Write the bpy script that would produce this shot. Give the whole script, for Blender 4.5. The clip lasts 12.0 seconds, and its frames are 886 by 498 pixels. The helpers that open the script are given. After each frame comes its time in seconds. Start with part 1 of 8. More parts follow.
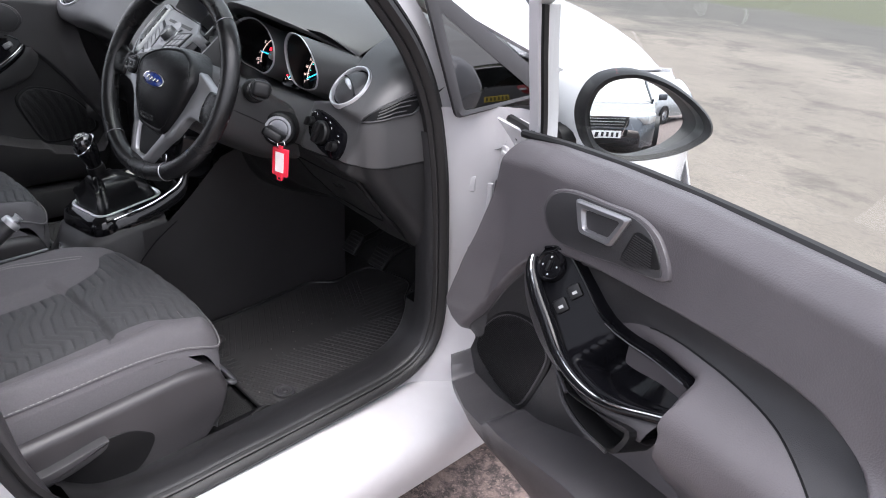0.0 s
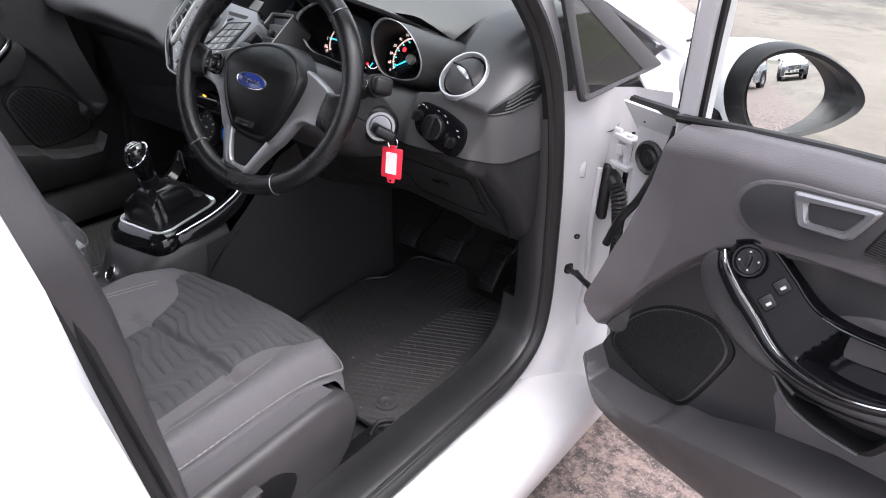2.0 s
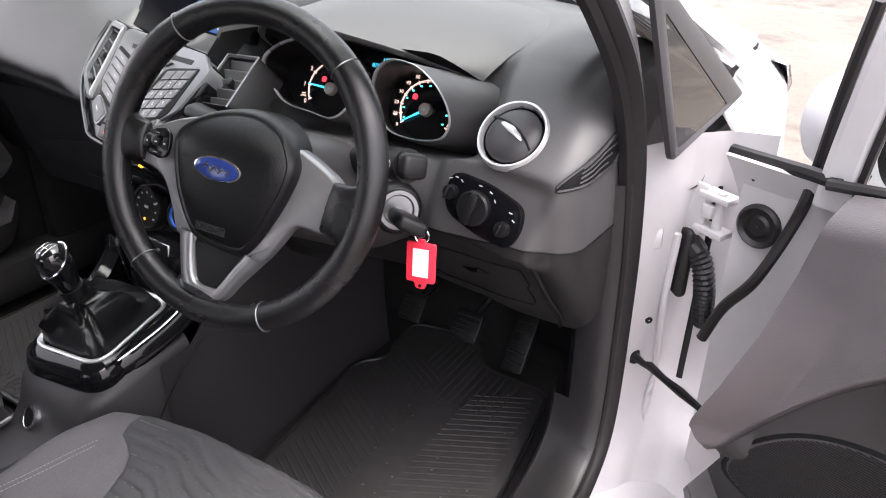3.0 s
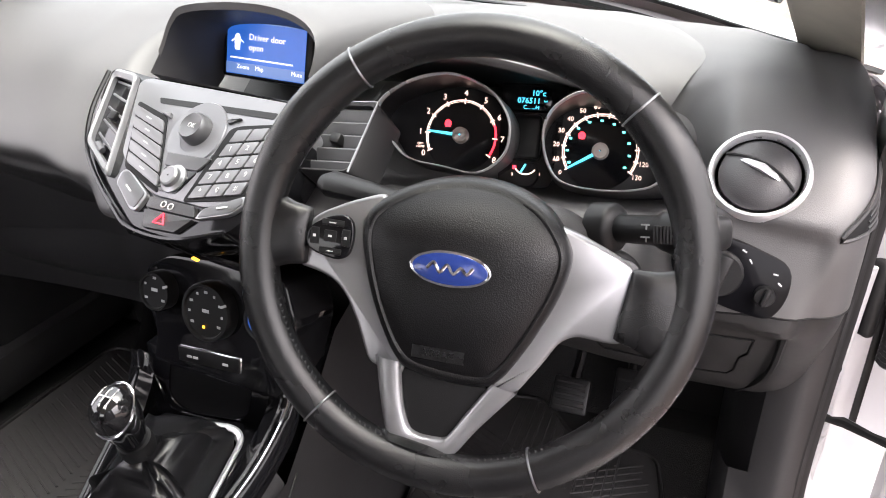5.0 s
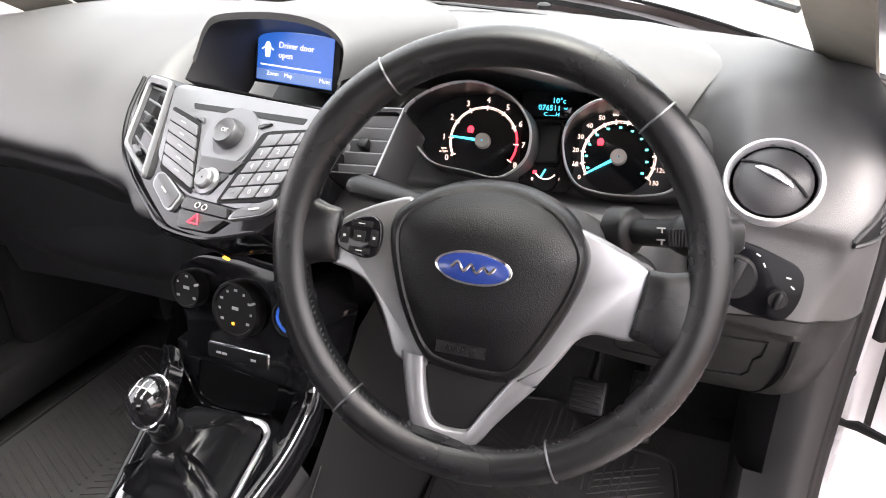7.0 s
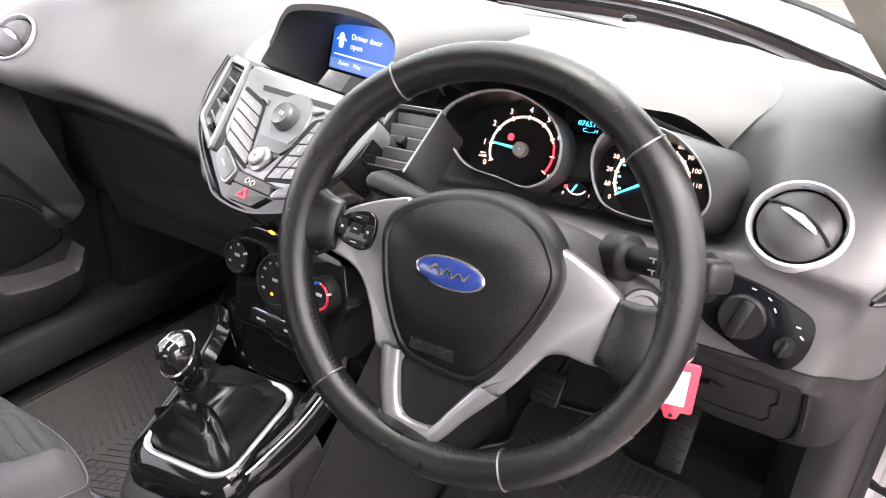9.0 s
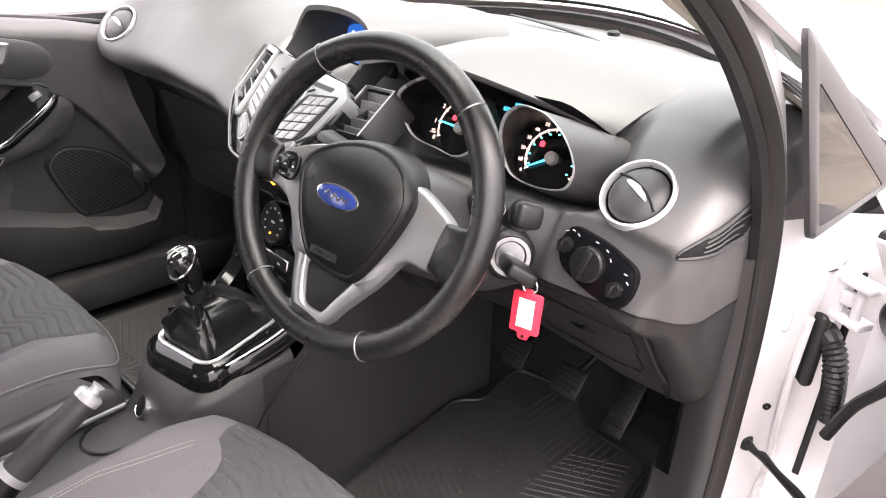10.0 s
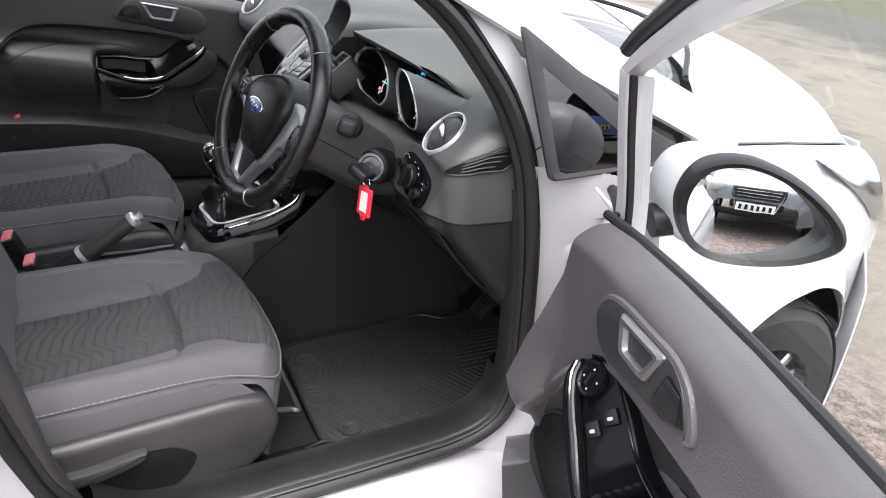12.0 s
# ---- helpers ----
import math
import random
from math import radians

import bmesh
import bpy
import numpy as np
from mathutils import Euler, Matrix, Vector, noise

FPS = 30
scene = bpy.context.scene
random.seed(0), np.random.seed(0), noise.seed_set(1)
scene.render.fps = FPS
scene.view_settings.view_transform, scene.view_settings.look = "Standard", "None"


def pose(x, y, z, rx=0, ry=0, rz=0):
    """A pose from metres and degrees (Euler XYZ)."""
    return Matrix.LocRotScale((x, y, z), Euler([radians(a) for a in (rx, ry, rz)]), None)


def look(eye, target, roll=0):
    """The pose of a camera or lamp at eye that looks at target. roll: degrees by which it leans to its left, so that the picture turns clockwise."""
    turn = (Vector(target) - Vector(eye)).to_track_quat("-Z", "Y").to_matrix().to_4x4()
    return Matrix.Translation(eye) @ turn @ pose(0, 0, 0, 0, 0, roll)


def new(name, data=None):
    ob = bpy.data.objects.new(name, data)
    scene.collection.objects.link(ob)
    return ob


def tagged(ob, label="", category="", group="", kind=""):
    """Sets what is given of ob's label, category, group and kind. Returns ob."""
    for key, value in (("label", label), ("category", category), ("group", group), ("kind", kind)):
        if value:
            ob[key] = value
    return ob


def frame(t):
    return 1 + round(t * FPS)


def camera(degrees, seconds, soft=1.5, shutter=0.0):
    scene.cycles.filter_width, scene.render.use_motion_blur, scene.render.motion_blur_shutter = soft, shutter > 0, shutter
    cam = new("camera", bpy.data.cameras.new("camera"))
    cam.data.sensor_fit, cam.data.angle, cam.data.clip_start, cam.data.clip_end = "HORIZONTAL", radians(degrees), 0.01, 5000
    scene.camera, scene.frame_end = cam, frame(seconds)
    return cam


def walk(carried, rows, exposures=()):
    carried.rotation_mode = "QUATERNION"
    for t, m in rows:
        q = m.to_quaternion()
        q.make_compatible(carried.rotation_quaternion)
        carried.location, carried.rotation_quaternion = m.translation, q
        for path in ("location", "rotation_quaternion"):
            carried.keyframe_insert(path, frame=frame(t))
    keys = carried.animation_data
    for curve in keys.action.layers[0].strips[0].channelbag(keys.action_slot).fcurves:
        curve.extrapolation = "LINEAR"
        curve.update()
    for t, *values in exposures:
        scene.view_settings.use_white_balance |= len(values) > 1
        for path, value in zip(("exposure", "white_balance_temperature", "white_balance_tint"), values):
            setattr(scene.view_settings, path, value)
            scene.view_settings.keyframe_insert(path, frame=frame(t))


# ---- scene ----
cam = camera(62.3, 12.0, soft=1.0)
PATH = [
    (0, (1.696, -0.827, 1.287), (0.441, 0.483, 0.444), 4.7),
    (0.5, (1.683, -0.815, 1.298), (0.45, 0.497, 0.426), 4.3),
    (1, (1.608, -0.815, 1.295), (0.421, 0.519, 0.394), 3.9),
    (1.5, (1.454, -0.927, 1.294), (0.339, 0.459, 0.378), 3.7),
    (2, (1.351, -0.99, 1.289), (0.294, 0.432, 0.361), 3.2),
    (2.5, (1.227, -0.926, 1.271), (0.237, 0.537, 0.334), 2.5),
    (3, (1.011, -0.764, 1.272), (0.091, 0.742, 0.331), 1.3),
    (3.5, (0.873, -0.695, 1.253), (0.044, 0.868, 0.32), 0.6),
    (3.7, (0.823, -0.686, 1.243), (0.271, 0.424, 0.591), 0.45),
    (5.3, (0.577, -0.722, 1.224), (0.141, 0.459, 0.611), -0.53),
    (5.5, (0.579, -0.725, 1.226), (-0.05, 0.961, 0.355), -0.6),
    (6, (0.589, -0.734, 1.234), (-0.062, 0.947, 0.365), -0.6),
    (6.5, (0.597, -0.736, 1.231), (-0.07, 0.94, 0.367), -0.8),
    (7, (0.593, -0.742, 1.233), (-0.083, 0.927, 0.362), -0.6),
    (8.8, (0.668, -0.698, 1.245), (0.031, 0.376, 0.61), 2.3),
    (9, (0.694, -0.709, 1.253), (0.029, 0.351, 0.627), 2.4),
    (9.5, (0.835, -0.736, 1.264), (-0.218, 0.712, 0.371), 3.4),
    (10, (1.011, -0.742, 1.277), (-0.197, 0.596, 0.41), 3.7),
    (10.5, (1.213, -0.694, 1.291), (-0.121, 0.524, 0.433), 4.4),
    (11, (1.424, -0.667, 1.314), (-0.016, 0.426, 0.458), 5.1),
    (11.5, (1.621, -0.661, 1.323), (0.106, 0.306, 0.447), 5.7),
    (12, (1.706, -0.578, 1.348), (0.137, 0.304, 0.476), 6.6),
]
EXPOSURES = [(0.0, 1.78, 6100, 12), (2.5, 2.18, 6300, 13), (3.5, 2.56, 6650, 15), (5.5, 3.10, 6750, 14), (7.0, 3.15, 6750, 14), (9.0, 3.33, 6750, 15), (9.6, 3.4, 6850, 15), (10.5, 2.9, 6900, 16), (11.3, 2.48, 6550, 13), (12.0, 1.95, 6300, 10)]
walk(cam, [(t, look(eye, target, roll)) for t, eye, target, roll in PATH], EXPOSURES)

# ---- world and light ----
world = bpy.data.worlds.new("sky")
scene.world = world
world.use_nodes = True
wn = world.node_tree
sky = wn.nodes.new("ShaderNodeTexSky")
sky.sky_type = "NISHITA"
sky.sun_disc = False
sky.sun_elevation, sky.sun_rotation = radians(70), radians(104)
sky.air_density, sky.dust_density, sky.ozone_density = 1.0, 9.0, 1.5
hsv = wn.nodes.new("ShaderNodeHueSaturation")
hsv.inputs["Saturation"].default_value = 0.6
wn.links.new(sky.outputs[0], hsv.inputs["Color"])
# thin even cloud over the clear sky
cloud = wn.nodes.new("ShaderNodeMix")
cloud.data_type = "RGBA"
cloud.inputs["Factor"].default_value = 0.5
cloud.inputs["B"].default_value = (6.25, 6.05, 6.2, 1)
wn.links.new(hsv.outputs[0], cloud.inputs["A"])
wn.links.new(cloud.outputs["Result"], wn.nodes["Background"].inputs[0])
wn.nodes["Background"].inputs[1].default_value = 0.15
sun = new("sun", bpy.data.lights.new("sun", "SUN"))
sun.data.energy, sun.data.angle, sun.data.color = 0.5, radians(50), (0.97, 0.98, 1.0)
sun.matrix_world = look((0, 0, 10), (-3.5, 0.87, 0.0))


# ---- materials ----
def mat(name, rgb, rough=0.5, metal=0.0, vary=0.12, vscale=14.0, bump=0.0, bscale=900.0, stain=0.0, sscale=3.0, coat=0.0, emit=0.0, spec=0.5):
    m = bpy.data.materials.new(name)
    m.use_nodes = True
    nt = m.node_tree
    b = nt.nodes["Principled BSDF"]
    b.inputs["Roughness"].default_value = rough
    b.inputs["Metallic"].default_value = metal
    b.inputs["Coat Weight"].default_value = coat
    b.inputs["Coat Roughness"].default_value = 0.06
    b.inputs["Specular IOR Level"].default_value = spec
    tc = nt.nodes.new("ShaderNodeTexCoord")
    n1 = nt.nodes.new("ShaderNodeTexNoise")
    n1.inputs["Scale"].default_value, n1.inputs["Detail"].default_value = vscale, 5
    nt.links.new(tc.outputs["Object"], n1.inputs["Vector"])
    ramp = nt.nodes.new("ShaderNodeMapRange")
    ramp.inputs["From Min"].default_value, ramp.inputs["From Max"].default_value = 0.3, 0.7
    ramp.inputs["To Min"].default_value, ramp.inputs["To Max"].default_value = 1 - vary, 1 + vary
    nt.links.new(n1.outputs["Fac"], ramp.inputs["Value"])
    mul = nt.nodes.new("ShaderNodeMix")
    mul.data_type, mul.blend_type = "RGBA", "MULTIPLY"
    mul.inputs["Factor"].default_value = 1
    mul.inputs["A"].default_value = (*rgb, 1)
    nt.links.new(ramp.outputs[0], mul.inputs["B"])
    col = mul.outputs["Result"]
    if stain:
        n2 = nt.nodes.new("ShaderNodeTexNoise")
        n2.inputs["Scale"].default_value, n2.inputs["Detail"].default_value = sscale, 8
        nt.links.new(tc.outputs["Object"], n2.inputs["Vector"])
        r2 = nt.nodes.new("ShaderNodeMapRange")
        r2.inputs["From Min"].default_value, r2.inputs["From Max"].default_value = 0.52, 0.72
        r2.inputs["To Max"].default_value = stain
        nt.links.new(n2.outputs["Fac"], r2.inputs["Value"])
        mx = nt.nodes.new("ShaderNodeMix")
        mx.data_type = "RGBA"
        nt.links.new(r2.outputs[0], mx.inputs["Factor"])
        nt.links.new(col, mx.inputs["A"])
        mx.inputs["B"].default_value = (*[c * 0.45 + 0.02 for c in rgb], 1)
        col = mx.outputs["Result"]
    nt.links.new(col, b.inputs["Base Color"])
    rr = nt.nodes.new("ShaderNodeMapRange")
    rr.inputs["To Min"].default_value, rr.inputs["To Max"].default_value = max(0.02, rough - 0.08), min(1, rough + 0.08)
    nt.links.new(n1.outputs["Fac"], rr.inputs["Value"])
    nt.links.new(rr.outputs[0], b.inputs["Roughness"])
    if bump:
        n3 = nt.nodes.new("ShaderNodeTexVoronoi" if bscale < 2000 else "ShaderNodeTexNoise")
        n3.inputs["Scale"].default_value = bscale
        nt.links.new(tc.outputs["Object"], n3.inputs["Vector"])
        bp = nt.nodes.new("ShaderNodeBump")
        bp.inputs["Strength"].default_value, bp.inputs["Distance"].default_value = bump, 0.0006
        nt.links.new(n3.outputs[0], bp.inputs["Height"])
        nt.links.new(bp.outputs[0], b.inputs["Normal"])
    if emit:
        b.inputs["Emission Color"].default_value = (*rgb, 1)
        b.inputs["Emission Strength"].default_value = emit
    return m


def glass(name, rgb=(1, 1, 1), rough=0.0, thin=0.0):
    m = bpy.data.materials.new(name)
    m.use_nodes = True
    nt = m.node_tree
    nt.nodes.remove(nt.nodes["Principled BSDF"])
    out = nt.nodes["Material Output"]
    tr, gl, mx = nt.nodes.new("ShaderNodeBsdfTransparent"), nt.nodes.new("ShaderNodeBsdfGlossy"), nt.nodes.new("ShaderNodeMixShader")
    tr.inputs[0].default_value = (*rgb, 1)
    gl.inputs[1].default_value = rough
    lw = nt.nodes.new("ShaderNodeLayerWeight")
    pw, add = nt.nodes.new("ShaderNodeMath"), nt.nodes.new("ShaderNodeMath")
    pw.operation, add.operation = "POWER", "MULTIPLY_ADD"
    pw.inputs[1].default_value = 4.0
    add.inputs[1].default_value, add.inputs[2].default_value = 0.8, 0.05 + thin
    nt.links.new(lw.outputs["Facing"], pw.inputs[0])
    nt.links.new(pw.outputs[0], add.inputs[0])
    nt.links.new(add.outputs[0], mx.inputs[0])
    nt.links.new(tr.outputs[0], mx.inputs[1])
    nt.links.new(gl.outputs[0], mx.inputs[2])
    nt.links.new(mx.outputs[0], out.inputs[0])
    return m


M_DASH = mat("soft dash plastic", (0.042, 0.0405, 0.042), 0.56, bump=0.22, bscale=1100, vary=0.08, spec=0.9)
M_PLAS = mat("grained grey plastic", (0.030, 0.029, 0.031), 0.42, bump=0.25, bscale=900, vary=0.12)
M_TRIM = mat("door trim plastic", (0.082, 0.075, 0.080), 0.34, bump=0.5, bscale=520, vary=0.1)
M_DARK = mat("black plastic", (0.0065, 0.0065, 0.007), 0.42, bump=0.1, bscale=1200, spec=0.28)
M_GLOSS = mat("piano black", (0.005, 0.005, 0.006), 0.06, vary=0.2, spec=0.35)
M_RUB = mat("black rubber seal", (0.0075, 0.0072, 0.0076), 0.5, stain=0.2, sscale=9)
M_MATRUB = mat("ribbed rubber mat", (0.025, 0.0240, 0.0248), 0.6, stain=0.4, sscale=14, vary=0.25, vscale=30)
M_CARPET = mat("black carpet", (0.007, 0.007, 0.0075), 0.95, bump=1.0, bscale=500, vary=0.3, vscale=200)
M_WHITE = mat("white car paint", (0.58, 0.58, 0.60), 0.22, coat=0.6, vary=0.015, vscale=3)
M_JAMB = mat("white jamb paint", (0.50, 0.492, 0.505), 0.32, coat=0.3, vary=0.05, stain=0.2, sscale=7)
M_LEATHER = mat("black leather", (0.0055, 0.0055, 0.006), 0.26, bump=0.30, bscale=1050, vary=0.3, vscale=22, spec=0.48)
M_BOOT = mat("gaiter leather", (0.005, 0.005, 0.006), 0.30, bump=0.25, bscale=900)
M_PAD = mat("airbag cover vinyl", (0.0045, 0.0045, 0.005), 0.33, bump=0.38, bscale=1000, spec=0.24)
M_SILVER = mat("satin silver plastic", (0.25, 0.25, 0.26), 0.31, metal=0.7, vary=0.06, vscale=30)
M_CHROME = mat("bright chrome", (0.78, 0.78, 0.80), 0.09, metal=1.0, vary=0.03)
M_STEEL = mat("dull steel", (0.24, 0.24, 0.25), 0.32, metal=0.9)
M_PANEL = mat("silver grey control panel", (0.15, 0.15, 0.16), 0.33, metal=0.45, vary=0.05)
M_BTN = mat("dark grey buttons", (0.075, 0.075, 0.080), 0.34, metal=0.3, vary=0.06)
M_KEY = mat("silver grey key plastic", (0.135, 0.135, 0.142), 0.34, metal=0.4, vary=0.05)
M_SEAT = mat("grey woven bolster cloth", (0.096, 0.091, 0.098), 0.9, bump=0.9, bscale=1300, vary=0.10, vscale=420)
M_INSERT = mat("dark patterned insert cloth", (0.046, 0.047, 0.050), 0.9, bump=0.9, bscale=1300, vary=0.14, vscale=420)
M_CHEV = mat("pale chevron piping thread", (0.135, 0.133, 0.132), 0.85, vary=0.2, vscale=90)
M_STITCH = mat("white stitching thread", (0.26, 0.255, 0.25), 0.8)
M_RED = mat("red tag plastic", (0.75, 0.03, 0.06), 0.3, coat=0.3)
M_PAPER = mat("pink white paper insert", (0.82, 0.70, 0.70), 0.6)
M_BUCKLE = mat("faded red buckle button", (0.62, 0.17, 0.19), 0.45)
M_BLUE = mat("blue enamel badge", (0.012, 0.03, 0.16), 0.2, coat=0.6)
M_LENS = mat("red lens", (0.25, 0.005, 0.01), 0.15, coat=0.6)
M_HEAD = mat("pale headlining cloth", (0.55, 0.53, 0.50), 0.9, vary=0.05)
M_CREAM = mat("cream pillar trim", (0.45, 0.42, 0.36), 0.6, bump=0.2)
M_VAL = mat("grey seat valance plastic", (0.034, 0.032, 0.034), 0.4, bump=0.3, bscale=800, vary=0.1)
M_TYRE = mat("tyre rubber", (0.02, 0.02, 0.02), 0.7, vary=0.2)
M_ALLOY = mat("alloy wheel silver", (0.5, 0.5, 0.52), 0.28, metal=0.9)
M_MIRROR = mat("mirror silvering", (0.92, 0.93, 0.93), 0.0, metal=1.0, vary=0.0)
M_MIRROR.node_tree.nodes["Principled BSDF"].inputs["Roughness"].default_value = 0.0
for _l in [l for l in M_MIRROR.node_tree.links if l.to_socket.name == "Roughness"]:
    M_MIRROR.node_tree.links.remove(_l)
G_CLEAR = glass("clear glass", (0.93, 0.97, 0.95))
G_DARK = glass("tinted quarter glass", (0.10, 0.11, 0.11), thin=0.08)
G_SCREEN = glass("laminated green-tinged glass", (0.80, 0.86, 0.83))
G_LAMP = glass("headlamp lens", (0.9, 0.92, 0.93), thin=0.05)
M_PIANO = mat("deep gloss black", (0.004, 0.004, 0.005), 0.08, vary=0.2, spec=0.12)
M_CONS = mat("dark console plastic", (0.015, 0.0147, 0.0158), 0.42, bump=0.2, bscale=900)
M_RIMLIT = mat("lit dial white", (1.0, 0.70, 0.60), 0.5, emit=0.28)
M_REDLIT = mat("lit warning red", (1.0, 0.03, 0.05), 0.5, emit=0.55)
M_BLULIT = mat("lit needle blue", (0.05, 0.62, 0.9), 0.5, emit=0.35)
M_SCREEN = mat("lit blue screen", (0.02, 0.13, 0.56), 0.3, emit=0.10)
M_SCRBAR = mat("lit pale blue bar", (0.12, 0.22, 0.5), 0.3, emit=0.12)
M_SCRTXT = mat("lit white text", (0.85, 0.9, 1.0), 0.3, emit=0.16)
M_ORANGE = mat("lit orange lamp", (1.0, 0.42, 0.03), 0.4, emit=0.7)
M_PIT = mat("matt black recess", (0.005, 0.005, 0.0055), 0.6, spec=0.15)
M_SYMBOL = mat("printed white symbol", (0.42, 0.42, 0.42), 0.6)


# ---- building helpers ----
def part(name, bm, material, parent=None, label="", angle=35.0):
    """One bmesh as one object, smooth but for edges sharper than angle."""
    lim = radians(angle)
    for f in bm.faces:
        f.smooth = True
    for e in bm.edges:
        e.smooth = len(e.link_faces) == 2 and e.calc_face_angle(0) < lim
    me = bpy.data.meshes.new(name)
    bm.to_mesh(me)
    bm.free()
    me.materials.append(material)
    ob = new(name, me)
    ob.parent = parent
    if label:
        ob["label"] = label
    return ob


def thing(name, m, label, category, group="", kind=""):
    ob = new(name)
    ob.empty_display_size = 0.05
    ob.matrix_world = m
    return tagged(ob, label, category, group, kind)


def loft(rings, close=False, cap=False):
    """Skin over rings of points of equal count."""
    bm = bmesh.new()
    vs = [[bm.verts.new(p) for p in r] for r in rings]
    n = len(rings[0])
    for a, b in zip(vs, vs[1:]):
        for i in range(n if close else n - 1):
            j = (i + 1) % n
            bm.faces.new((a[i], a[j], b[j], b[i]))
    if cap:
        for r in (vs[0], vs[-1]):
            try:
                bm.faces.new(r)
            except ValueError:
                pass
    bmesh.ops.recalc_face_normals(bm, faces=bm.faces)
    return bm


def surf(fn, nu, nv):
    return loft([[fn(i / nu, j / nv) for j in range(nv + 1)] for i in range(nu + 1)])


def thick(bm, d):
    """Give an open skin the thickness d, to its back."""
    bmesh.ops.solidify(bm, geom=bm.faces[:], thickness=d)
    return bm


def rpoly(pts, r, n=4):
    """The corners of a flat polygon rounded with radius r."""
    out = []
    k = len(pts)
    for i in range(k):
        p, a, b = Vector(pts[i]), Vector(pts[i - 1]), Vector(pts[(i + 1) % k])
        da, db = (a - p), (b - p)
        q = min(r, da.length * 0.48, db.length * 0.48)
        s, e = p + da.normalized() * q, p + db.normalized() * q
        for j in range(n + 1):
            t = j / n
            out.append(s * (1 - t) ** 2 + p * 2 * t * (1 - t) + e * t * t)
    return out


def prism(pts, z0, z1, bev=0.0, seg=2, m=None):
    """A flat outline (x, y) drawn out from z0 to z1, its top edge rounded."""
    rings = [[Vector((p[0], p[1], z0)) for p in pts]]
    c = Vector((sum(p[0] for p in pts) / len(pts), sum(p[1] for p in pts) / len(pts), 0))
    if bev:
        nrm = []
        k = len(pts)
        area = sum(pts[i - 1][0] * pts[i][1] - pts[i][0] * pts[i - 1][1] for i in range(k))
        sg = 1 if area > 0 else -1
        for i in range(k):
            d = Vector((pts[(i + 1) % k][0] - pts[i - 1][0], pts[(i + 1) % k][1] - pts[i - 1][1], 0))
            d = d.normalized() if d.length > 1e-9 else Vector((1, 0, 0))
            nrm.append(Vector((d.y, -d.x, 0)) * sg)
        for s in range(seg + 1):
            a = s / seg * math.pi / 2
            rings.append([Vector((p[0], p[1], z1 - bev * (1 - math.sin(a)) * (1 if z1 > z0 else -1))) - nv * bev * (1 - math.cos(a)) for p, nv in zip(pts, nrm)])
    else:
        rings.append([Vector((p[0], p[1], z1)) for p in pts])
    bm = loft(rings, close=True, cap=True)
    if m is not None:
        bm.transform(m)
    return bm


def box(sx, sy, sz, m=None, bev=0.003, seg=2):
    bm = bmesh.new()
    bmesh.ops.create_cube(bm, size=1, matrix=Matrix.Diagonal((sx, sy, sz, 1)))
    if bev:
        bmesh.ops.bevel(bm, geom=bm.edges[:], offset=bev, segments=seg, affect="EDGES", profile=0.5)
    if m is not None:
        bm.transform(m)
    return bm


def turned(profile, n=32, m=None, cap=True):
    """A profile of (radius, z) turned round z."""
    rings = [[Vector((r * math.cos(2 * math.pi * i / n), r * math.sin(2 * math.pi * i / n), z)) for i in range(n)] for r, z in profile]
    bm = loft(rings, close=True, cap=cap)
    if m is not None:
        bm.transform(m)
    return bm


def tube(path, r, n=8, closed=False, m=None, flat=1.0):
    """A round bar along a path; r is one radius or one for each point."""
    pts = [Vector(p) for p in path]
    k = len(pts)
    rings = []
    up = Vector((0.03, 0.02, 1))
    for i, p in enumerate(pts):
        a = pts[i - 1] if (i or closed) else p
        b = pts[(i + 1) % k] if (i < k - 1 or closed) else p
        d = (b - a).normalized()
        s = d.cross(up)
        if s.length < 1e-4:
            s = d.cross(Vector((1, 0, 0)))
        s.normalize()
        q = s.cross(d)
        rr = r[i] if isinstance(r, (list, tuple)) else r
        rings.append([p + (s * math.cos(2 * math.pi * j / n) + q * flat * math.sin(2 * math.pi * j / n)) * rr for j in range(n)])
    if closed:
        rings.append(rings[0])
    bm = loft(rings, close=True, cap=not closed)
    if closed:
        bmesh.ops.remove_doubles(bm, verts=bm.verts, dist=1e-6)
        bmesh.ops.recalc_face_normals(bm, faces=bm.faces)
    if m is not None:
        bm.transform(m)
    return bm


def join(*bms):
    out = bms[0]
    for b in bms[1:]:
        me = bpy.data.meshes.new("tmp")
        b.to_mesh(me)
        b.free()
        out.from_mesh(me)
        bpy.data.meshes.remove(me)
    return out


def smooth_path(pts, n=6, closed=False):
    """A curve that passes through the points."""
    P = [Vector(p) for p in pts]
    k = len(P)
    out = []
    for i in range(k if closed else k - 1):
        p0 = P[i - 1] if (i or closed) else P[0] * 2 - P[1]
        p1, p2 = P[i], P[(i + 1) % k]
        p3 = P[(i + 2) % k] if (i + 2 < k or closed) else P[-1] * 2 - P[-2]
        for j in range(n):
            t = j / n
            out.append(0.5 * (2 * p1 + (p2 - p0) * t + (2 * p0 - 5 * p1 + 4 * p2 - p3) * t * t + (3 * p1 - p0 - 3 * p2 + p3) * t ** 3))
    if not closed:
        out.append(P[-1])
    return out


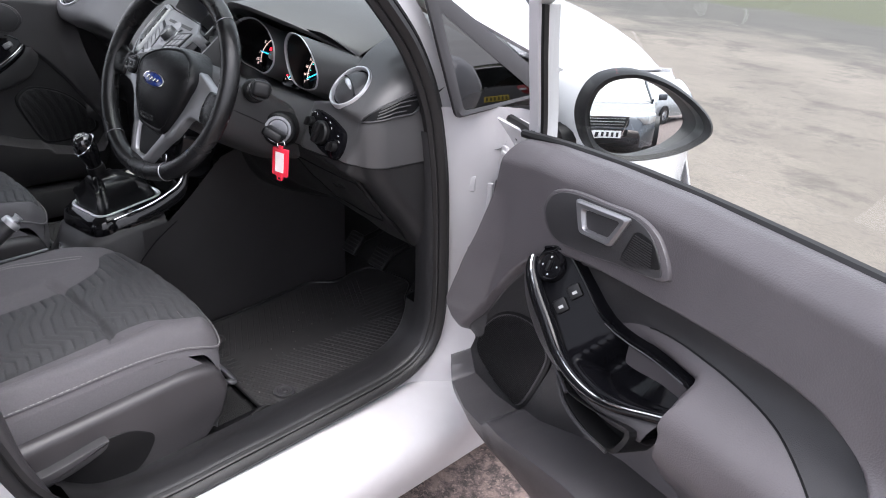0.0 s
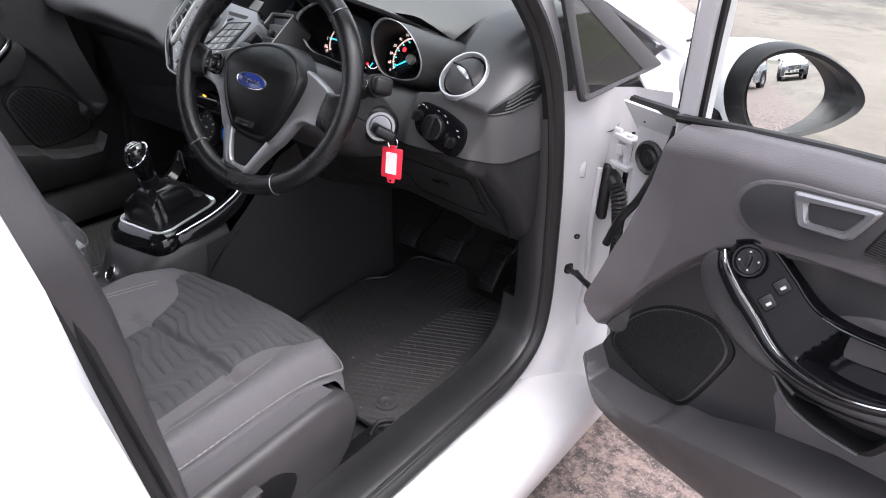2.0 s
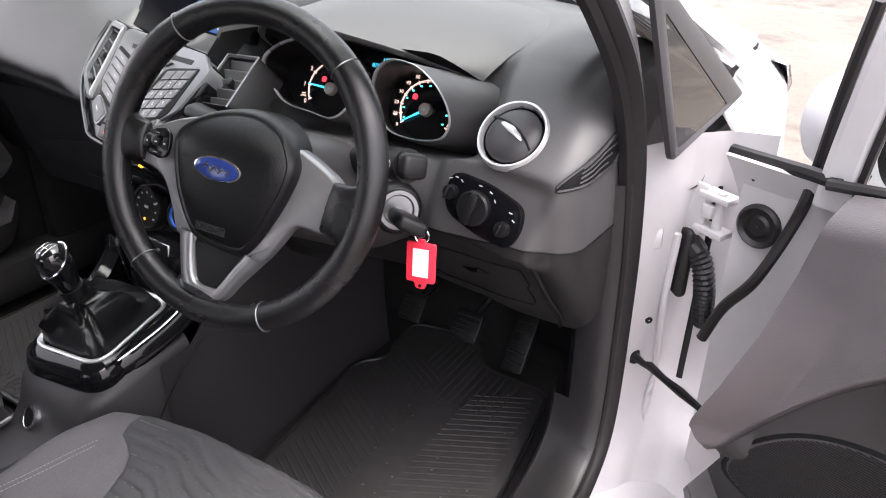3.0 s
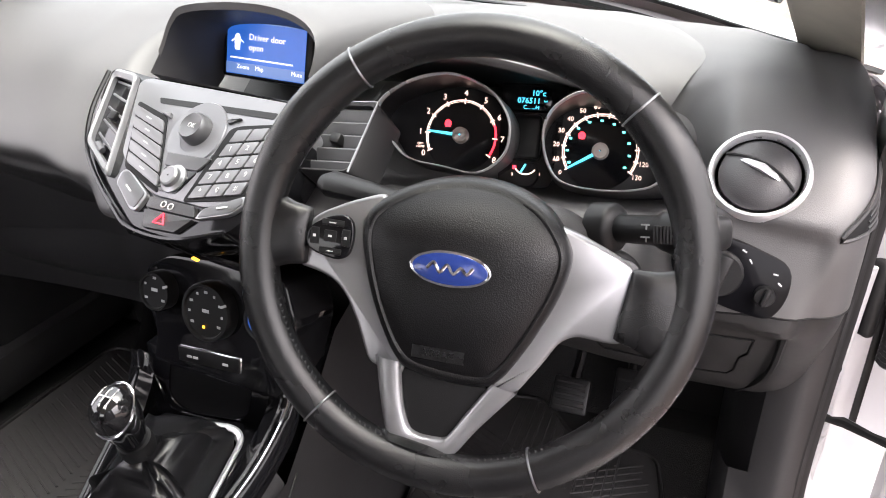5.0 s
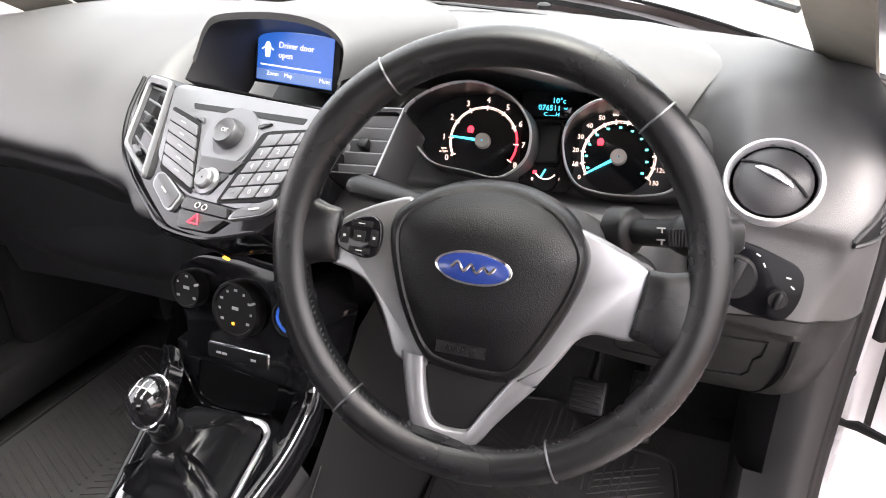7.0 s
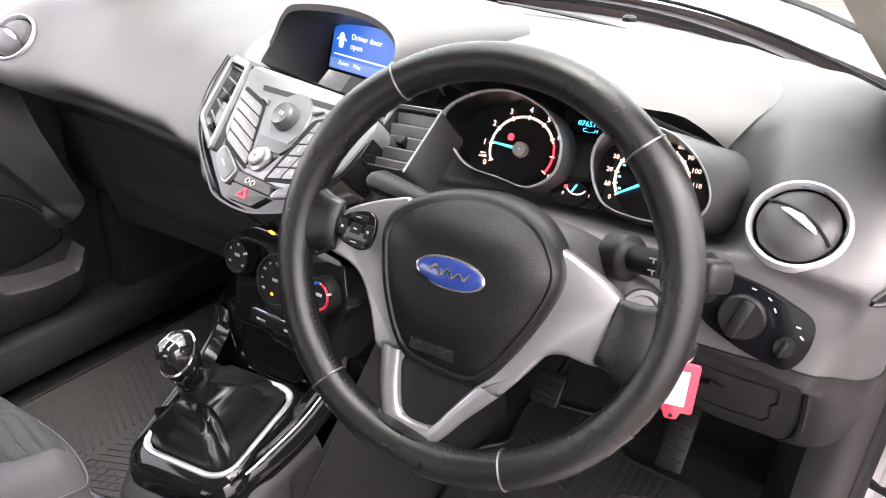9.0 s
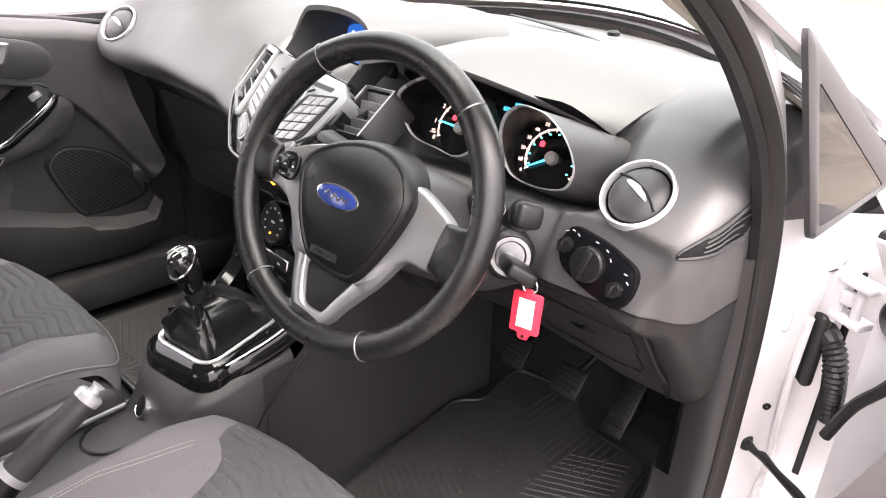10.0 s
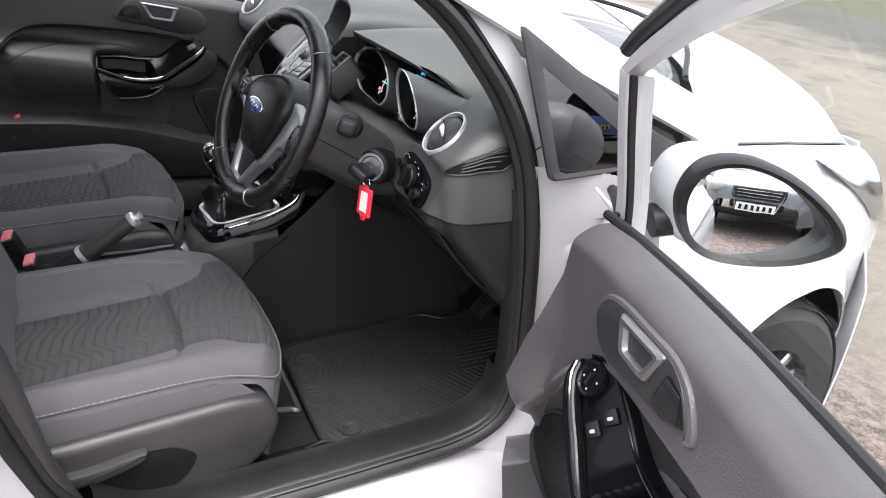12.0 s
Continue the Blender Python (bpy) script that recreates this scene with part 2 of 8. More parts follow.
def letters(text, size, m, material, parent, name="lettering", depth=0.0002, align="CENTER"):
    cu = bpy.data.curves.new(name, "FONT")
    cu.body, cu.size, cu.extrude = text, size, depth
    cu.align_x, cu.align_y, cu.resolution_u = align, "CENTER", 2
    tmp = new(name, cu)
    me = bpy.data.meshes.new_from_object(tmp.evaluated_get(bpy.context.evaluated_depsgraph_get()))
    bpy.data.objects.remove(tmp)
    bpy.data.curves.remove(cu)
    me.transform(m)
    me.materials.clear()
    me.materials.append(material)
    ob = new(name, me)
    ob.parent = parent
    return ob


def axes(o, x, y):
    """A frame with its origin at o, x along x, z square to x and y."""
    x = Vector(x).normalized()
    z = x.cross(Vector(y)).normalized()
    y = z.cross(x)
    m = Matrix((x, y, z)).transposed().to_4x4()
    m.translation = o
    return m


def lerp(a, b, t):
    return a + (b - a) * t


def interp(x, xs, ys):
    return float(np.interp(x, xs, ys))


T = Matrix.Translation
XC = 0.07  # the car's middle line
GZ = 0.02  # the ground


def ground_rise(x, y):
    return GZ


def root_matrix(ob):
    m = Matrix.Identity(4)
    while ob is not None:
        m = ob.matrix_basis @ m
        ob = ob.parent
    return m


def wpart(name, bm, material, parent, label="", angle=35.0):
    """A part whose points are given in the world."""
    bm.transform(root_matrix(parent).inverted())
    return part(name, bm, material, parent, label, angle)


# ---- ground ----
def ground_material():
    m = bpy.data.materials.new("worn tarmac yard")
    m.use_nodes = True
    nt = m.node_tree
    b = nt.nodes["Principled BSDF"]
    tc = nt.nodes.new("ShaderNodeTexCoord")

    def nz(scale, detail=6, rough=0.6):
        n = nt.nodes.new("ShaderNodeTexNoise")
        n.inputs["Scale"].default_value, n.inputs["Detail"].default_value, n.inputs["Roughness"].default_value = scale, detail, rough
        nt.links.new(tc.outputs["Object"], n.inputs["Vector"])
        return n.outputs["Fac"]

    def rng(v, a, c, lo=0.0, hi=1.0):
        r = nt.nodes.new("ShaderNodeMapRange")
        for k, x in (("From Min", a), ("From Max", c), ("To Min", lo), ("To Max", hi)):
            r.inputs[k].default_value = x
        nt.links.new(v, r.inputs["Value"])
        return r.outputs[0]

    def mix(f, a, c):
        x = nt.nodes.new("ShaderNodeMix")
        x.data_type = "RGBA"
        for sock, v in ((x.inputs["Factor"], f), (x.inputs["A"], a), (x.inputs["B"], c)):
            if isinstance(v, tuple):
                sock.default_value = v
            else:
                nt.links.new(v, sock)
        return x.outputs["Result"]

    sep = nt.nodes.new("ShaderNodeSeparateXYZ")
    nt.links.new(tc.outputs["Object"], sep.inputs[0])
    wob = nz(0.45, 8, 0.65)

    def shifted(o, k):
        a = nt.nodes.new("ShaderNodeMath")
        a.operation = "MULTIPLY_ADD"
        nt.links.new(wob, a.inputs[0])
        a.inputs[1].default_value = k
        nt.links.new(o, a.inputs[2])
        return a.outputs[0]
    base = mix(rng(nz(0.5, 5), 0.38, 0.62), (0.128, 0.110, 0.092, 1), (0.178, 0.154, 0.129, 1))
    base = mix(rng(nz(0.8, 9, 0.7), 0.52, 0.62, 0.0, 0.8), base, (0.066, 0.057, 0.048, 1))
    base = mix(rng(nz(6, 8, 0.7), 0.55, 0.72, 0.0, 0.45), base, (0.090, 0.078, 0.066, 1))
    # darker tarmac and moss towards the far side of the yard
    base = mix(rng(shifted(sep.outputs[1], 8.0), 12.5, 14.0, 0.0, 0.85), base, (0.048, 0.046, 0.040, 1))
    base = mix(rng(shifted(sep.outputs[1], 4.0), 15.0, 15.8, 0.0, 0.8), base, (0.055, 0.060, 0.022, 1))
    base = mix(rng(nz(38, 5, 0.8), 0.46, 0.66, 0.0, 0.40), base, (0.070, 0.061, 0.052, 1))
    base = mix(rng(nz(1.7, 10, 0.8), 0.56, 0.66, 0.0, 0.7), base, (0.060, 0.054, 0.046, 1))
    # cracks
    vo = nt.nodes.new("ShaderNodeTexVoronoi")
    vo.feature = "DISTANCE_TO_EDGE"
    vo.inputs["Scale"].default_value = 0.8
    wv = nt.nodes.new("ShaderNodeVectorMath")
    wv.operation = "ADD"
    n2 = nt.nodes.new("ShaderNodeTexNoise")
    n2.inputs["Scale"].default_value, n2.inputs["Detail"].default_value = 2.5, 6
    nt.links.new(tc.outputs["Object"], n2.inputs["Vector"])
    nt.links.new(tc.outputs["Object"], wv.inputs[0])
    nt.links.new(n2.outputs["Color"], wv.inputs[1])
    nt.links.new(wv.outputs[0], vo.inputs["Vector"])
    base = mix(rng(vo.outputs["Distance"], 0.010, 0.0, 0.0, 0.28), base, (0.05, 0.047, 0.045, 1))
    # the rust-brown gravelly strip beside the car
    near = rng(shifted(sep.outputs[1], 1.6), 2.9, 2.2)
    rust = mix(rng(nz(24, 9, 0.75), 0.42, 0.58), (0.20, 0.150, 0.135, 1), (0.045, 0.037, 0.036, 1))
    rust = mix(rng(nz(140, 3), 0.55, 0.68, 0.0, 0.7), rust, (0.30, 0.23, 0.20, 1))
    both = nt.nodes.new("ShaderNodeMath")
    both.operation = "MULTIPLY"
    nt.links.new(near, both.inputs[0])
    nt.links.new(rng(shifted(sep.outputs[1], 1.6), -1.4, -0.4), both.inputs[1])
    base = mix(both.outputs[0], base, rust)
    nt.links.new(base, b.inputs["Base Color"])
    b.inputs["Roughness"].default_value = 0.85
    bp = nt.nodes.new("ShaderNodeBump")
    bp.inputs["Strength"].default_value, bp.inputs["Distance"].default_value = 0.08, 0.002
    nt.links.new(nz(70, 8, 0.75), bp.inputs["Height"])
    nt.links.new(bp.outputs[0], b.inputs["Normal"])
    return m


def build_ground():
    xs = [-600, -80, -20, -8] + [-4 + 0.5 * i for i in range(33)] + [16, 30, 90, 600]
    ys = [-600, -80, -20, -8] + [-4 + 0.5 * i for i in range(41)] + [20, 30, 90, 600]
    rings = [[Vector((x, y, GZ + (0.012 * (noise.noise(Vector((x, y, 0)) * 0.6)) if abs(x) < 15 and abs(y) < 18 else 0))) for y in ys] for x in xs]
    ob = part("ground", loft(rings), ground_material())
    tagged(ob, "worn grey and rust-brown tarmac yard with patches and stones", "ground", kind="structure")


build_ground()


# ---- car shell ----
def ws_y(x):
    """How far forward the foot of the windscreen lies."""
    return 0.80 - 0.42 * ((x - XC) / 0.66) ** 2


def side_x(z):
    return interp(z, [0.15, 0.26, 0.34, 0.5, 0.7, 0.88, 0.96, 1.02, 1.2, 1.44], [0.84, 0.885, 0.90, 0.915, 0.915, 0.89, 0.865, 0.83, 0.765, 0.63])


ARCH_Y, ARCH_Z, ARCH_R = 0.76, 0.37, 0.315


def wing_top(y):
    return interp(y, [0.25, 0.45, 0.7, 0.9, 1.0, 1.1, 1.2, 1.35, 1.5], [0.975, 0.985, 0.97, 0.95, 0.935, 0.90, 0.84, 0.70, 0.60])


def wing_plan(y):
    """How far the side draws in towards the nose."""
    return 0.045 * min(1.0, max(0.0, (y - 0.38) / 0.42)) + 0.24 * max(0.0, (y - 0.72) / 0.65) ** 1.8


def build_shell():
    car = thing("hatchback", T((XC, 0, GZ)), "white hatchback car parked with its driver door open", "car")
    for side, nm in ((1, "right"), (-1, "left")):
        def wing(u, v, side=side):
            y = lerp(0.30, 1.46, u)
            lo = 0.24
            if abs(y - ARCH_Y) < ARCH_R:
                lo = max(lo, ARCH_Z + math.sqrt(max(0, ARCH_R ** 2 - (y - ARCH_Y) ** 2)))
            z = lerp(lo, wing_top(y), v)
            x = side_x(z) - XC - wing_plan(y) - 0.045 * max(0, (v - 0.72) / 0.28) ** 1.8
            flare = 0.018 * max(0.0, 1 - v * 5) if abs(y - ARCH_Y) < ARCH_R + 0.02 else 0
            return Vector((XC + side * (x + flare), y, z))
        wpart("front_wing", thick(surf(wing, 120, 24), 0.004), M_WHITE, car, "glossy white front wing")
        # wheel housing behind the arch
        bm = loft([[Vector((XC + side * x, ARCH_Y + math.cos(a) * (ARCH_R + 0.01), ARCH_Z + math.sin(a) * (ARCH_R + 0.01))) for a in [math.pi * i / 20 for i in range(21)]] for x in (0.45, 0.735)])
        wpart("arch_liner", thick(bm, 0.004), M_DARK, car, "black plastic arch liner")

    def bonnet(u, v):
        a = lerp(-1, 1, u)
        y0 = ws_y(XC + 0.655 * a) + 0.022
        y1 = 1.30 - 0.30 * abs(a) ** 2.2
        y = lerp(y0, y1, v)
        half = side_x(wing_top(y)) - XC - wing_plan(y) - 0.050
        dx = 0.665 * a
        edge = wing_top(y) + 0.006
        crown = 0.165 * (1 - (abs(dx) / 0.665) ** 2.6) * (1 - 0.25 * v)
        roll = -0.11 * max(0, (v - 0.8) / 0.2) ** 2
        k = min(1.0, v / 0.14)
        foot = 1.002 + 0.055 * (1 - a * a)
        return Vector((XC + a * half, y, lerp(foot, edge + crown + roll * (1 - (abs(dx) / 0.7) ** 4), k * (2 - k))))
    wpart("bonnet", thick(surf(bonnet, 40, 30), 0.006), M_WHITE, car, "glossy white bonnet panel")

    def nose(u, v):
        a = lerp(-1, 1, u)
        dx = a * 0.66
        yt = 1.30 - 0.30 * abs(a) ** 2.2
        y = yt + 0.16 * math.sin(v * math.pi * 0.62) * (1 - 0.3 * abs(a))
        z = lerp(wing_top(yt) + 0.01 + 0.03 * (1 - abs(a) ** 2.4), 0.24, v)
        return Vector((XC + dx * (1 + 0.14 * min(1, v * 2) * abs(a) ** 3), y, z))
    wpart("front_bumper", thick(surf(nose, 40, 16), 0.005), M_WHITE, car)
    # cowl between bonnet and glass
    wpart("cowl_panel", thick(surf(lambda u, v: Vector((XC + lerp(-0.64, 0.64, u), ws_y(XC + lerp(-0.64, 0.64, u)) + lerp(-0.02, 0.03, v), 0.992 + 0.055 * (1 - (2 * u - 1) ** 2))), 30, 4), 0.01), M_DARK, car, "black plastic scuttle panel")
    # glass, roof and pillars
    def screen(u, v):
        x0 = lerp(-0.655, 0.655, u)
        y0, z0 = ws_y(XC + x0), 1.015 + 0.055 * (1 - (2 * u - 1) ** 2)
        x1 = x0 * 0.80
        y1, z1 = -0.36 + 0.06 * (1 - (2 * u - 1) ** 2), 1.40 + 0.035 * (1 - (2 * u - 1) ** 2)
        return Vector((XC + lerp(x0, x1, v), lerp(y0, y1, v), lerp(z0, z1, v) + 0.035 * math.sin(v * math.pi)))
    g = wpart("windscreen", surf(screen, 24, 14), G_SCREEN, car, "clear laminated windscreen glass")
    wpart("screen_band", thick(surf(lambda u, v: screen(u, 0.0 + 0.016 * v) + Vector((0, 0, -0.003)), 24, 2), 0.002), M_DARK, car, "black edge band of the windscreen")

    def roof(u, v):
        a = lerp(-1, 1, u)
        y = lerp(-0.34 + 0.05 * (1 - a * a), -2.05, v)
        return Vector((XC + a * lerp(0.56, 0.54, v), y, 1.425 + 0.05 * (1 - a * a) * 0.8 + 0.03 * math.sin(min(1, v * 1.3) * math.pi) - 0.05 * v * v))
    wpart("roof", thick(surf(roof, 20, 20), 0.004), M_WHITE, car, "white roof skin")
    wpart("headlining", thick(surf(lambda u, v: roof(u, v) - Vector((0, 0, 0.03)), 14, 14), 0.006), M_HEAD, car, "pale cloth headlining")
    for side in (1, -1):
        def pillar(u, v, side=side):
            # outer windscreen pillar from the wing to the roof rail
            y = lerp(0.50, -0.42, v)
            zc = lerp(1.005, 1.43, v) - 0.01 * math.sin(v * math.pi)
            a = lerp(-0.25, 1.55, u)
            x = lerp(0.738, 0.575, v)
            return Vector((XC + side * (x - 0.075 * a + 0.012), y + 0.04 * a, zc + 0.024 * math.sin(max(0, a) * 0.62 * math.pi) - 0.035 * max(0, -a) * 4))
        wpart("windscreen_pillar", thick(surf(pillar, 14, 20), 0.01), M_WHITE, car, "white painted windscreen pillar")
        def ptrim(u, v, side=side):
            y = lerp(0.42, -0.42, v)
            zc = lerp(0.985, 1.40, v) - 0.01 * math.sin(v * math.pi)
            a = lerp(0, 1, u)
            x = lerp(0.706, 0.522, v)
            return Vector((XC + side * (x - 0.068 * a + 0.025 * math.sin(a * math.pi) * -1), y + 0.06 * a - 0.02, zc + 0.015 * math.sin(a * math.pi)))
        wpart("pillar_trim", thick(surf(ptrim, 8, 12), 0.006), M_CREAM, car, "cream plastic pillar trim")
        # rear side: door skin, window and quarter
        bm = surf(lambda u, v: Vector((XC + side * (side_x(lerp(0.24, 0.97, v)) - XC), lerp(-0.80, -2.1, u), lerp(0.24, 0.97, v))), 6, 14)
        wpart("rear_door_skin", thick(bm, 0.02), M_WHITE, car, "white rear door skin")
        bm = surf(lambda u, v: Vector((XC + side * (side_x(lerp(0.97, 1.40, v)) - XC), lerp(-0.86, -2.0, u), lerp(0.97, 1.40, v))), 6, 6)
        g = wpart("rear_side_window", bm, G_CLEAR, car, "clear rear side window")
        g.visible_shadow = False
        bm = surf(lambda u, v: Vector((XC + side * (side_x(1.40) - XC - 0.0 + lerp(0.012, -0.06, u)), lerp(-0.36, -2.05, v), 1.395 + lerp(0, 0.04, u))), 4, 10)
        wpart("roof_rail", thick(bm, 0.02), M_WHITE, car)
        # wheels
        hub = Matrix.Translation((XC + side * 0.69, ARCH_Y, 0.30 + GZ)) @ pose(0, 0, 0, 0, 90 * side, 0)
        bm = turned([(0.19, -0.09), (0.27, -0.095), (0.293, -0.075), (0.297, 0), (0.293, 0.075), (0.27, 0.095), (0.19, 0.09)], 48, hub, cap=False)
        wheel = wpart("front_tyre", bm, M_TYRE, car, "black road tyre")
        for ring in range(3):
            bm = turned([(0.296, -0.05 + 0.045 * ring), (0.2995, -0.045 + 0.045 * ring), (0.2995, -0.012 + 0.045 * ring), (0.296, -0.007 + 0.045 * ring)], 48, hub, cap=False)
            wpart("tread_rib", bm, M_TYRE, wheel)
        bm = turned([(0.192, -0.085), (0.185, 0.0), (0.20, 0.08), (0.192, 0.088)], 40, hub, cap=False)
        for k in range(10):
            s = box(0.165, 0.026, 0.022, hub @ pose(0, 0, 0, 0, 0, 36 * k + (7 if k % 2 else -7)) @ T((0.105, 0, 0.055)), 0.005, 1)
            bm = join(bm, s)
        bm = join(bm, turned([(0.001, 0.07), (0.05, 0.07), (0.055, 0.05), (0.055, 0.03)], 20, hub, cap=False))
        wpart("wheel_rim", bm, M_ALLOY, wheel, "silver multi-spoke alloy rim")
    # tail and underside close the shell
    def tail(u, v):
        return Vector((XC + lerp(-0.78, 0.78, u) * lerp(1, 0.72, max(0, v - 0.55) / 0.45), -2.1 - 0.12 * math.sin(v * math.pi) + 0.05 * v, lerp(0.24, 1.40, v)))
    wpart("tailgate", thick(surf(lambda u, v: tail(u, v * 0.62), 12, 12), 0.01), M_WHITE, car)
    g = wpart("rear_window", surf(lambda u, v: tail(lerp(0.08, 0.92, u), lerp(0.62, 0.97, v)), 12, 8), G_CLEAR, car, "clear rear window")
    g.visible_shadow = False
    wpart("floor_pan", box(1.62, 2.95, 0.03, T((XC, -0.72, 0.26)), 0.01, 1), M_DARK, car, "black carpeted floor pan")
    wpart("carpet", box(1.36, 2.6, 0.02, T((XC, -0.78, 0.296)), 0.005, 1), M_CARPET, car, "black moulded carpet")
    wpart("footwell_bulkhead", thick(surf(lambda u, v: Vector((lerp(-0.62, 0.735, u), lerp(0.46, 0.64, v), lerp(0.30, 0.75, v ** 1.2))), 8, 8), 0.01), M_CARPET, car, "black carpeted sloping bulkhead")
    wpart("rear_cabin_wall", box(1.4, 0.04, 0.55, T((XC, -1.55, 0.55)), 0.02, 1), M_CARPET, car, "dark closed rear of the cabin")
    wpart("left_side_wall", box(0.02, 2.1, 0.75, T((-0.765, -0.35, 0.62)), 0.005, 1), M_PLAS, car, "dark grey side lining")
    wpart("left_sill_trim", box(0.10, 1.7, 0.10, T((-0.71, -0.35, 0.345)), 0.02, 2), M_PLAS, car, "dark grey sill trim")
    wpart("left_kick_panel", box(0.06, 0.45, 0.55, T((-0.72, 0.36, 0.57)), 0.02, 2), M_PLAS, car, "dark grey kick panel")
    # headlamp
    def lamp(u, v, k=0.0):
        y = lerp(0.76, 1.20, u)
        zt = wing_top(y) - 0.014
        zb = lerp(zt - 0.012, zt - 0.125, min(1, u * 1.6)) + 0.03 * max(0, u - 0.6)
        z = lerp(zb, zt, v)
        return Vector((side_x(z) - wing_plan(y) + 0.010 - k - 0.05 * v ** 1.8 + 0.006 * math.sin(v * math.pi), y, z))
    wpart("headlamp_bowl", thick(surf(lambda u, v: lamp(u, v, 0.004), 14, 8), 0.003), M_CHROME, car, "silvered headlamp reflector")
    g = wpart("headlamp_lens", surf(lamp, 16, 8), G_LAMP, car, "clear headlamp lens")
    bm = turned([(0.001, 0), (0.03, 0.004), (0.045, 0.02), (0.05, 0.022)], 24, T((0.755, 1.02, 0.865)) @ pose(0, 0, 0, -60, 0, -35), cap=False)
    wpart("headlamp_projector", bm, M_CHROME, car)
    # wiper
    path = smooth_path([(0.66, 0.50, 1.075), (0.45, 0.68, 1.105), (0.15, 0.80, 1.115), (-0.05, 0.80, 1.12)], 5)
    wpart("wiper_blade", tube(path, 0.006, 6), M_DARK, car, "black wiper blade")
    wpart("washer_jet", turned([(0.012, 0), (0.012, 0.008), (0.006, 0.013)], 12, T((0.42, 1.0, 1.005))), M_DARK, car)
    return car


CAR = build_shell()


# ---- door aperture ----
def build_aperture():
    ap = thing("door_aperture", T((0.78, -0.3, GZ + 0.3)), "white painted door aperture with sill, pillars and black rubber seal", "door frame", kind="structure")
    # the line of the seal: y, z, x, from the rear of the sill round the front and up to the roof
    line = [(-0.69, 0.60, 0.775), (-0.655, 0.50, 0.775), (-0.59, 0.415, 0.772), (-0.50, 0.375, 0.768), (-0.30, 0.378, 0.767), (-0.05, 0.388, 0.766), (0.03, 0.396, 0.766), (0.088, 0.415, 0.766), (0.128, 0.455, 0.766), (0.142, 0.53, 0.766),
            (0.135, 0.66, 0.766), (0.118, 0.81, 0.766), (0.09, 0.95, 0.762), (0.045, 1.05, 0.756), (-0.005, 1.12, 0.745), (-0.07, 1.192, 0.725), (-0.18, 1.27, 0.695), (-0.32, 1.345, 0.655), (-0.5, 1.39, 0.625), (-0.75, 1.405, 0.615), (-0.83, 1.36, 0.63), (-0.825, 1.25, 0.67), (-0.80, 1.12, 0.715), (-0.76, 0.90, 0.765), (-0.72, 0.72, 0.775)]
    path = smooth_path([(x, y, z) for y, z, x in line], 8, closed=True)
    k = len(path)
    outs = []
    for i, p in enumerate(path):
        d = path[(i + 1) % k] - path[i - 1]
        d.x = 0
        d.normalize()
        o = Vector((0, d.z, -d.y))
        if (o.y * (p.y + 0.33) + o.z * (p.z - 0.85)) < 0:
            o = -o
        outs.append(o)

    def sweep(profile, sel=lambda p: 1.0):
        rings = []
        for p, o in zip(path, outs):
            rings.append([p + o * a * sel(p) + Vector((b, 0, 0)) for a, b in profile])
        rings.append(rings[0])
        return loft(rings)
    # rubber: a bulb and two lips
    seal = [(-0.016, -0.012), (-0.018, 0.0), (-0.011, 0.006), (-0.007, 0.003), (-0.004, 0.010), (0.004, 0.016), (0.012, 0.014), (0.016, 0.006), (0.016, -0.006)]
    wpart("door_seal", sweep(seal), M_RUB, ap, "black rubber bulb seal")
    lipp = [(0.015, -0.002), (0.02, 0.004), (0.026, 0.0), (0.027, -0.008)]
    wpart("seal_lip", sweep(lipp), M_RUB, ap)
    # white flange behind the seal, all round
    fl = [(0.010, -0.006), (0.035, -0.010), (0.06, -0.008)]
    wpart("flange", sweep(fl), M_JAMB, ap, "white painted flange")
    # sill: broad white step below the door
    sec = [(0.765, 0.362), (0.795, 0.358), (0.83, 0.352), (0.838, 0.349), (0.868, 0.345), (0.892, 0.332), (0.905, 0.308), (0.902, 0.262), (0.88, 0.20), (0.80, 0.175)]
    rings = []
    for i in range(15):
        y = lerp(-1.0, 0.40, i / 14)
        rings.append([Vector((x + 0.012 * (-(y + 0.2)), y, z)) for x, z in sec])
    wpart("sill", thick(loft(rings), 0.01), M_JAMB, ap, "broad white painted sill")
    # front post, between the seal and the hinges
    def post(u, v):
        z = lerp(0.30, 0.958, v)
        yi = interp(z, [0.3, 0.40, 0.455, 0.53, 0.66, 0.81, 0.98], [0.05, 0.09, 0.14, 0.156, 0.15, 0.133, 0.085])
        xs = [0.758, 0.772, 0.785, 0.800, 0.812, 0.845, 0.905]
        ys = [0.0, 0.03, 0.055, 0.085, 0.115, 0.15, 0.165]
        k = u * 6
        x, dy = interp(k, range(7), xs), interp(k, range(7), ys)
        dx = 0.012 * math.exp(-((v - 0.42) / 0.16) ** 2) * math.sin(u * math.pi)
        return Vector((x - dx, yi + dy * lerp(0.9, 1.0, v), z))
    wpart("front_post", surf(post, 30, 40), M_JAMB, ap, "white painted hinge post with pressed shapes")
    wpart("post_rib", tube(smooth_path([(0.802, 0.232, 0.42), (0.806, 0.238, 0.55), (0.803, 0.228, 0.68), (0.806, 0.222, 0.80)], 5), 0.006, 8, flat=0.8), M_JAMB, ap)
    wpart("post_boss", box(0.030, 0.006, 0.034, T((0.779, 0.186, 0.800)) @ pose(0, 0, 0, 0, 0, 38), 0.004, 2), M_JAMB, ap, "pressed white boss")
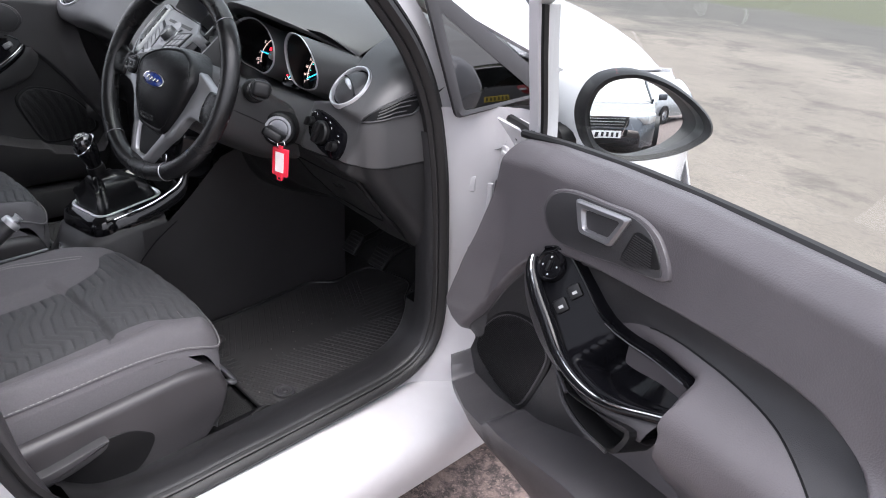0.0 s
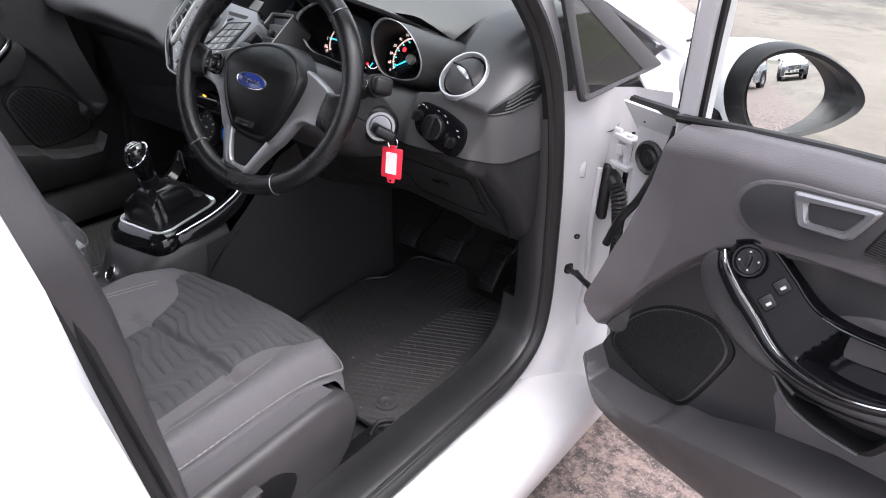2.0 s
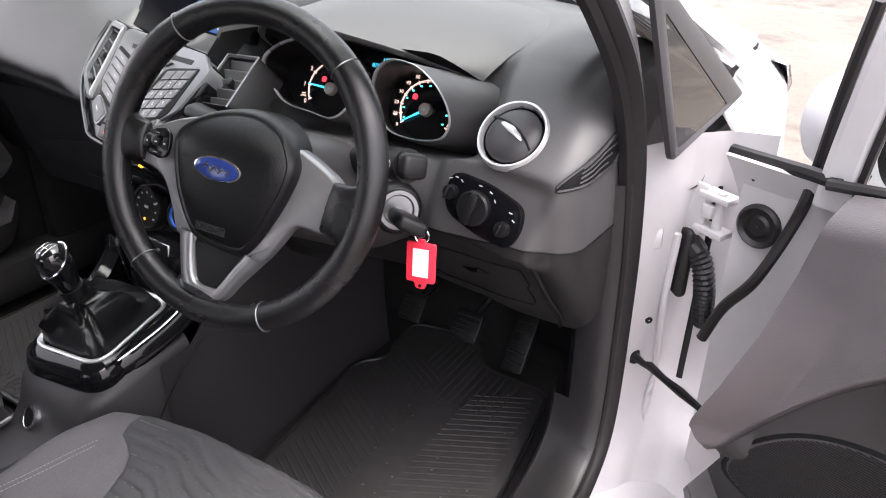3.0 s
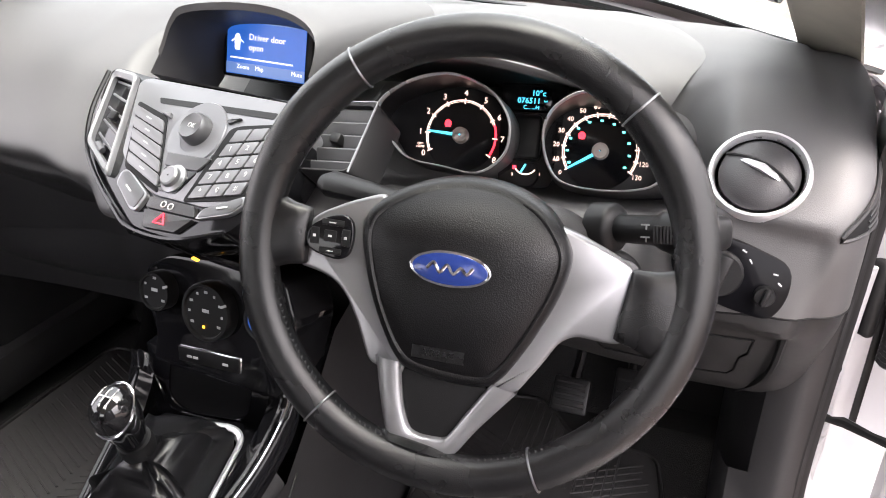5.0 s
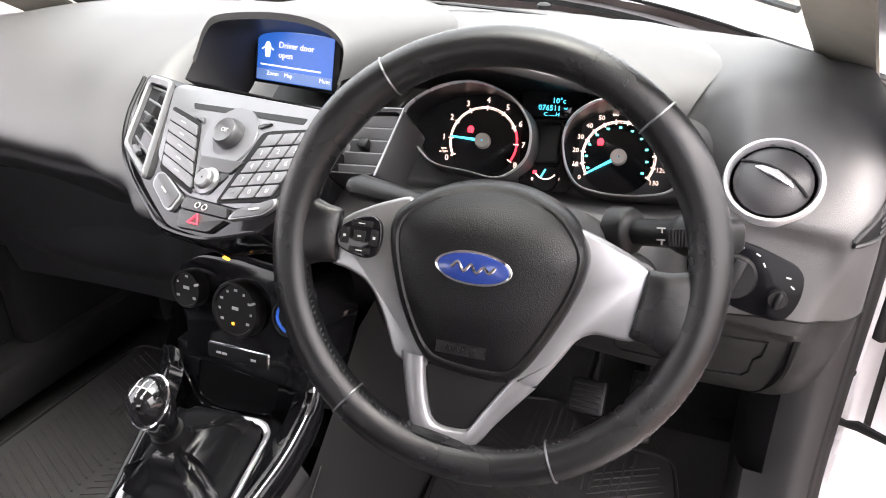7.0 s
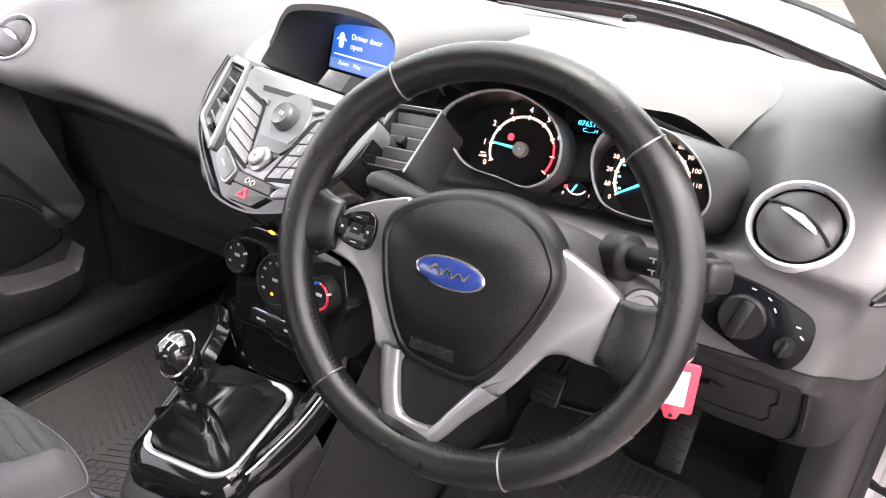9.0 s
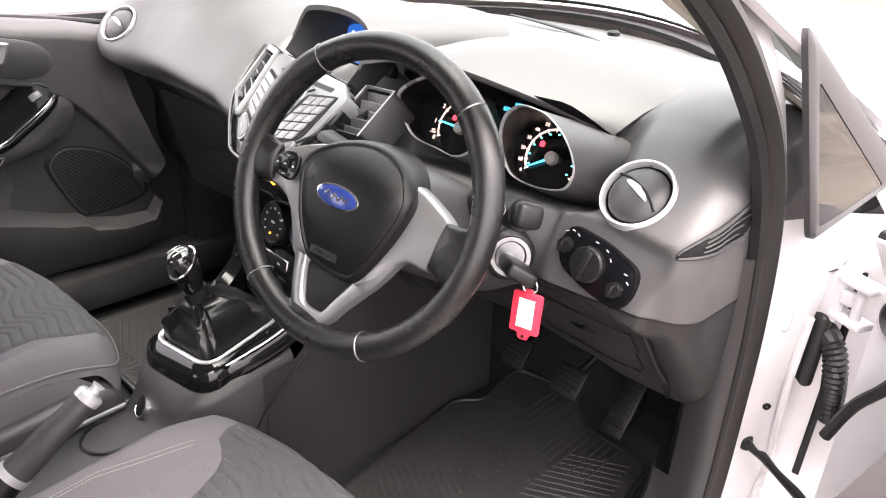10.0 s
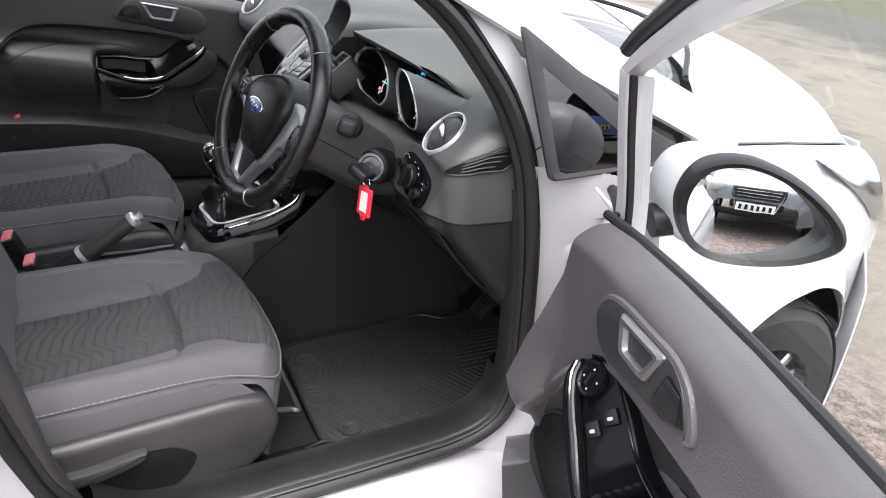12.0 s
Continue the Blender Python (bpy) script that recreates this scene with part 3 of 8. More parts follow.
    wpart("post_hole", turned([(0.006, 0), (0.005, 0.001), (0.001, 0.001)], 14, axes((0.793, 0.196, 0.66), (0.8, 0.6, 0), (0, 0, 1)), cap=False), M_DARK, ap, "small dark drain hole")
    # rear post
    def bpost(u, v):
        z = lerp(0.33, 1.40, v)
        yf = interp(z, [0.33, 0.45, 0.60, 0.72, 0.90, 1.12, 1.25, 1.40], [-0.56, -0.645, -0.70, -0.728, -0.765, -0.805, -0.83, -0.84])
        sx = side_x(z) - 0.004
        xs = [0.768 - max(0, z - 1.0) * 0.30, 0.80 - max(0, z - 1.0) * 0.30, 0.825 - max(0, z - 1.0) * 0.30, 0.85 - max(0, z - 1.0) * 0.32, sx, sx]
        ys = [0.0, -0.004, -0.010, -0.016, -0.028, -0.20]
        k = u * 5
        return Vector((interp(k, range(6), xs), yf + interp(k, range(6), ys), z))
    wpart("rear_post", thick(surf(bpost, 30, 40), 0.004), M_JAMB, ap, "white painted rear post and door edge")
    bm = box(0.02, 0.03, 0.09, T((0.823, -0.80, 0.86)), 0.006, 2)
    wpart("lock_striker", bm, M_STEEL, ap, "steel lock striker")
    # grey plastic lining of the rear post, inboard of the seal
    zs, ys = [0.45, 0.55, 0.65, 0.77, 0.89, 0.96, 1.01, 1.09, 1.20, 1.35], [-0.615, -0.648, -0.664, -0.687, -0.704, -0.722, -0.738, -0.758, -0.778, -0.80]
    zb, yb = [0.45, 0.60, 0.72, 0.90, 1.12, 1.25, 1.36], [-0.615, -0.69, -0.72, -0.76, -0.80, -0.825, -0.83]
    rings = []
    for i in range(31):
        z = lerp(0.45, 1.35, i / 30)
        yi, yo, dx = interp(z, zs, ys), interp(z, zb, yb) - 0.004, -0.28 * max(0.0, z - 0.98)
        rings.append([Vector((x + dx, y, z)) for x, y in ((0.770, yo), (0.768, lerp(yo, yi, 0.45)), (0.762, lerp(yo, yi, 0.8)), (0.750, yi), (0.735, yi - 0.002), (0.700, yi - 0.03), (0.670, yi - 0.09))])
    wpart("post_lining", loft(rings), M_VAL, ap, "grey plastic rear post lining", angle=50)
    # grey plastic trim inside the seal along the sill and up the front post
    rings = []
    for p, o in zip(path, outs):
        if p.z < 0.52 and p.y > -0.62:
            rings.append([p - o * 0.012 + Vector((a, 0, 0)) - o * b for a, b in [(0.006, 0.0), (-0.002, 0.006), (-0.010, 0.008), (-0.050, 0.006), (-0.056, 0.002), (-0.084, 0.0), (-0.09, -0.006), (-0.10, -0.05)]])
    wpart("sill_trim", loft(rings), M_CONS, ap, "dark plastic sill trim strip")
    rings = []
    for p, o in zip(path, outs):
        if 0.44 < p.z < 0.93 and p.y > -0.1:
            rings.append([p - o * 0.012 + Vector((a, 0, 0)) - o * b for a, b in [(0.006, 0.0), (-0.006, 0.008), (-0.03, 0.012), (-0.06, 0.0), (-0.085, -0.05), (-0.095, -0.16)]])
    wpart("kick_trim", loft(rings), M_CONS, ap, "dark plastic kick trim")
    # quarter window in the front corner
    A, B, C = Vector((0.762, 0.040, 1.186)), Vector((0.804, 0.112, 0.945)), Vector((0.826, 0.385, 0.972))
    m = axes(B, C - B, A - B)
    mi = m.inverted()
    tri = [(mi @ q).xy for q in (A, B, C)]
    outer = rpoly(tri, 0.012)
    c = sum((Vector(q) for q in tri), Vector((0, 0))) / 3
    tA, tB, tC = (Vector(q) for q in tri)
    inner = rpoly([tA * 0.75 + tB * 0.17 + tC * 0.08, tB * 0.89 + tA * 0.04 + tC * 0.07, tC * 0.74 + tB * 0.23 + tA * 0.03], 0.01)
    rings = [[Vector((p.x, p.y, z)) for p in r] for r, z in ((outer, -0.006), (outer, 0.001), ([lerp(o, i, 0.3) for o, i in zip(outer, inner)], 0.004), (inner, 0.002), (inner, -0.006))]
    rings = [[Vector((p[0], p[1], p[2])) for p in r] for r in rings]
    bm = loft(rings, close=True)
    bm.transform(m)
    q = wpart("quarter_window_frame", bm, M_PLAS, ap, "dark grey plastic quarter window surround")
    bm = bmesh.new()
    bm.faces.new([bm.verts.new((p.x, p.y, 0.001)) for p in inner])
    bm.transform(m)
    g = wpart("quarter_pane", bm, G_DARK, q, "dark tinted quarter pane")
    # chrome-like strip below, and black wing edge
    wpart("bright_strip", tube(smooth_path([(0.792, 0.255, 0.940), (0.806, 0.33, 0.938), (0.812, 0.41, 0.948), (0.806, 0.475, 0.960)], 5), [0.012] * 5 + [0.013] * 5 + [0.008] * 6, 10, flat=0.8), M_CHROME, ap, "bright metal window strip")
    # plugs, hinge and strap on the post
    def plug(p, n, r):
        m = axes(p, Vector(n).cross(Vector((0, 0, 1))), (0, 0, 1))
        return turned([(r, -0.004), (r, 0.003), (r * 0.86, 0.006), (r * 0.74, 0.002), (r * 0.55, 0.002), (r * 0.4, 0.004), (0.001, 0.004)], 28, m, cap=False)
    wpart("rubber_plug", plug((0.808, 0.224, 0.890), (0.75, -0.65, 0), 0.019), M_RUB, ap, "black rubber plug")
    hm = axes((0.826, 0.232, 0.842), (0.75, -0.35, 0), (0, 0, 1))
    bm = join(box(0.034, 0.078, 0.008, hm @ T((-0.006, 0, 0)), 0.003), box(0.050, 0.010, 0.030, hm @ T((0.024, 0.026, -0.006)), 0.003), box(0.050, 0.010, 0.030, hm @ T((0.024, -0.026, -0.006)), 0.003), box(0.018, 0.020, 0.012, hm @ T((0.018, 0.004, 0.002)), 0.003))
    hg = wpart("door_hinge", bm, M_JAMB, ap, "white painted steel hinge")
    wpart("hinge_pin", tube([hm @ Vector((0.030, y, -0.004)) for y in (-0.036, -0.034, 0.034, 0.036)], [0.004, 0.007, 0.007, 0.004], 12), M_JAMB, hg)
    bm = box(0.018, 0.046, 0.115, T((0.812, 0.243, 0.752)) @ pose(0, 0, 0, 0, 0, 40), 0.008, 3)
    wpart("cable_boot_plate", bm, M_RUB, ap, "black rubber cable boot plate")
    wpart("post_gap", box(0.010, 0.004, 0.34, T((0.842, 0.262, 0.70)), 0.001), M_DARK, ap, "dark gap behind the bellows")
    return ap


AP = build_aperture()


# ---- doors ----
M_INS = mat("dark door insert plastic", (0.022, 0.0212, 0.0225), 0.42, bump=0.3, bscale=1000, vary=0.1)
M_POCK = mat("door pocket plastic", (0.052, 0.049, 0.052), 0.4, bump=0.3, bscale=1000, vary=0.1)
# shaded copy of the door trim plastics: passenger side's shade is in the colour
M_TRIM_SHADE = mat("door trim with passenger side shade", (0.044, 0.042, 0.044), 0.38, bump=0.3, bscale=1000, vary=0.1)
M_ARM = mat("soft armrest vinyl", (0.100, 0.091, 0.096), 0.38, bump=0.45, bscale=520, vary=0.06)


def slab(pts, z0, z1, bev, seg=2):
    """An outline (u, z) drawn out in the door's depth from w = z0 to w = z1, rounded at z1."""
    bm = prism(pts, z0, z1, bev, seg)
    bm.transform(Matrix(((1, 0, 0, 0), (0, 0, 1, 0), (0, 1, 0, 0), (0, 0, 0, 1))))
    bmesh.ops.recalc_face_normals(bm, faces=bm.faces)
    return bm


def door_front(z):
    """The front edge of the trim panel, by height."""
    return interp(z, [0.36, 0.44, 0.52, 0.545, 0.575, 0.61, 0.64, 0.665, 0.72, 0.80, 0.90, 0.955, 1.05], [0.20, 0.10, 0.075, 0.085, 0.098, 0.088, 0.070, 0.078, 0.098, 0.122, 0.140, 0.150, 0.175])


def build_door(name, m, label, flip=False, window=True):
    door = thing(name, m, label, "car door")
    fl = Matrix.Diagonal((1, -1, 1, 1))

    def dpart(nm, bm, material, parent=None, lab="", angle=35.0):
        # the passenger door swaps its trim for the copy coloured as in shade
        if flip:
            material = M_TRIM_SHADE if material in (M_TRIM, M_ARM, M_POCK) else material
            bm.transform(fl)
            bmesh.ops.reverse_faces(bm, faces=bm.faces)
        return part(nm, bm, material, parent or door, lab, angle)

    def dtext(text, size, u, w, z, material, parent, tilt=0.0):
        mm = Matrix(((1, 0, 0, u), (0, 0, -1, w), (0, 1, 0, z), (0, 0, 0, 1))) @ pose(0, 0, 0, 0, 0, tilt)
        return letters(text, size, mm, material, parent)

    L = 1.02

    def belt(u):
        return interp(u, [0.15, 0.24, 0.37, 0.52, 0.75, 1.02], [0.966, 0.983, 0.997, 1.007, 1.012, 1.014])

    def soft(u, xs, ys):
        return sum(interp(u + d, xs, ys) for d in (-0.045, -0.03, -0.015, 0, 0.015, 0.03, 0.045)) / 7

    def ridge_z(u):
        return soft(u, [0.05, 0.10, 0.133, 0.215, 0.29, 0.36, 0.45, 0.55, 0.65, 0.74, 0.80, 0.85, 0.90, 1.0], [0.545, 0.61, 0.668, 0.782, 0.846, 0.868, 0.879, 0.890, 0.898, 0.900, 0.885, 0.845, 0.78, 0.70])

    # inner trim: a height field w(u, z)
    def depth(u, z):
        w = 0.0
        top = belt(u)
        # rounded shoulder under the glass
        k = max(0.0, (z - (top - 0.035)) / 0.035)
        w += 0.030 * k ** 2
        # hollow below the diagonal shoulder line
        ridge = ridge_z(u)
        k = min(1.0, max(0.0, (ridge - z) / 0.016))
        k = k * k * (3 - 2 * k)
        w += 0.036 * k * interp(u, [0.32, 0.42], [0.45, 1.0])
        # armrest swelling
        az = interp(u, [0.40, 0.55, 0.75, 0.95], [0.75, 0.765, 0.785, 0.80])
        h = (z - az) / (0.055 if z > az else 0.10)
        a = math.exp(-abs(h) ** 3) * interp(u, [0.44, 0.50, 0.60, 0.82, 0.92], [0.0, 0.55, 1, 0.9, 0])
        # below the switch shelf the pad only starts at its rear end
        g = max(0.0, min(1.0, (z - 0.805) / 0.03))
        e = max(0.0, min(1.0, (u - 0.598) / 0.016))
        w -= 0.078 * a * lerp(g, 1.0, e * e * (3 - 2 * e))
        # lower pocket, which stands proud and falls back to the bottom edge
        pz = interp(u, [0.05, 0.085, 0.11, 0.19, 0.262, 0.281, 0.33, 0.413, 0.50, 0.7, 1.0], [0.56, 0.545, 0.508, 0.512, 0.530, 0.546, 0.556, 0.584, 0.61, 0.64, 0.65])
        pw = interp(u, [0.06, 0.10, 0.20, 0.281, 0.41, 0.9, 1.02], [-0.015, -0.030, -0.050, -0.056, -0.062, -0.062, -0.01])
        k = min(1.0, max(0.0, (pz - z) / 0.010))
        k = k * k * (3 - 2 * k)
        fall = min(1.0, max(0.0, (pz - z) / (pz - 0.38)))
        w = lerp(w, lerp(pw, 0.035, fall ** 1.6), k)
        # leading edge turns towards the pillar
        f = door_front(z)
        e = min(1.0, max(0.0, (f + 0.06 - u) / 0.06))
        w -= 0.040 * e * interp(z, [0.58, 0.62, 0.66, 0.75, 0.88], [0, 0.7, 1, 0.75, 0.0])
        return w

    def pocket_z(u):
        return interp(u, [0.05, 0.085, 0.11, 0.19, 0.262, 0.281, 0.33, 0.413, 0.50, 0.7, 1.0], [0.56, 0.545, 0.508, 0.512, 0.530, 0.546, 0.556, 0.584, 0.61, 0.64, 0.65])

    def arm_z(u):
        a = soft(u, [0.05, 0.30, 0.44, 0.48, 0.52, 0.58, 0.66, 0.75, 0.82, 0.88, 0.94, 1.02], [0.58, 0.70, 0.80, 0.825, 0.835, 0.84, 0.842, 0.835, 0.81, 0.765, 0.72, 0.68])
        return max(pocket_z(u) + 0.015, min(a, ridge_z(u) - 0.02))
    # rows of the mesh follow the lines of the trim
    nu = 150
    bands = [(lambda u: 0.40 + 0.02 * u, pocket_z, 30), (pocket_z, arm_z, 44), (arm_z, lambda u: ridge_z(u) - 0.012, 30), (lambda u: ridge_z(u) - 0.012, belt, 50)]
    rings, band_of = [], []
    for b, (f0, f1, n) in enumerate(bands):
        for j in range(n + (b == 3)):
            row = []
            for i in range(nu + 1):
                sx = (i / nu) ** 1.25
                z = 0.7
                for _ in range(6):
                    u = lerp(door_front(z), L, sx)
                    z = lerp(f0(u), f1(u), j / n)
                row.append(Vector((u, depth(u, z), z)))
            rings.append(row)
            band_of.append(b)
    # a turned-in rim along the front edge
    rings = [[Vector((r[0].x + 0.006, r[0].y + 0.05, r[0].z))] + r + [Vector((L, 0.06, r[-1].z))] for r in rings]
    top = [Vector((p.x, 0.045, p.z + 0.002)) for p in rings[-1]]
    rings.append(top)
    low = [Vector((p.x, 0.06, p.z - 0.02)) for p in rings[0]]
    rings.insert(0, low)
    band_of = [0] + band_of + [3]
    for k, (nm, mt, lb) in enumerate((("door_pocket", M_POCK, "grey moulded door pocket"), ("armrest_pad", M_ARM, "soft grey armrest pad"), ("insert_panel", M_INS, "dark recessed door panel"), ("trim_panel", M_TRIM, "grey moulded upper door trim"))):
        lo_, hi_ = band_of.index(k), len(band_of) - 1 - band_of[::-1].index(k) + 1
        rr = rings[lo_:min(len(rings), hi_ + 1)]
        if k == 1:
            dpart("front_insert", loft([r[:66] for r in rr]), M_INS, lab="dark front door panel", angle=50)
            rr = [r[65:] for r in rr]
        dpart(nm, loft(rr), mt, lab=lb, angle=50)
    # raised bead along the top of the dark panel, and the seam round the armrest
    us = [0.36 + 0.012 * i for i in range(55)]
    dpart("trim_bead", tube([Vector((u, depth(u, ridge_z(u) - 0.012) + 0.0005, ridge_z(u) - 0.012)) for u in us], 0.0035, 8), M_TRIM, lab="raised bead along the trim")
    us = [0.50 + 0.010 * i for i in range(50)]
    dpart("armrest_seam", tube([Vector((u, depth(u, arm_z(u)) + 0.0002, arm_z(u))) for u in us], 0.0014, 6), M_DARK, lab="dark seam round the armrest")
    # outer skin and shell
    def skin(u, v):
        z = lerp(0.30, 0.955, v)
        uu = lerp(-0.02, 1.06, u)
        w = 0.155 + 0.035 * math.sin(min(1, v * 1.05) * math.pi * 0.9) - 0.02 * v - 0.06 * max(0.0, (v - 0.8) / 0.2) ** 2
        return Vector((uu, w, z))
    dpart("outer_skin", thick(surf(skin, 16, 20), 0.004), M_WHITE, lab="white door skin")
    bm = loft([[Vector((uu, 0.05, 0.38)), Vector((uu, 0.155, 0.30)), Vector((uu, 0.175, 0.6)), Vector((uu, 0.140, 0.90)), Vector((uu, 0.085, 0.945)), Vector((uu, 0.055, 0.945))] for uu in (0.17, 0.2, 0.6, 1.04)], close=True, cap=True)
    shell = dpart("inner_shell", bm, M_JAMB, lab="white painted inner shell")
    # the forward flange of the skin, seen past the trim
    bm = surf(lambda a, b: Vector((lerp(-0.008, 0.19, a), 0.122 - 0.05 * max(0, (a - 0.35) / 0.65) + 0.03 * (0.93 - lerp(0.42, 0.955, b)), lerp(0.42, 0.955, b))), 10, 12)
    dpart("shell_flange", thick(bm, 0.004), M_JAMB, shell, "white inner flange")
    dpart("flange_strip", tube([(-0.030, 0.117, 0.947), (0.02, 0.105, 0.952), (0.09, 0.082, 0.962), (0.13, 0.07, 0.965)], 0.009, 8), M_RUB, shell, "black waist strip")
    dpart("strip_corner", slab(rpoly([(-0.006, 0.948), (0.040, 0.953), (0.008, 0.917)], 0.003), 0.12, 0.108, 0.002), M_DARK, shell)
    mm = T((0.026, 0.119, 0.860)) @ pose(0, 0, 0, 90, 0, 0)
    bm = turned([(0.030, -0.003), (0.030, 0.004), (0.026, 0.008), (0.021, 0.003), (0.016, 0.003), (0.012, 0.006), (0.001, 0.006)], 28, mm, cap=False)
    dpart("rubber_buffer", bm, M_RUB, shell, "black round rubber buffer")

    # waist seal and window
    path = [(u, 0.053, belt(u) + 0.001) for u in (0.12, 0.24, 0.4, 0.57, 0.8, 1.02)]
    dpart("waist_seal", tube(smooth_path(path, 5), 0.007, 8), M_RUB, lab="black rubber window seal")
    if window:
        def pane(u, v):
            uu = lerp(0.14, 1.0, u)
            topz = interp(uu, [0.14, 0.24, 0.40, 0.6, 0.85, 1.0], [1.16, 1.207, 1.272, 1.333, 1.382, 1.40])
            z = lerp(belt(uu) - 0.02, topz, v)
            return Vector((uu, 0.082 - 0.27 * max(0, z - 0.95) ** 1.1, z))
        g = dpart("window_pane", surf(pane, 16, 10), G_CLEAR, lab="clear side window, fully up")
        g.visible_shadow = False
        # frame: upright bar at the front, then along the top
        bar = [(0.128, 0.088, 0.93), (0.136, 0.076, 1.0), (0.156, 0.048, 1.10), (0.172, 0.028, 1.175)]
        bm = loft([[Vector((u + a, w + b, z)) for a, b in ((-0.028, 0.02), (-0.030, -0.008), (-0.022, -0.014), (0.004, -0.014), (0.010, -0.008), (0.010, 0.02))] for u, w, z in smooth_path(bar, 4)], close=True, cap=True)
        dpart("window_bar", bm, M_JAMB, lab="white painted window bar")
        bm = loft([[Vector((u + a, w + b, z)) for a, b in ((0.010, -0.004), (0.010, -0.0125), (0.0165, -0.0115), (0.017, -0.004))] for u, w, z in smooth_path(bar, 4)], close=True, cap=True)
        dpart("bar_seal", bm, M_RUB, lab="black glass run")
        arc = smooth_path([(0.146, 0.032, 1.170), (0.21, 0.018, 1.200), (0.29, 0.004, 1.234), (0.37, -0.010, 1.266), (0.48, -0.028, 1.303), (0.68, -0.058, 1.360), (0.95, -0.085, 1.400)], 6)
        bm = loft([[p + Vector((a * 0.4, b, a)) for a, b in ((-0.012, 0.012), (-0.012, -0.010), (0.006, -0.016), (0.020, -0.008), (0.020, 0.014))] for p in arc], close=True, cap=True)
        dpart("window_top_frame", bm, M_JAMB, lab="white painted window frame")
        dpart("frame_seal", tube([p + Vector((-0.004, -0.006, 0.028)) for p in arc], 0.013, 10, flat=0.8), M_RUB, lab="black rubber frame seal")
        dpart("front_seal", tube(smooth_path([(0.118, 0.058, 1.16), (0.098, 0.085, 1.06), (0.085, 0.102, 0.96), (0.080, 0.096, 0.90), (0.058, 0.078, 0.81), (0.028, 0.070, 0.755), (0.012, 0.062, 0.70)], 6), 0.0075, 8), M_RUB, lab="black rubber edge seal")

    # inner handle: dished oval, silver bezel, lever, tweeter
    oval = smooth_path([(0.283, 0.905), (0.300, 0.940), (0.345, 0.958), (0.42, 0.968), (0.480, 0.974), (0.520, 0.962), (0.545, 0.930), (0.535, 0.915), (0.46, 0.900), (0.38, 0.882), (0.315, 0.876)], 4, closed=True)
    cen = Vector((0.41, 0.925))
    plate = slab([p for p in oval], 0.01, -0.006, 0.004)
    hp = dpart("handle_plate", plate, M_TRIM, lab="raised grey handle surround")
    oval2 = [cen + (Vector(p) - cen) * 0.92 for p in [Vector((q[0], q[1])) for q in oval]]
    dpart("handle_dish", slab(oval2, -0.0062, -0.0075, 0.001), M_PLAS, hp)
    bez = [(0.362, 0.954), (0.474, 0.969), (0.447, 0.920), (0.380, 0.912)]
    inn = [(0.384, 0.946), (0.455, 0.957), (0.436, 0.928), (0.391, 0.922)]
    ro, ri = rpoly(bez, 0.008), rpoly(inn, 0.006)
    rings = [[Vector((p[0], w, p[1])) for p in r] for r, w in ((ro, -0.004), (ro, -0.011), ([lerp(a, b, 0.3) for a, b in zip(ro, ri)], -0.0145), ([lerp(a, b, 0.8) for a, b in zip(ro, ri)], -0.0135), (ri, -0.009), (ri, 0.02))]
    dpart("handle_bezel", loft(rings, close=True), M_SILVER, hp, "satin silver handle bezel")
    dpart("handle_well", slab(inn, 0.02, 0.018, 0.0), M_DARK, hp, "black handle recess")
    dpart("release_lever", slab(rpoly([(0.416, 0.949), (0.453, 0.955), (0.435, 0.929), (0.417, 0.926)], 0.004), 0.01, -0.002, 0.003), M_PLAS, hp, "grey pull lever")
    gr = rpoly([(0.462, 0.912), (0.482, 0.959), (0.515, 0.957), (0.536, 0.929)], 0.010)
    tw = dpart("tweeter_grille", slab(gr, -0.004, -0.0085, 0.001), M_DARK, hp, "fine mesh tweeter grille")
    for k in range(14):
        t = k / 13
        z = lerp(0.912, 0.952, t)
        u0 = lerp(0.466, 0.483, t)
        u1 = lerp(0.522, 0.514, t) if t > 0.35 else lerp(0.490, 0.524, t / 0.35)
        dpart("mesh_line", box(u1 - u0, 0.001, 0.0012, T(((u0 + u1) / 2, -0.009, z)), 0), M_PLAS, tw)

    # switch shelf along the grab handle: lower edge near, upper edge set back
    lo = smooth_path([(0.296, -0.012, 0.836), (0.310, -0.022, 0.822), (0.340, -0.028, 0.800), (0.375, -0.031, 0.778), (0.422, -0.036, 0.750), (0.48, -0.042, 0.744), (0.54, -0.042, 0.754), (0.606, -0.020, 0.775)], 5)
    hi = smooth_path([(0.302, -0.006, 0.852), (0.325, -0.002, 0.862), (0.352, 0.004, 0.858), (0.385, 0.010, 0.832), (0.425, 0.014, 0.802), (0.475, 0.016, 0.798), (0.535, 0.012, 0.806), (0.602, 0.012, 0.804)], 5)
    n_ = len(lo) - 1

    def ease(x):
        x = max(0.0, min(1.0, x))
        return x * x * (3 - 2 * x)

    def on(t, s):
        """A point of the shelf: t along it, s across it; its rear half is a deep tray."""
        k = t * n_
        i = min(n_ - 1, int(k))
        p, q = lo[i].lerp(lo[i + 1], k - i), hi[i].lerp(hi[i + 1], k - i)
        g = ease((t - 0.60 - 0.07 * s) / 0.05) * ease((0.985 - t) / 0.035) * ease((s - 0.10) / 0.08) * ease((0.93 - s) / 0.06)
        return p.lerp(q, s) + Vector((0, 0.003 + 0.046 * g, 0.001 - 0.020 * g))
    ts = [i / 90 for i in range(91)]
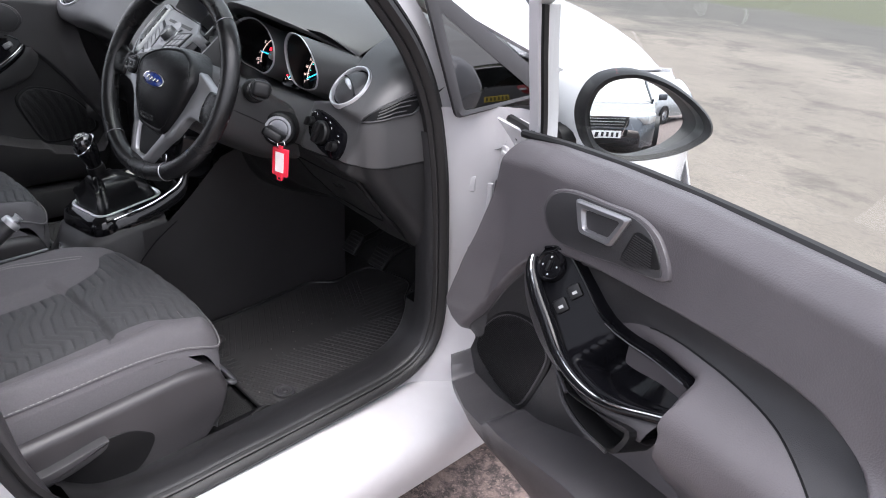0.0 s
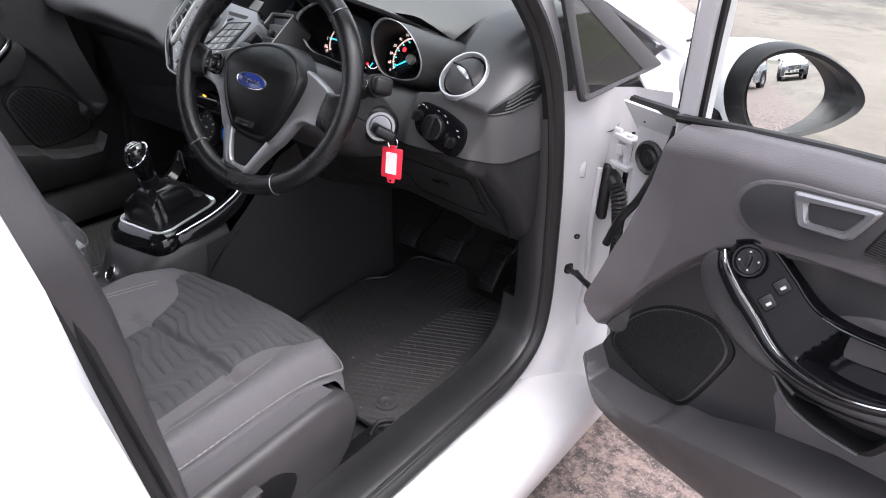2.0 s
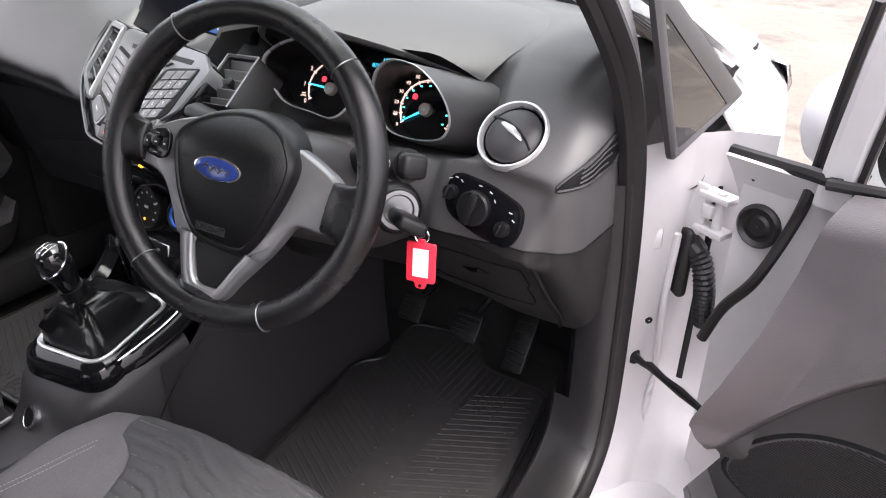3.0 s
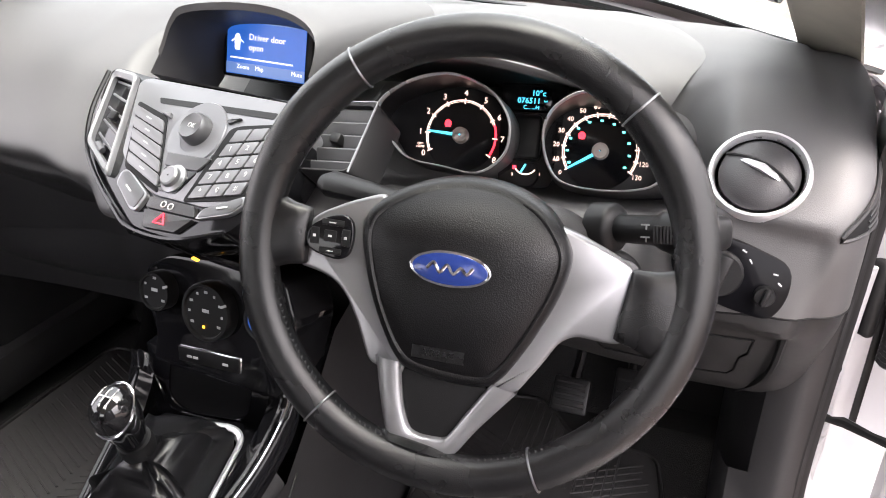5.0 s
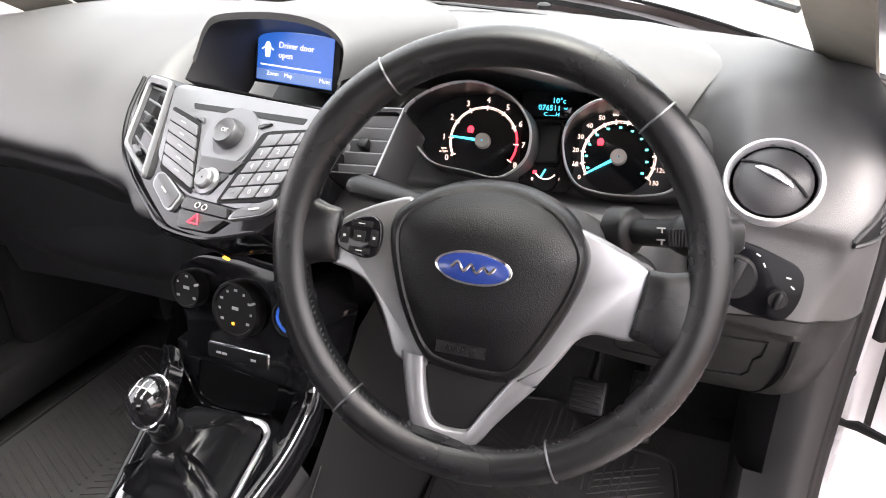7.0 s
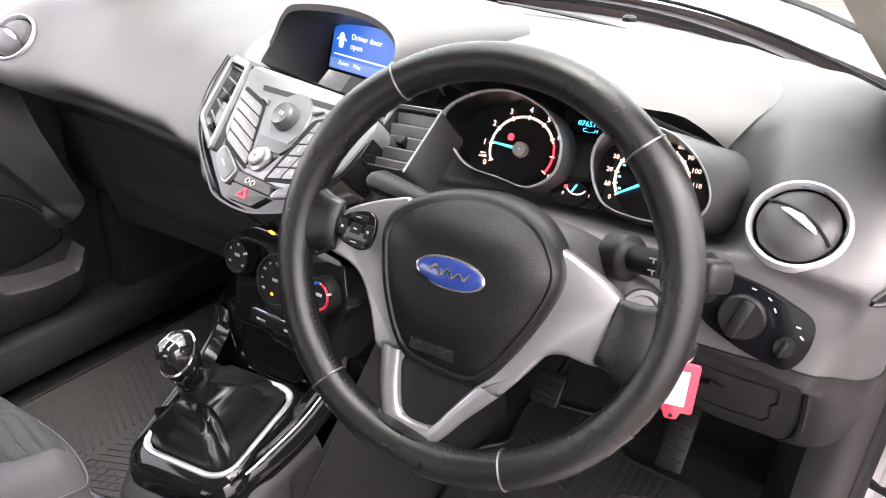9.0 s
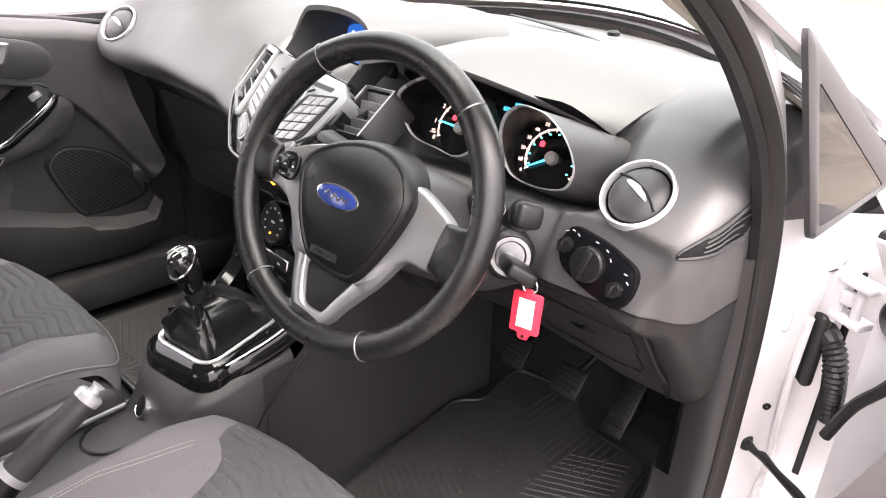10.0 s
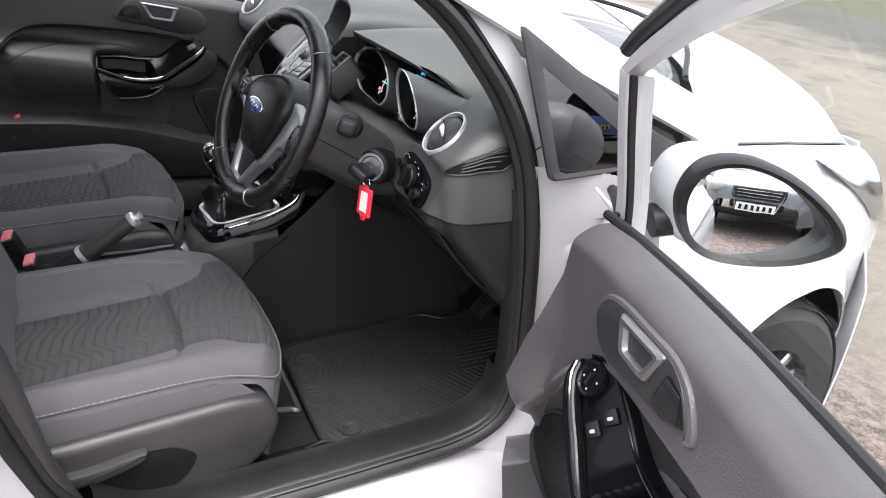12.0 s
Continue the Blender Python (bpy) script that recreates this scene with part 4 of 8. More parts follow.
    rings = [[on(t, 0) + Vector((0, 0.04, -0.02)) for t in ts]] + [[on(t, k / 26) for t in ts] for k in range(27)] + [[on(t, 1) + Vector((0, 0.02, 0.002)) for t in ts]]
    sw = dpart("switch_bezel", loft(rings), M_PIANO, lab="gloss black switch panel with a deep tray", angle=50)
    dpart("shelf_rim", tube([on(t, 1.0) + Vector((0, -0.001, 0.001)) for t in ts], 0.0022, 8), M_GLOSS, sw, "gloss black rim")
    bar = [p + Vector((0, -0.004, 0.0)) for p in lo]
    dpart("grab_bar", tube(bar, [0.006 + 0.006 * math.sin(math.pi * min(1, 0.15 + i / n_)) for i in range(n_ + 1)], 14), M_GLOSS, lab="rounded gloss black grab bar")
    dpart("bright_line", tube([p + Vector((0.003, -0.010, 0.008)) for p in lo], 0.0016, 6), M_CHROME, sw, "bright edge line")
    band = smooth_path([(0.262, 0.008, 0.826), (0.254, 0.0, 0.800), (0.266, -0.006, 0.772), (0.296, -0.011, 0.742), (0.352, -0.019, 0.718), (0.428, -0.028, 0.712), (0.512, -0.035, 0.716), (0.593, -0.040, 0.737)], 5)
    rings = [[p + Vector((0.004, 0.004, 0.0)) for p in lo]] + [[p.lerp(q, t) + Vector((0, -0.007 * math.sin(t * math.pi), 0)) for p, q in zip(lo, band)] for t in (0.2, 0.4, 0.6, 0.8, 1.0)]
    rings += [[q + Vector((0.004, 0.008, -0.003)) for q in band], [q + Vector((0.008, 0.05, -0.004)) for q in band]]
    dpart("grab_under", loft(rings), M_POCK, lab="grey underside of the grab bar", angle=60)
    # highlight of the gloss tray edge, added as a thin steel-coloured line
    edge_ = [on(t, 0.95) + Vector((0, -0.0015, 0.001)) for t in [0.66 + 0.31 * i / 20 for i in range(21)]]
    dpart("tray_highlight", tube([on(0.60, 0.97) + Vector((0, -0.001, 0))] + edge_, [0.0006] + [0.0009] * 21, 6), M_STEEL, sw, "thin bright line added as the tray edge's highlight")
    low = [Vector((u, w, z)) for u, w, z in ((0.425, -0.040, 0.728), (0.462, -0.050, 0.722), (0.530, -0.050, 0.735), (0.585, -0.052, 0.750), (0.575, -0.050, 0.715), (0.553, -0.047, 0.694), (0.50, -0.050, 0.695), (0.455, -0.048, 0.705))]
    lp = smooth_path(low, 4, closed=True)
    cc = sum(lp, Vector()) / len(lp)
    dpart("handle_pocket", loft([[p + Vector((0, 0.05, -0.01)) for p in lp], lp, [cc + (p - cc) * 0.88 for p in lp], [cc + (p - cc) * 0.82 + Vector((0, 0.03, 0)) for p in lp]], close=True, cap=True), M_DARK, lab="black pocket below the grab bar")
    dpart("pocket_lip", tube([p + Vector((0, -0.003, 0)) for p in smooth_path([low[1], low[0], low[7], low[6], low[5]], 5)], 0.0028, 6), M_PLAS, lab="rounded pocket lip")
    # mirror knob and window switches
    face = axes(on(0.22, 0.52), on(0.34, 0.5) - on(0.10, 0.5), on(0.22, 0.9) - on(0.22, 0.1))
    if (face.to_3x3() @ Vector((0, 0, 1))).y > 0:
        face = face @ pose(0, 0, 0, 180, 0, 0)
    if not flip:
        dpart("mirror_control", turned([(0.0235, -0.01), (0.0235, 0.006), (0.0215, 0.010), (0.019, 0.010), (0.017, 0.007), (0.001, 0.007)], 32, face, cap=False), M_GLOSS, sw, "round black mirror control")
        dpart("control_ridge", box(0.005, 0.016, 0.008, face @ T((0, 0, 0.008)) @ pose(0, 0, 0, 0, 0, 30), 0.0015), M_DARK, sw)
        for k in range(4):
            a = radians(90 * k + 40)
            dpart("control_mark", box(0.0024, 0.0024, 0.0006, face @ T((0.0125 * math.cos(a), 0.0125 * math.sin(a), 0.0074)), 0), M_SYMBOL, sw)
        for k in range(2):
            m2 = axes(on(0.415, 0.32 + 0.40 * k), on(0.5, 0.5) - on(0.35, 0.5), on(0.415, 0.9) - on(0.415, 0.1))
            if (m2.to_3x3() @ Vector((0, 0, 1))).y > 0:
                m2 = m2 @ pose(0, 0, 0, 180, 0, 0)
            b = dpart("window_switch", box(0.020, 0.020, 0.012, m2 @ pose(0, 0, 0, 0, 8, 0), 0.003), M_DARK, sw, "window rocker switch")
            dpart("switch_symbol", box(0.004, 0.007, 0.0008, m2 @ pose(0, 0, 0, 0, 8, 0) @ T((0.002, 0, 0.0062)), 0), M_SYMBOL, sw)
    else:
        dpart("window_switch", box(0.026, 0.016, 0.010, face, 0.003), M_BTN, sw, "window rocker switch")
    # speaker grille
    spk = [(0.102, 0.560), (0.120, 0.615), (0.168, 0.668), (0.225, 0.700), (0.290, 0.712), (0.326, 0.690), (0.330, 0.660), (0.302, 0.590), (0.275, 0.542), (0.245, 0.530), (0.165, 0.535)]
    so = [Vector((p[0], p[1])) for p in smooth_path(spk, 4, closed=True)]
    cs = Vector((0.222, 0.620))
    sp = dpart("speaker_rim", slab(so, 0.03, 0.014, 0.004), M_DARK, lab="black speaker surround")
    si = [cs + (p - cs) * 0.92 for p in so]
    dpart("speaker_grille", slab(si, 0.015, 0.0125, 0.0008), M_POCK, sp, "fine black speaker mesh")
    for k in range(52):
        z = 0.537 + 0.0033 * k
        us = []
        for a, b in zip(si, si[1:] + si[:1]):
            if (a.y - z) * (b.y - z) < 0:
                us.append(a.x + (b.x - a.x) * (z - a.y) / (b.y - a.y))
        if len(us) >= 2:
            u0, u1 = min(us) + 0.004, max(us) - 0.004
            if u1 - u0 > 0.01:
                dpart("mesh_line", box(u1 - u0, 0.0012, 0.0016, T(((u0 + u1) / 2, 0.0118, z)), 0), M_DARK, sp)
    # door edge bump stop and reflector at the rear
    if flip:
        dpart("red_reflector", box(0.07, 0.01, 0.028, T((0.845, -0.03, 0.625)) @ pose(0, 0, 0, 0, 25, 0), 0.004), M_LENS, lab="red door reflector")

    # mirror
    if window:
        arm = smooth_path([(0.095, 0.13, 0.950), (0.100, 0.18, 0.962), (0.110, 0.215, 0.985)], 4)
        dpart("mirror_foot", tube(arm, [0.03] * 4 + [0.028] * 4 + [0.03], 12, flat=0.8), M_DARK, lab="black mirror foot")
    return door


DOOR_M = axes((0.85, 0.0756, 0.0), (0.945, -0.328, 0), (0.328, 0.945, 0))
DOOR = build_door("driver_door", DOOR_M, "open white car door with grey moulded trim and silver handle")
LEFT_M = Matrix(((0, 1, 0, -0.69), (-1, 0, 0, 0.13), (0, 0, 1, 0), (0, 0, 0, 1)))
LDOOR = build_door("passenger_door", LEFT_M, "closed passenger door with grey moulded trim, shade put into its colour", flip=True, window=False)


def build_mirror():
    """The door mirror: egg-shaped white shell, black rim, glass."""
    mn = Vector((0.72, -0.69, 0.070)).normalized()
    o = Vector((1.112, 0.226, 1.005))
    xr = Vector((0, 0, 1)).cross(mn).normalized()
    m = axes(o, xr, mn.cross(xr))
    mir = thing("door_mirror", m, "white and black door mirror with glass, on the open door", "mirror")
    eg = [(-0.104, -0.005), (-0.098, 0.035), (-0.075, 0.062), (-0.03, 0.072), (0.02, 0.062), (0.065, 0.040), (0.100, 0.012), (0.112, -0.012), (0.100, -0.032), (0.06, -0.055), (0.0, -0.070), (-0.05, -0.070), (-0.085, -0.050)]
    e = [Vector((p[0], p[1])) for p in smooth_path(eg, 4, closed=True)]
    c = Vector((-0.005, 0.0))

    def ring(s, z, dx=0.0):
        return [Vector((c.x + dx + (p.x - c.x) * s, c.y + (p.y - c.y) * s, z)) for p in e]
    part("mirror_rim", loft([ring(0.84, -0.034), ring(0.86, 0.002), ring(0.95, 0.008), ring(1.0, 0.0), ring(1.03, -0.02), ring(1.03, -0.030, -0.003)], close=True), M_DARK, mir, "black mirror rim")
    part("mirror_shell", loft([ring(1.03, -0.030, -0.003), ring(1.05, -0.05, -0.020), ring(1.00, -0.085, -0.042), ring(0.86, -0.115, -0.055), ring(0.62, -0.135, -0.055), ring(0.25, -0.146, -0.05), ring(0.01, -0.148, -0.05)], close=True), M_WHITE, mir, "glossy white mirror shell")
    # the glass is slightly domed and turned outwards in its shell
    gn = m.inverted().to_3x3() @ Vector((0.835, -0.545, 0.090)).normalized()
    bm = loft([[Vector((p.x, p.y, -0.008 - (gn.x * (p.x - c.x) + gn.y * p.y) / gn.z - ((p.x - c.x) ** 2 + p.y ** 2) / 2.8)) for p in ring(q, 0)] for q in (0.87, 0.75, 0.62, 0.5, 0.38, 0.26, 0.14, 0.01)], close=True, cap=True)
    part("mirror_glass", bm, M_MIRROR, mir, "silvered mirror glass", angle=80)
    return mir


build_mirror()


# ---- seats ----


def cushion_z(x, y):
    """The height of the cushion, from its middle line (x) and its front edge (y = 0, back is minus)."""
    a = abs(x)
    b = min(1.0, max(0.0, (a - 0.125) / 0.075))
    bol = 0.034 * b * b * (3 - 2 * b) * interp(-y, [0, 0.03, 0.10, 0.2, 0.6], [0.15, 0.3, 0.7, 1, 1])
    side = -0.05 * max(0, (a - 0.205) / 0.035) ** 2
    front = -0.040 * max(0.0, (0.030 + y) / 0.030) ** 2.0
    lift = 0.010 * math.exp(-((y + 0.10) / 0.07) ** 2)
    z = 0.568 + bol + side + front + lift - 0.045 * min(1, -y / 0.55) * (1 - 0.6 * b)
    # cross seam and the seams beside the insert
    z -= 0.011 * math.exp(-((y + 0.178) / 0.006) ** 2) * (1 if a < 0.150 else 0)
    z -= 0.004 * math.exp(-((a - 0.150) / 0.004) ** 2) * (1 if y < -0.10 else 0)
    return z


def insert_half(y):
    """Half the insert's width: wide at the front edge, then drawn in round the plain side lobes."""
    return interp(-y, [0.0, 0.05, 0.072, 0.082, 0.095, 0.115, 0.145, 0.178, 0.60], [0.176, 0.168, 0.158, 0.143, 0.128, 0.116, 0.108, 0.104, 0.104])


def chev(x, k, y0=0.0, pitch=0.0185):
    """The k-th zigzag line across the insert."""
    s = x / 0.122
    zig = interp(s, [-1, -0.55, -0.2, 0.25, 0.55, 1], [0.0, -0.006, -0.034, -0.046, -0.014, -0.022])
    return y0 - pitch * k + zig


def build_seat(name, m, label, lever=True):
    seat = thing(name, m, label, "car seat", group="front seats")

    def pt(x, y, dz=0.0):
        return Vector((x, y, cushion_z(x, y) + dz))

    def edge(x):
        """The front edge bows forward."""
        return 0.0 - 0.055 * (abs(x) / 0.24) ** 3.2

    def cus(u, v):
        x = lerp(-0.236, 0.236, u)
        y = lerp(0.0, -0.58, v)
        return Vector((x, y + edge(x), cushion_z(x, y)))
    nu, nv = 96, 90
    bm = surf(cus, nu, nv)
    body = part("cushion", bm, M_SEAT, seat, "grey cloth cushion with raised bolsters", angle=60)
    # insert cloth, a thin layer of its own
    def ins(u, v):
        y = lerp(-0.012, -0.57, v)
        wd = insert_half(y)
        x = lerp(-wd, wd, u)
        ph = (y - chev(max(-0.122, min(0.122, x)), 0, 0.02)) / 0.0185
        rib = math.sin(math.pi * (ph % 1.0) ** 0.62) ** 0.55
        rim = min(1.0, (1 - abs(2 * u - 1)) * 18)
        return Vector((x, y + edge(x), cushion_z(x, y) + 0.0006 + 0.0050 * max(0.0, rib) * rim))
    part("insert", surf(ins, 48, 380), M_INSERT, seat, "dark insert cloth with zigzag ribs", angle=75)
    # zigzag piping, front block and rear block
    lines = []
    for k in range(-2, 34):
        pts = []
        for i in range(37):
            x = lerp(-0.165, 0.165, i / 36)
            y = chev(max(-0.122, min(0.122, x)), k, 0.0) + 0.02
            wd = insert_half(y) - 0.004
            if y > -0.010 or abs(x) > wd or abs(y + 0.178) < 0.008 or y < -0.56:
                if len(pts) > 3:
                    lines.append(pts)
                pts = []
            else:
                pts.append(Vector((x, y + edge(x), cushion_z(x, y) + 0.0012)))
        if len(pts) > 3:
            lines.append(pts)
    bm = join(*[tube(p, 0.0008, 4) for p in lines])
    part("zigzag_piping", bm, M_CHEV, seat, "pale zigzag raised lines")["kind"] = "stuff"
    # stitching along bolsters, as rows of short stitches
    st = []
    def stitch_row(f, n):
        for i in range(n):
            if i % 3 != 2:
                a, b = f(i / n), f((i + 0.9) / n)
                st.append(tube([a, b], 0.0005, 4))
    for off in (0.0, 0.008):
        stitch_row(lambda t, off=off: (lambda x, y: Vector((x, y + edge(x), cushion_z(x, y) + 0.0012)))(lerp(-0.165, -0.190, min(1, t * 4)) - off * 0.5, lerp(-0.105, -0.57, t) + off), 330)
    stitch_row(lambda t: (lambda x, y: Vector((x, y + edge(x), cushion_z(x, y) + 0.0012)))(0.152 + 0.012 * t, lerp(-0.12, -0.57, t)), 300)
    part("stitching", join(*st), M_STITCH, seat, "white double stitching")["kind"] = "stuff"
    pip = smooth_path([Vector((0.232, y + edge(0.232), cushion_z(0.232, y) + 0.002)) for y in (-0.57, -0.45, -0.3, -0.15, -0.07, -0.03)] + [Vector((x, edge(x) + 0.002, cushion_z(x, 0.0) + 0.002)) for x in (0.215, 0.17, 0.1, 0.0, -0.1, -0.17, -0.215)], 5)
    part("edge_piping", tube(pip, 0.0022, 6), M_SEAT, seat)
    st = []
    for i in range(0, len(pip) - 1):
        a, b = pip[i], pip[i + 1]
        for s in (0.0, 0.33, 0.66):
            st.append(tube([a.lerp(b, s) + Vector((0.001, 0.0, 0.003)), a.lerp(b, s + 0.2) + Vector((0.001, 0.0, 0.003))], 0.0006, 4))
    part("edge_stitching", join(*st), M_STITCH, seat)["kind"] = "stuff"
    # the cushion's sides and front below the piping
    rings = []
    for s, dz, dx in ((1.0, 0.0, 0.0), (1.012, -0.03, 0.004), (1.0, -0.065, 0.002), (0.985, -0.10, 0.0), (0.97, -0.13, 0.0)):
        ring = []
        for i in range(41):
            t = i / 40
            if t < 0.4:
                x, y = 0.236, lerp(-0.58, -0.02, t / 0.4)
            elif t < 0.6:
                x, y = lerp(0.236, -0.236, (t - 0.4) / 0.2), 0.0
            else:
                x, y = -0.236, lerp(-0.02, -0.58, (t - 0.6) / 0.4)
            z = cushion_z(x, y)
            ring.append(Vector((x * s + dx * (1 if x > 0 else -1), (y + edge(x)) * 1.0 - (0.02 * (1 - s) * 8 if 0.35 < t < 0.65 else 0), z + dz)))
        rings.append(ring)
    part("cushion_side", loft(rings), M_SEAT, seat, "grey cloth cushion side", angle=60)
    # plastic side valance
    val = rpoly([(-0.60, 0.50), (-0.35, 0.515), (-0.12, 0.530), (-0.062, 0.520), (-0.040, 0.47), (-0.055, 0.415), (-0.12, 0.350), (-0.20, 0.335), (-0.60, 0.375)], 0.02)
    bm = prism([(p[0], p[1]) for p in val], 0.20, 0.262, 0.016, 3, Matrix(((0, 0, 1, 0), (1, 0, 0, 0), (0, 1, 0, 0), (0, 0, 0, 1))))
    bmesh.ops.recalc_face_normals(bm, faces=bm.faces)
    va = part("side_valance", bm, M_VAL, seat, "grey plastic seat side cover")
    # no hollow here: a thin black sheet on the cover paints the recess's shade
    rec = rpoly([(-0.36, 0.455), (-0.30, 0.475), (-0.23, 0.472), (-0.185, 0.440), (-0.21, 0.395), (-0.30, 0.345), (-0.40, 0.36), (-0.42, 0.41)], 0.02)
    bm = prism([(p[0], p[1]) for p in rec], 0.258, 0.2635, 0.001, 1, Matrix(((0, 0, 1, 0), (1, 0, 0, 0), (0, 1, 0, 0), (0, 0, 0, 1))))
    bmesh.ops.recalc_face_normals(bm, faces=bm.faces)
    part("recess_shade", bm, M_DARK, va, "dark sheet standing in for the shade of a recess")
    if lever:
        lv = smooth_path([(-0.46, 0.449), (-0.40, 0.443), (-0.34, 0.447), (-0.285, 0.463), (-0.272, 0.476), (-0.280, 0.482), (-0.36, 0.468), (-0.44, 0.466)], 3, closed=True)
        bm = prism([(p[0], p[1]) for p in lv], 0.258, 0.280, 0.004, 2, Matrix(((0, 0, 1, 0), (1, 0, 0, 0), (0, 1, 0, 0), (0, 0, 0, 1))))
        bmesh.ops.recalc_face_normals(bm, faces=bm.faces)
        part("height_lever", bm, M_PLAS, va, "grey seat height lever")
    # left valance and frame
    part("inner_valance", box(0.03, 0.5, 0.14, T((-0.225, -0.33, 0.44)), 0.01), M_DARK, seat)
    for x in (0.225, -0.18):
        rl = part("seat_rail", box(0.035, 0.62, 0.03, T((x, -0.26, 0.335)), 0.004), M_DARK, seat, "black seat rail")
        if x > 0:
            part("rail_tongue", tube(smooth_path([(0.225, 0.02, 0.350), (0.218, 0.055, 0.352), (0.235, 0.075, 0.352), (0.255, 0.055, 0.350), (0.25, 0.01, 0.345), (0.24, -0.08, 0.325)], 5), 0.005, 8), M_DARK, rl, "bent black rail end")
            part("rail_bolt", turned([(0.013, 0), (0.013, 0.006), (0.006, 0.008), (0.005, 0.003), (0.001, 0.003)], 12, T((0.236, 0.045, 0.345)), cap=False), M_DARK, rl, "black hexagon rail bolt")
    part("slide_bar", tube(smooth_path([(0.15, -0.06, 0.41), (0.15, 0.01, 0.395), (0.13, 0.03, 0.39), (-0.12, 0.03, 0.39), (-0.15, 0.0, 0.395), (-0.15, -0.06, 0.41)], 5), 0.006, 8), M_STEEL, seat, "bent steel slide bar")
    # backrest
    def back(u, v):
        a = lerp(-1, 1, u)
        z = lerp(0.52, 1.10, v)
        y = -0.50 - 0.30 * (z - 0.52) + 0.035 * abs(a) ** 3 - 0.02
        w = interp(z, [0.5, 0.7, 1.0, 1.1], [0.235, 0.24, 0.215, 0.17])
        return Vector((a * w, y, z))
    part("backrest", thick(surf(back, 24, 24), 0.08), M_SEAT, seat, "grey cloth backrest", angle=60)
    part("head_restraint", box(0.25, 0.09, 0.17, T((0, -0.78, 1.23)) @ pose(0, 0, 0, -12, 0, 0), 0.035, 4), M_SEAT, seat)
    return seat


SEAT = build_seat("car_seat", pose(0.415, -0.257, 0, 0, 0, 2), "grey cloth driver seat with zigzag insert and white stitching")
PSEAT = build_seat("car_seat", pose(-0.268, -0.325, 0.014, 0, 0, 2), "grey cloth passenger seat with zigzag insert and white stitching", lever=False)


# ---- dashboard ----
CM = axes((0.33, 0.035, 0.974), (0.99388, 0.11043, 0), (-0.04646, 0.41818, 0.90717))  # the instruments
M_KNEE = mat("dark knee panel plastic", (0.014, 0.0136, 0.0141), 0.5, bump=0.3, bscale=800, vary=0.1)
M_RING = mat("satin vent silver", (0.60, 0.60, 0.62), 0.30, metal=0.6, vary=0.03)


def vent_frame(p, n):
    nn = Vector(n).normalized()
    xr = Vector((0, 0, 1)).cross(nn).normalized()
    return axes(p, xr, nn.cross(xr))


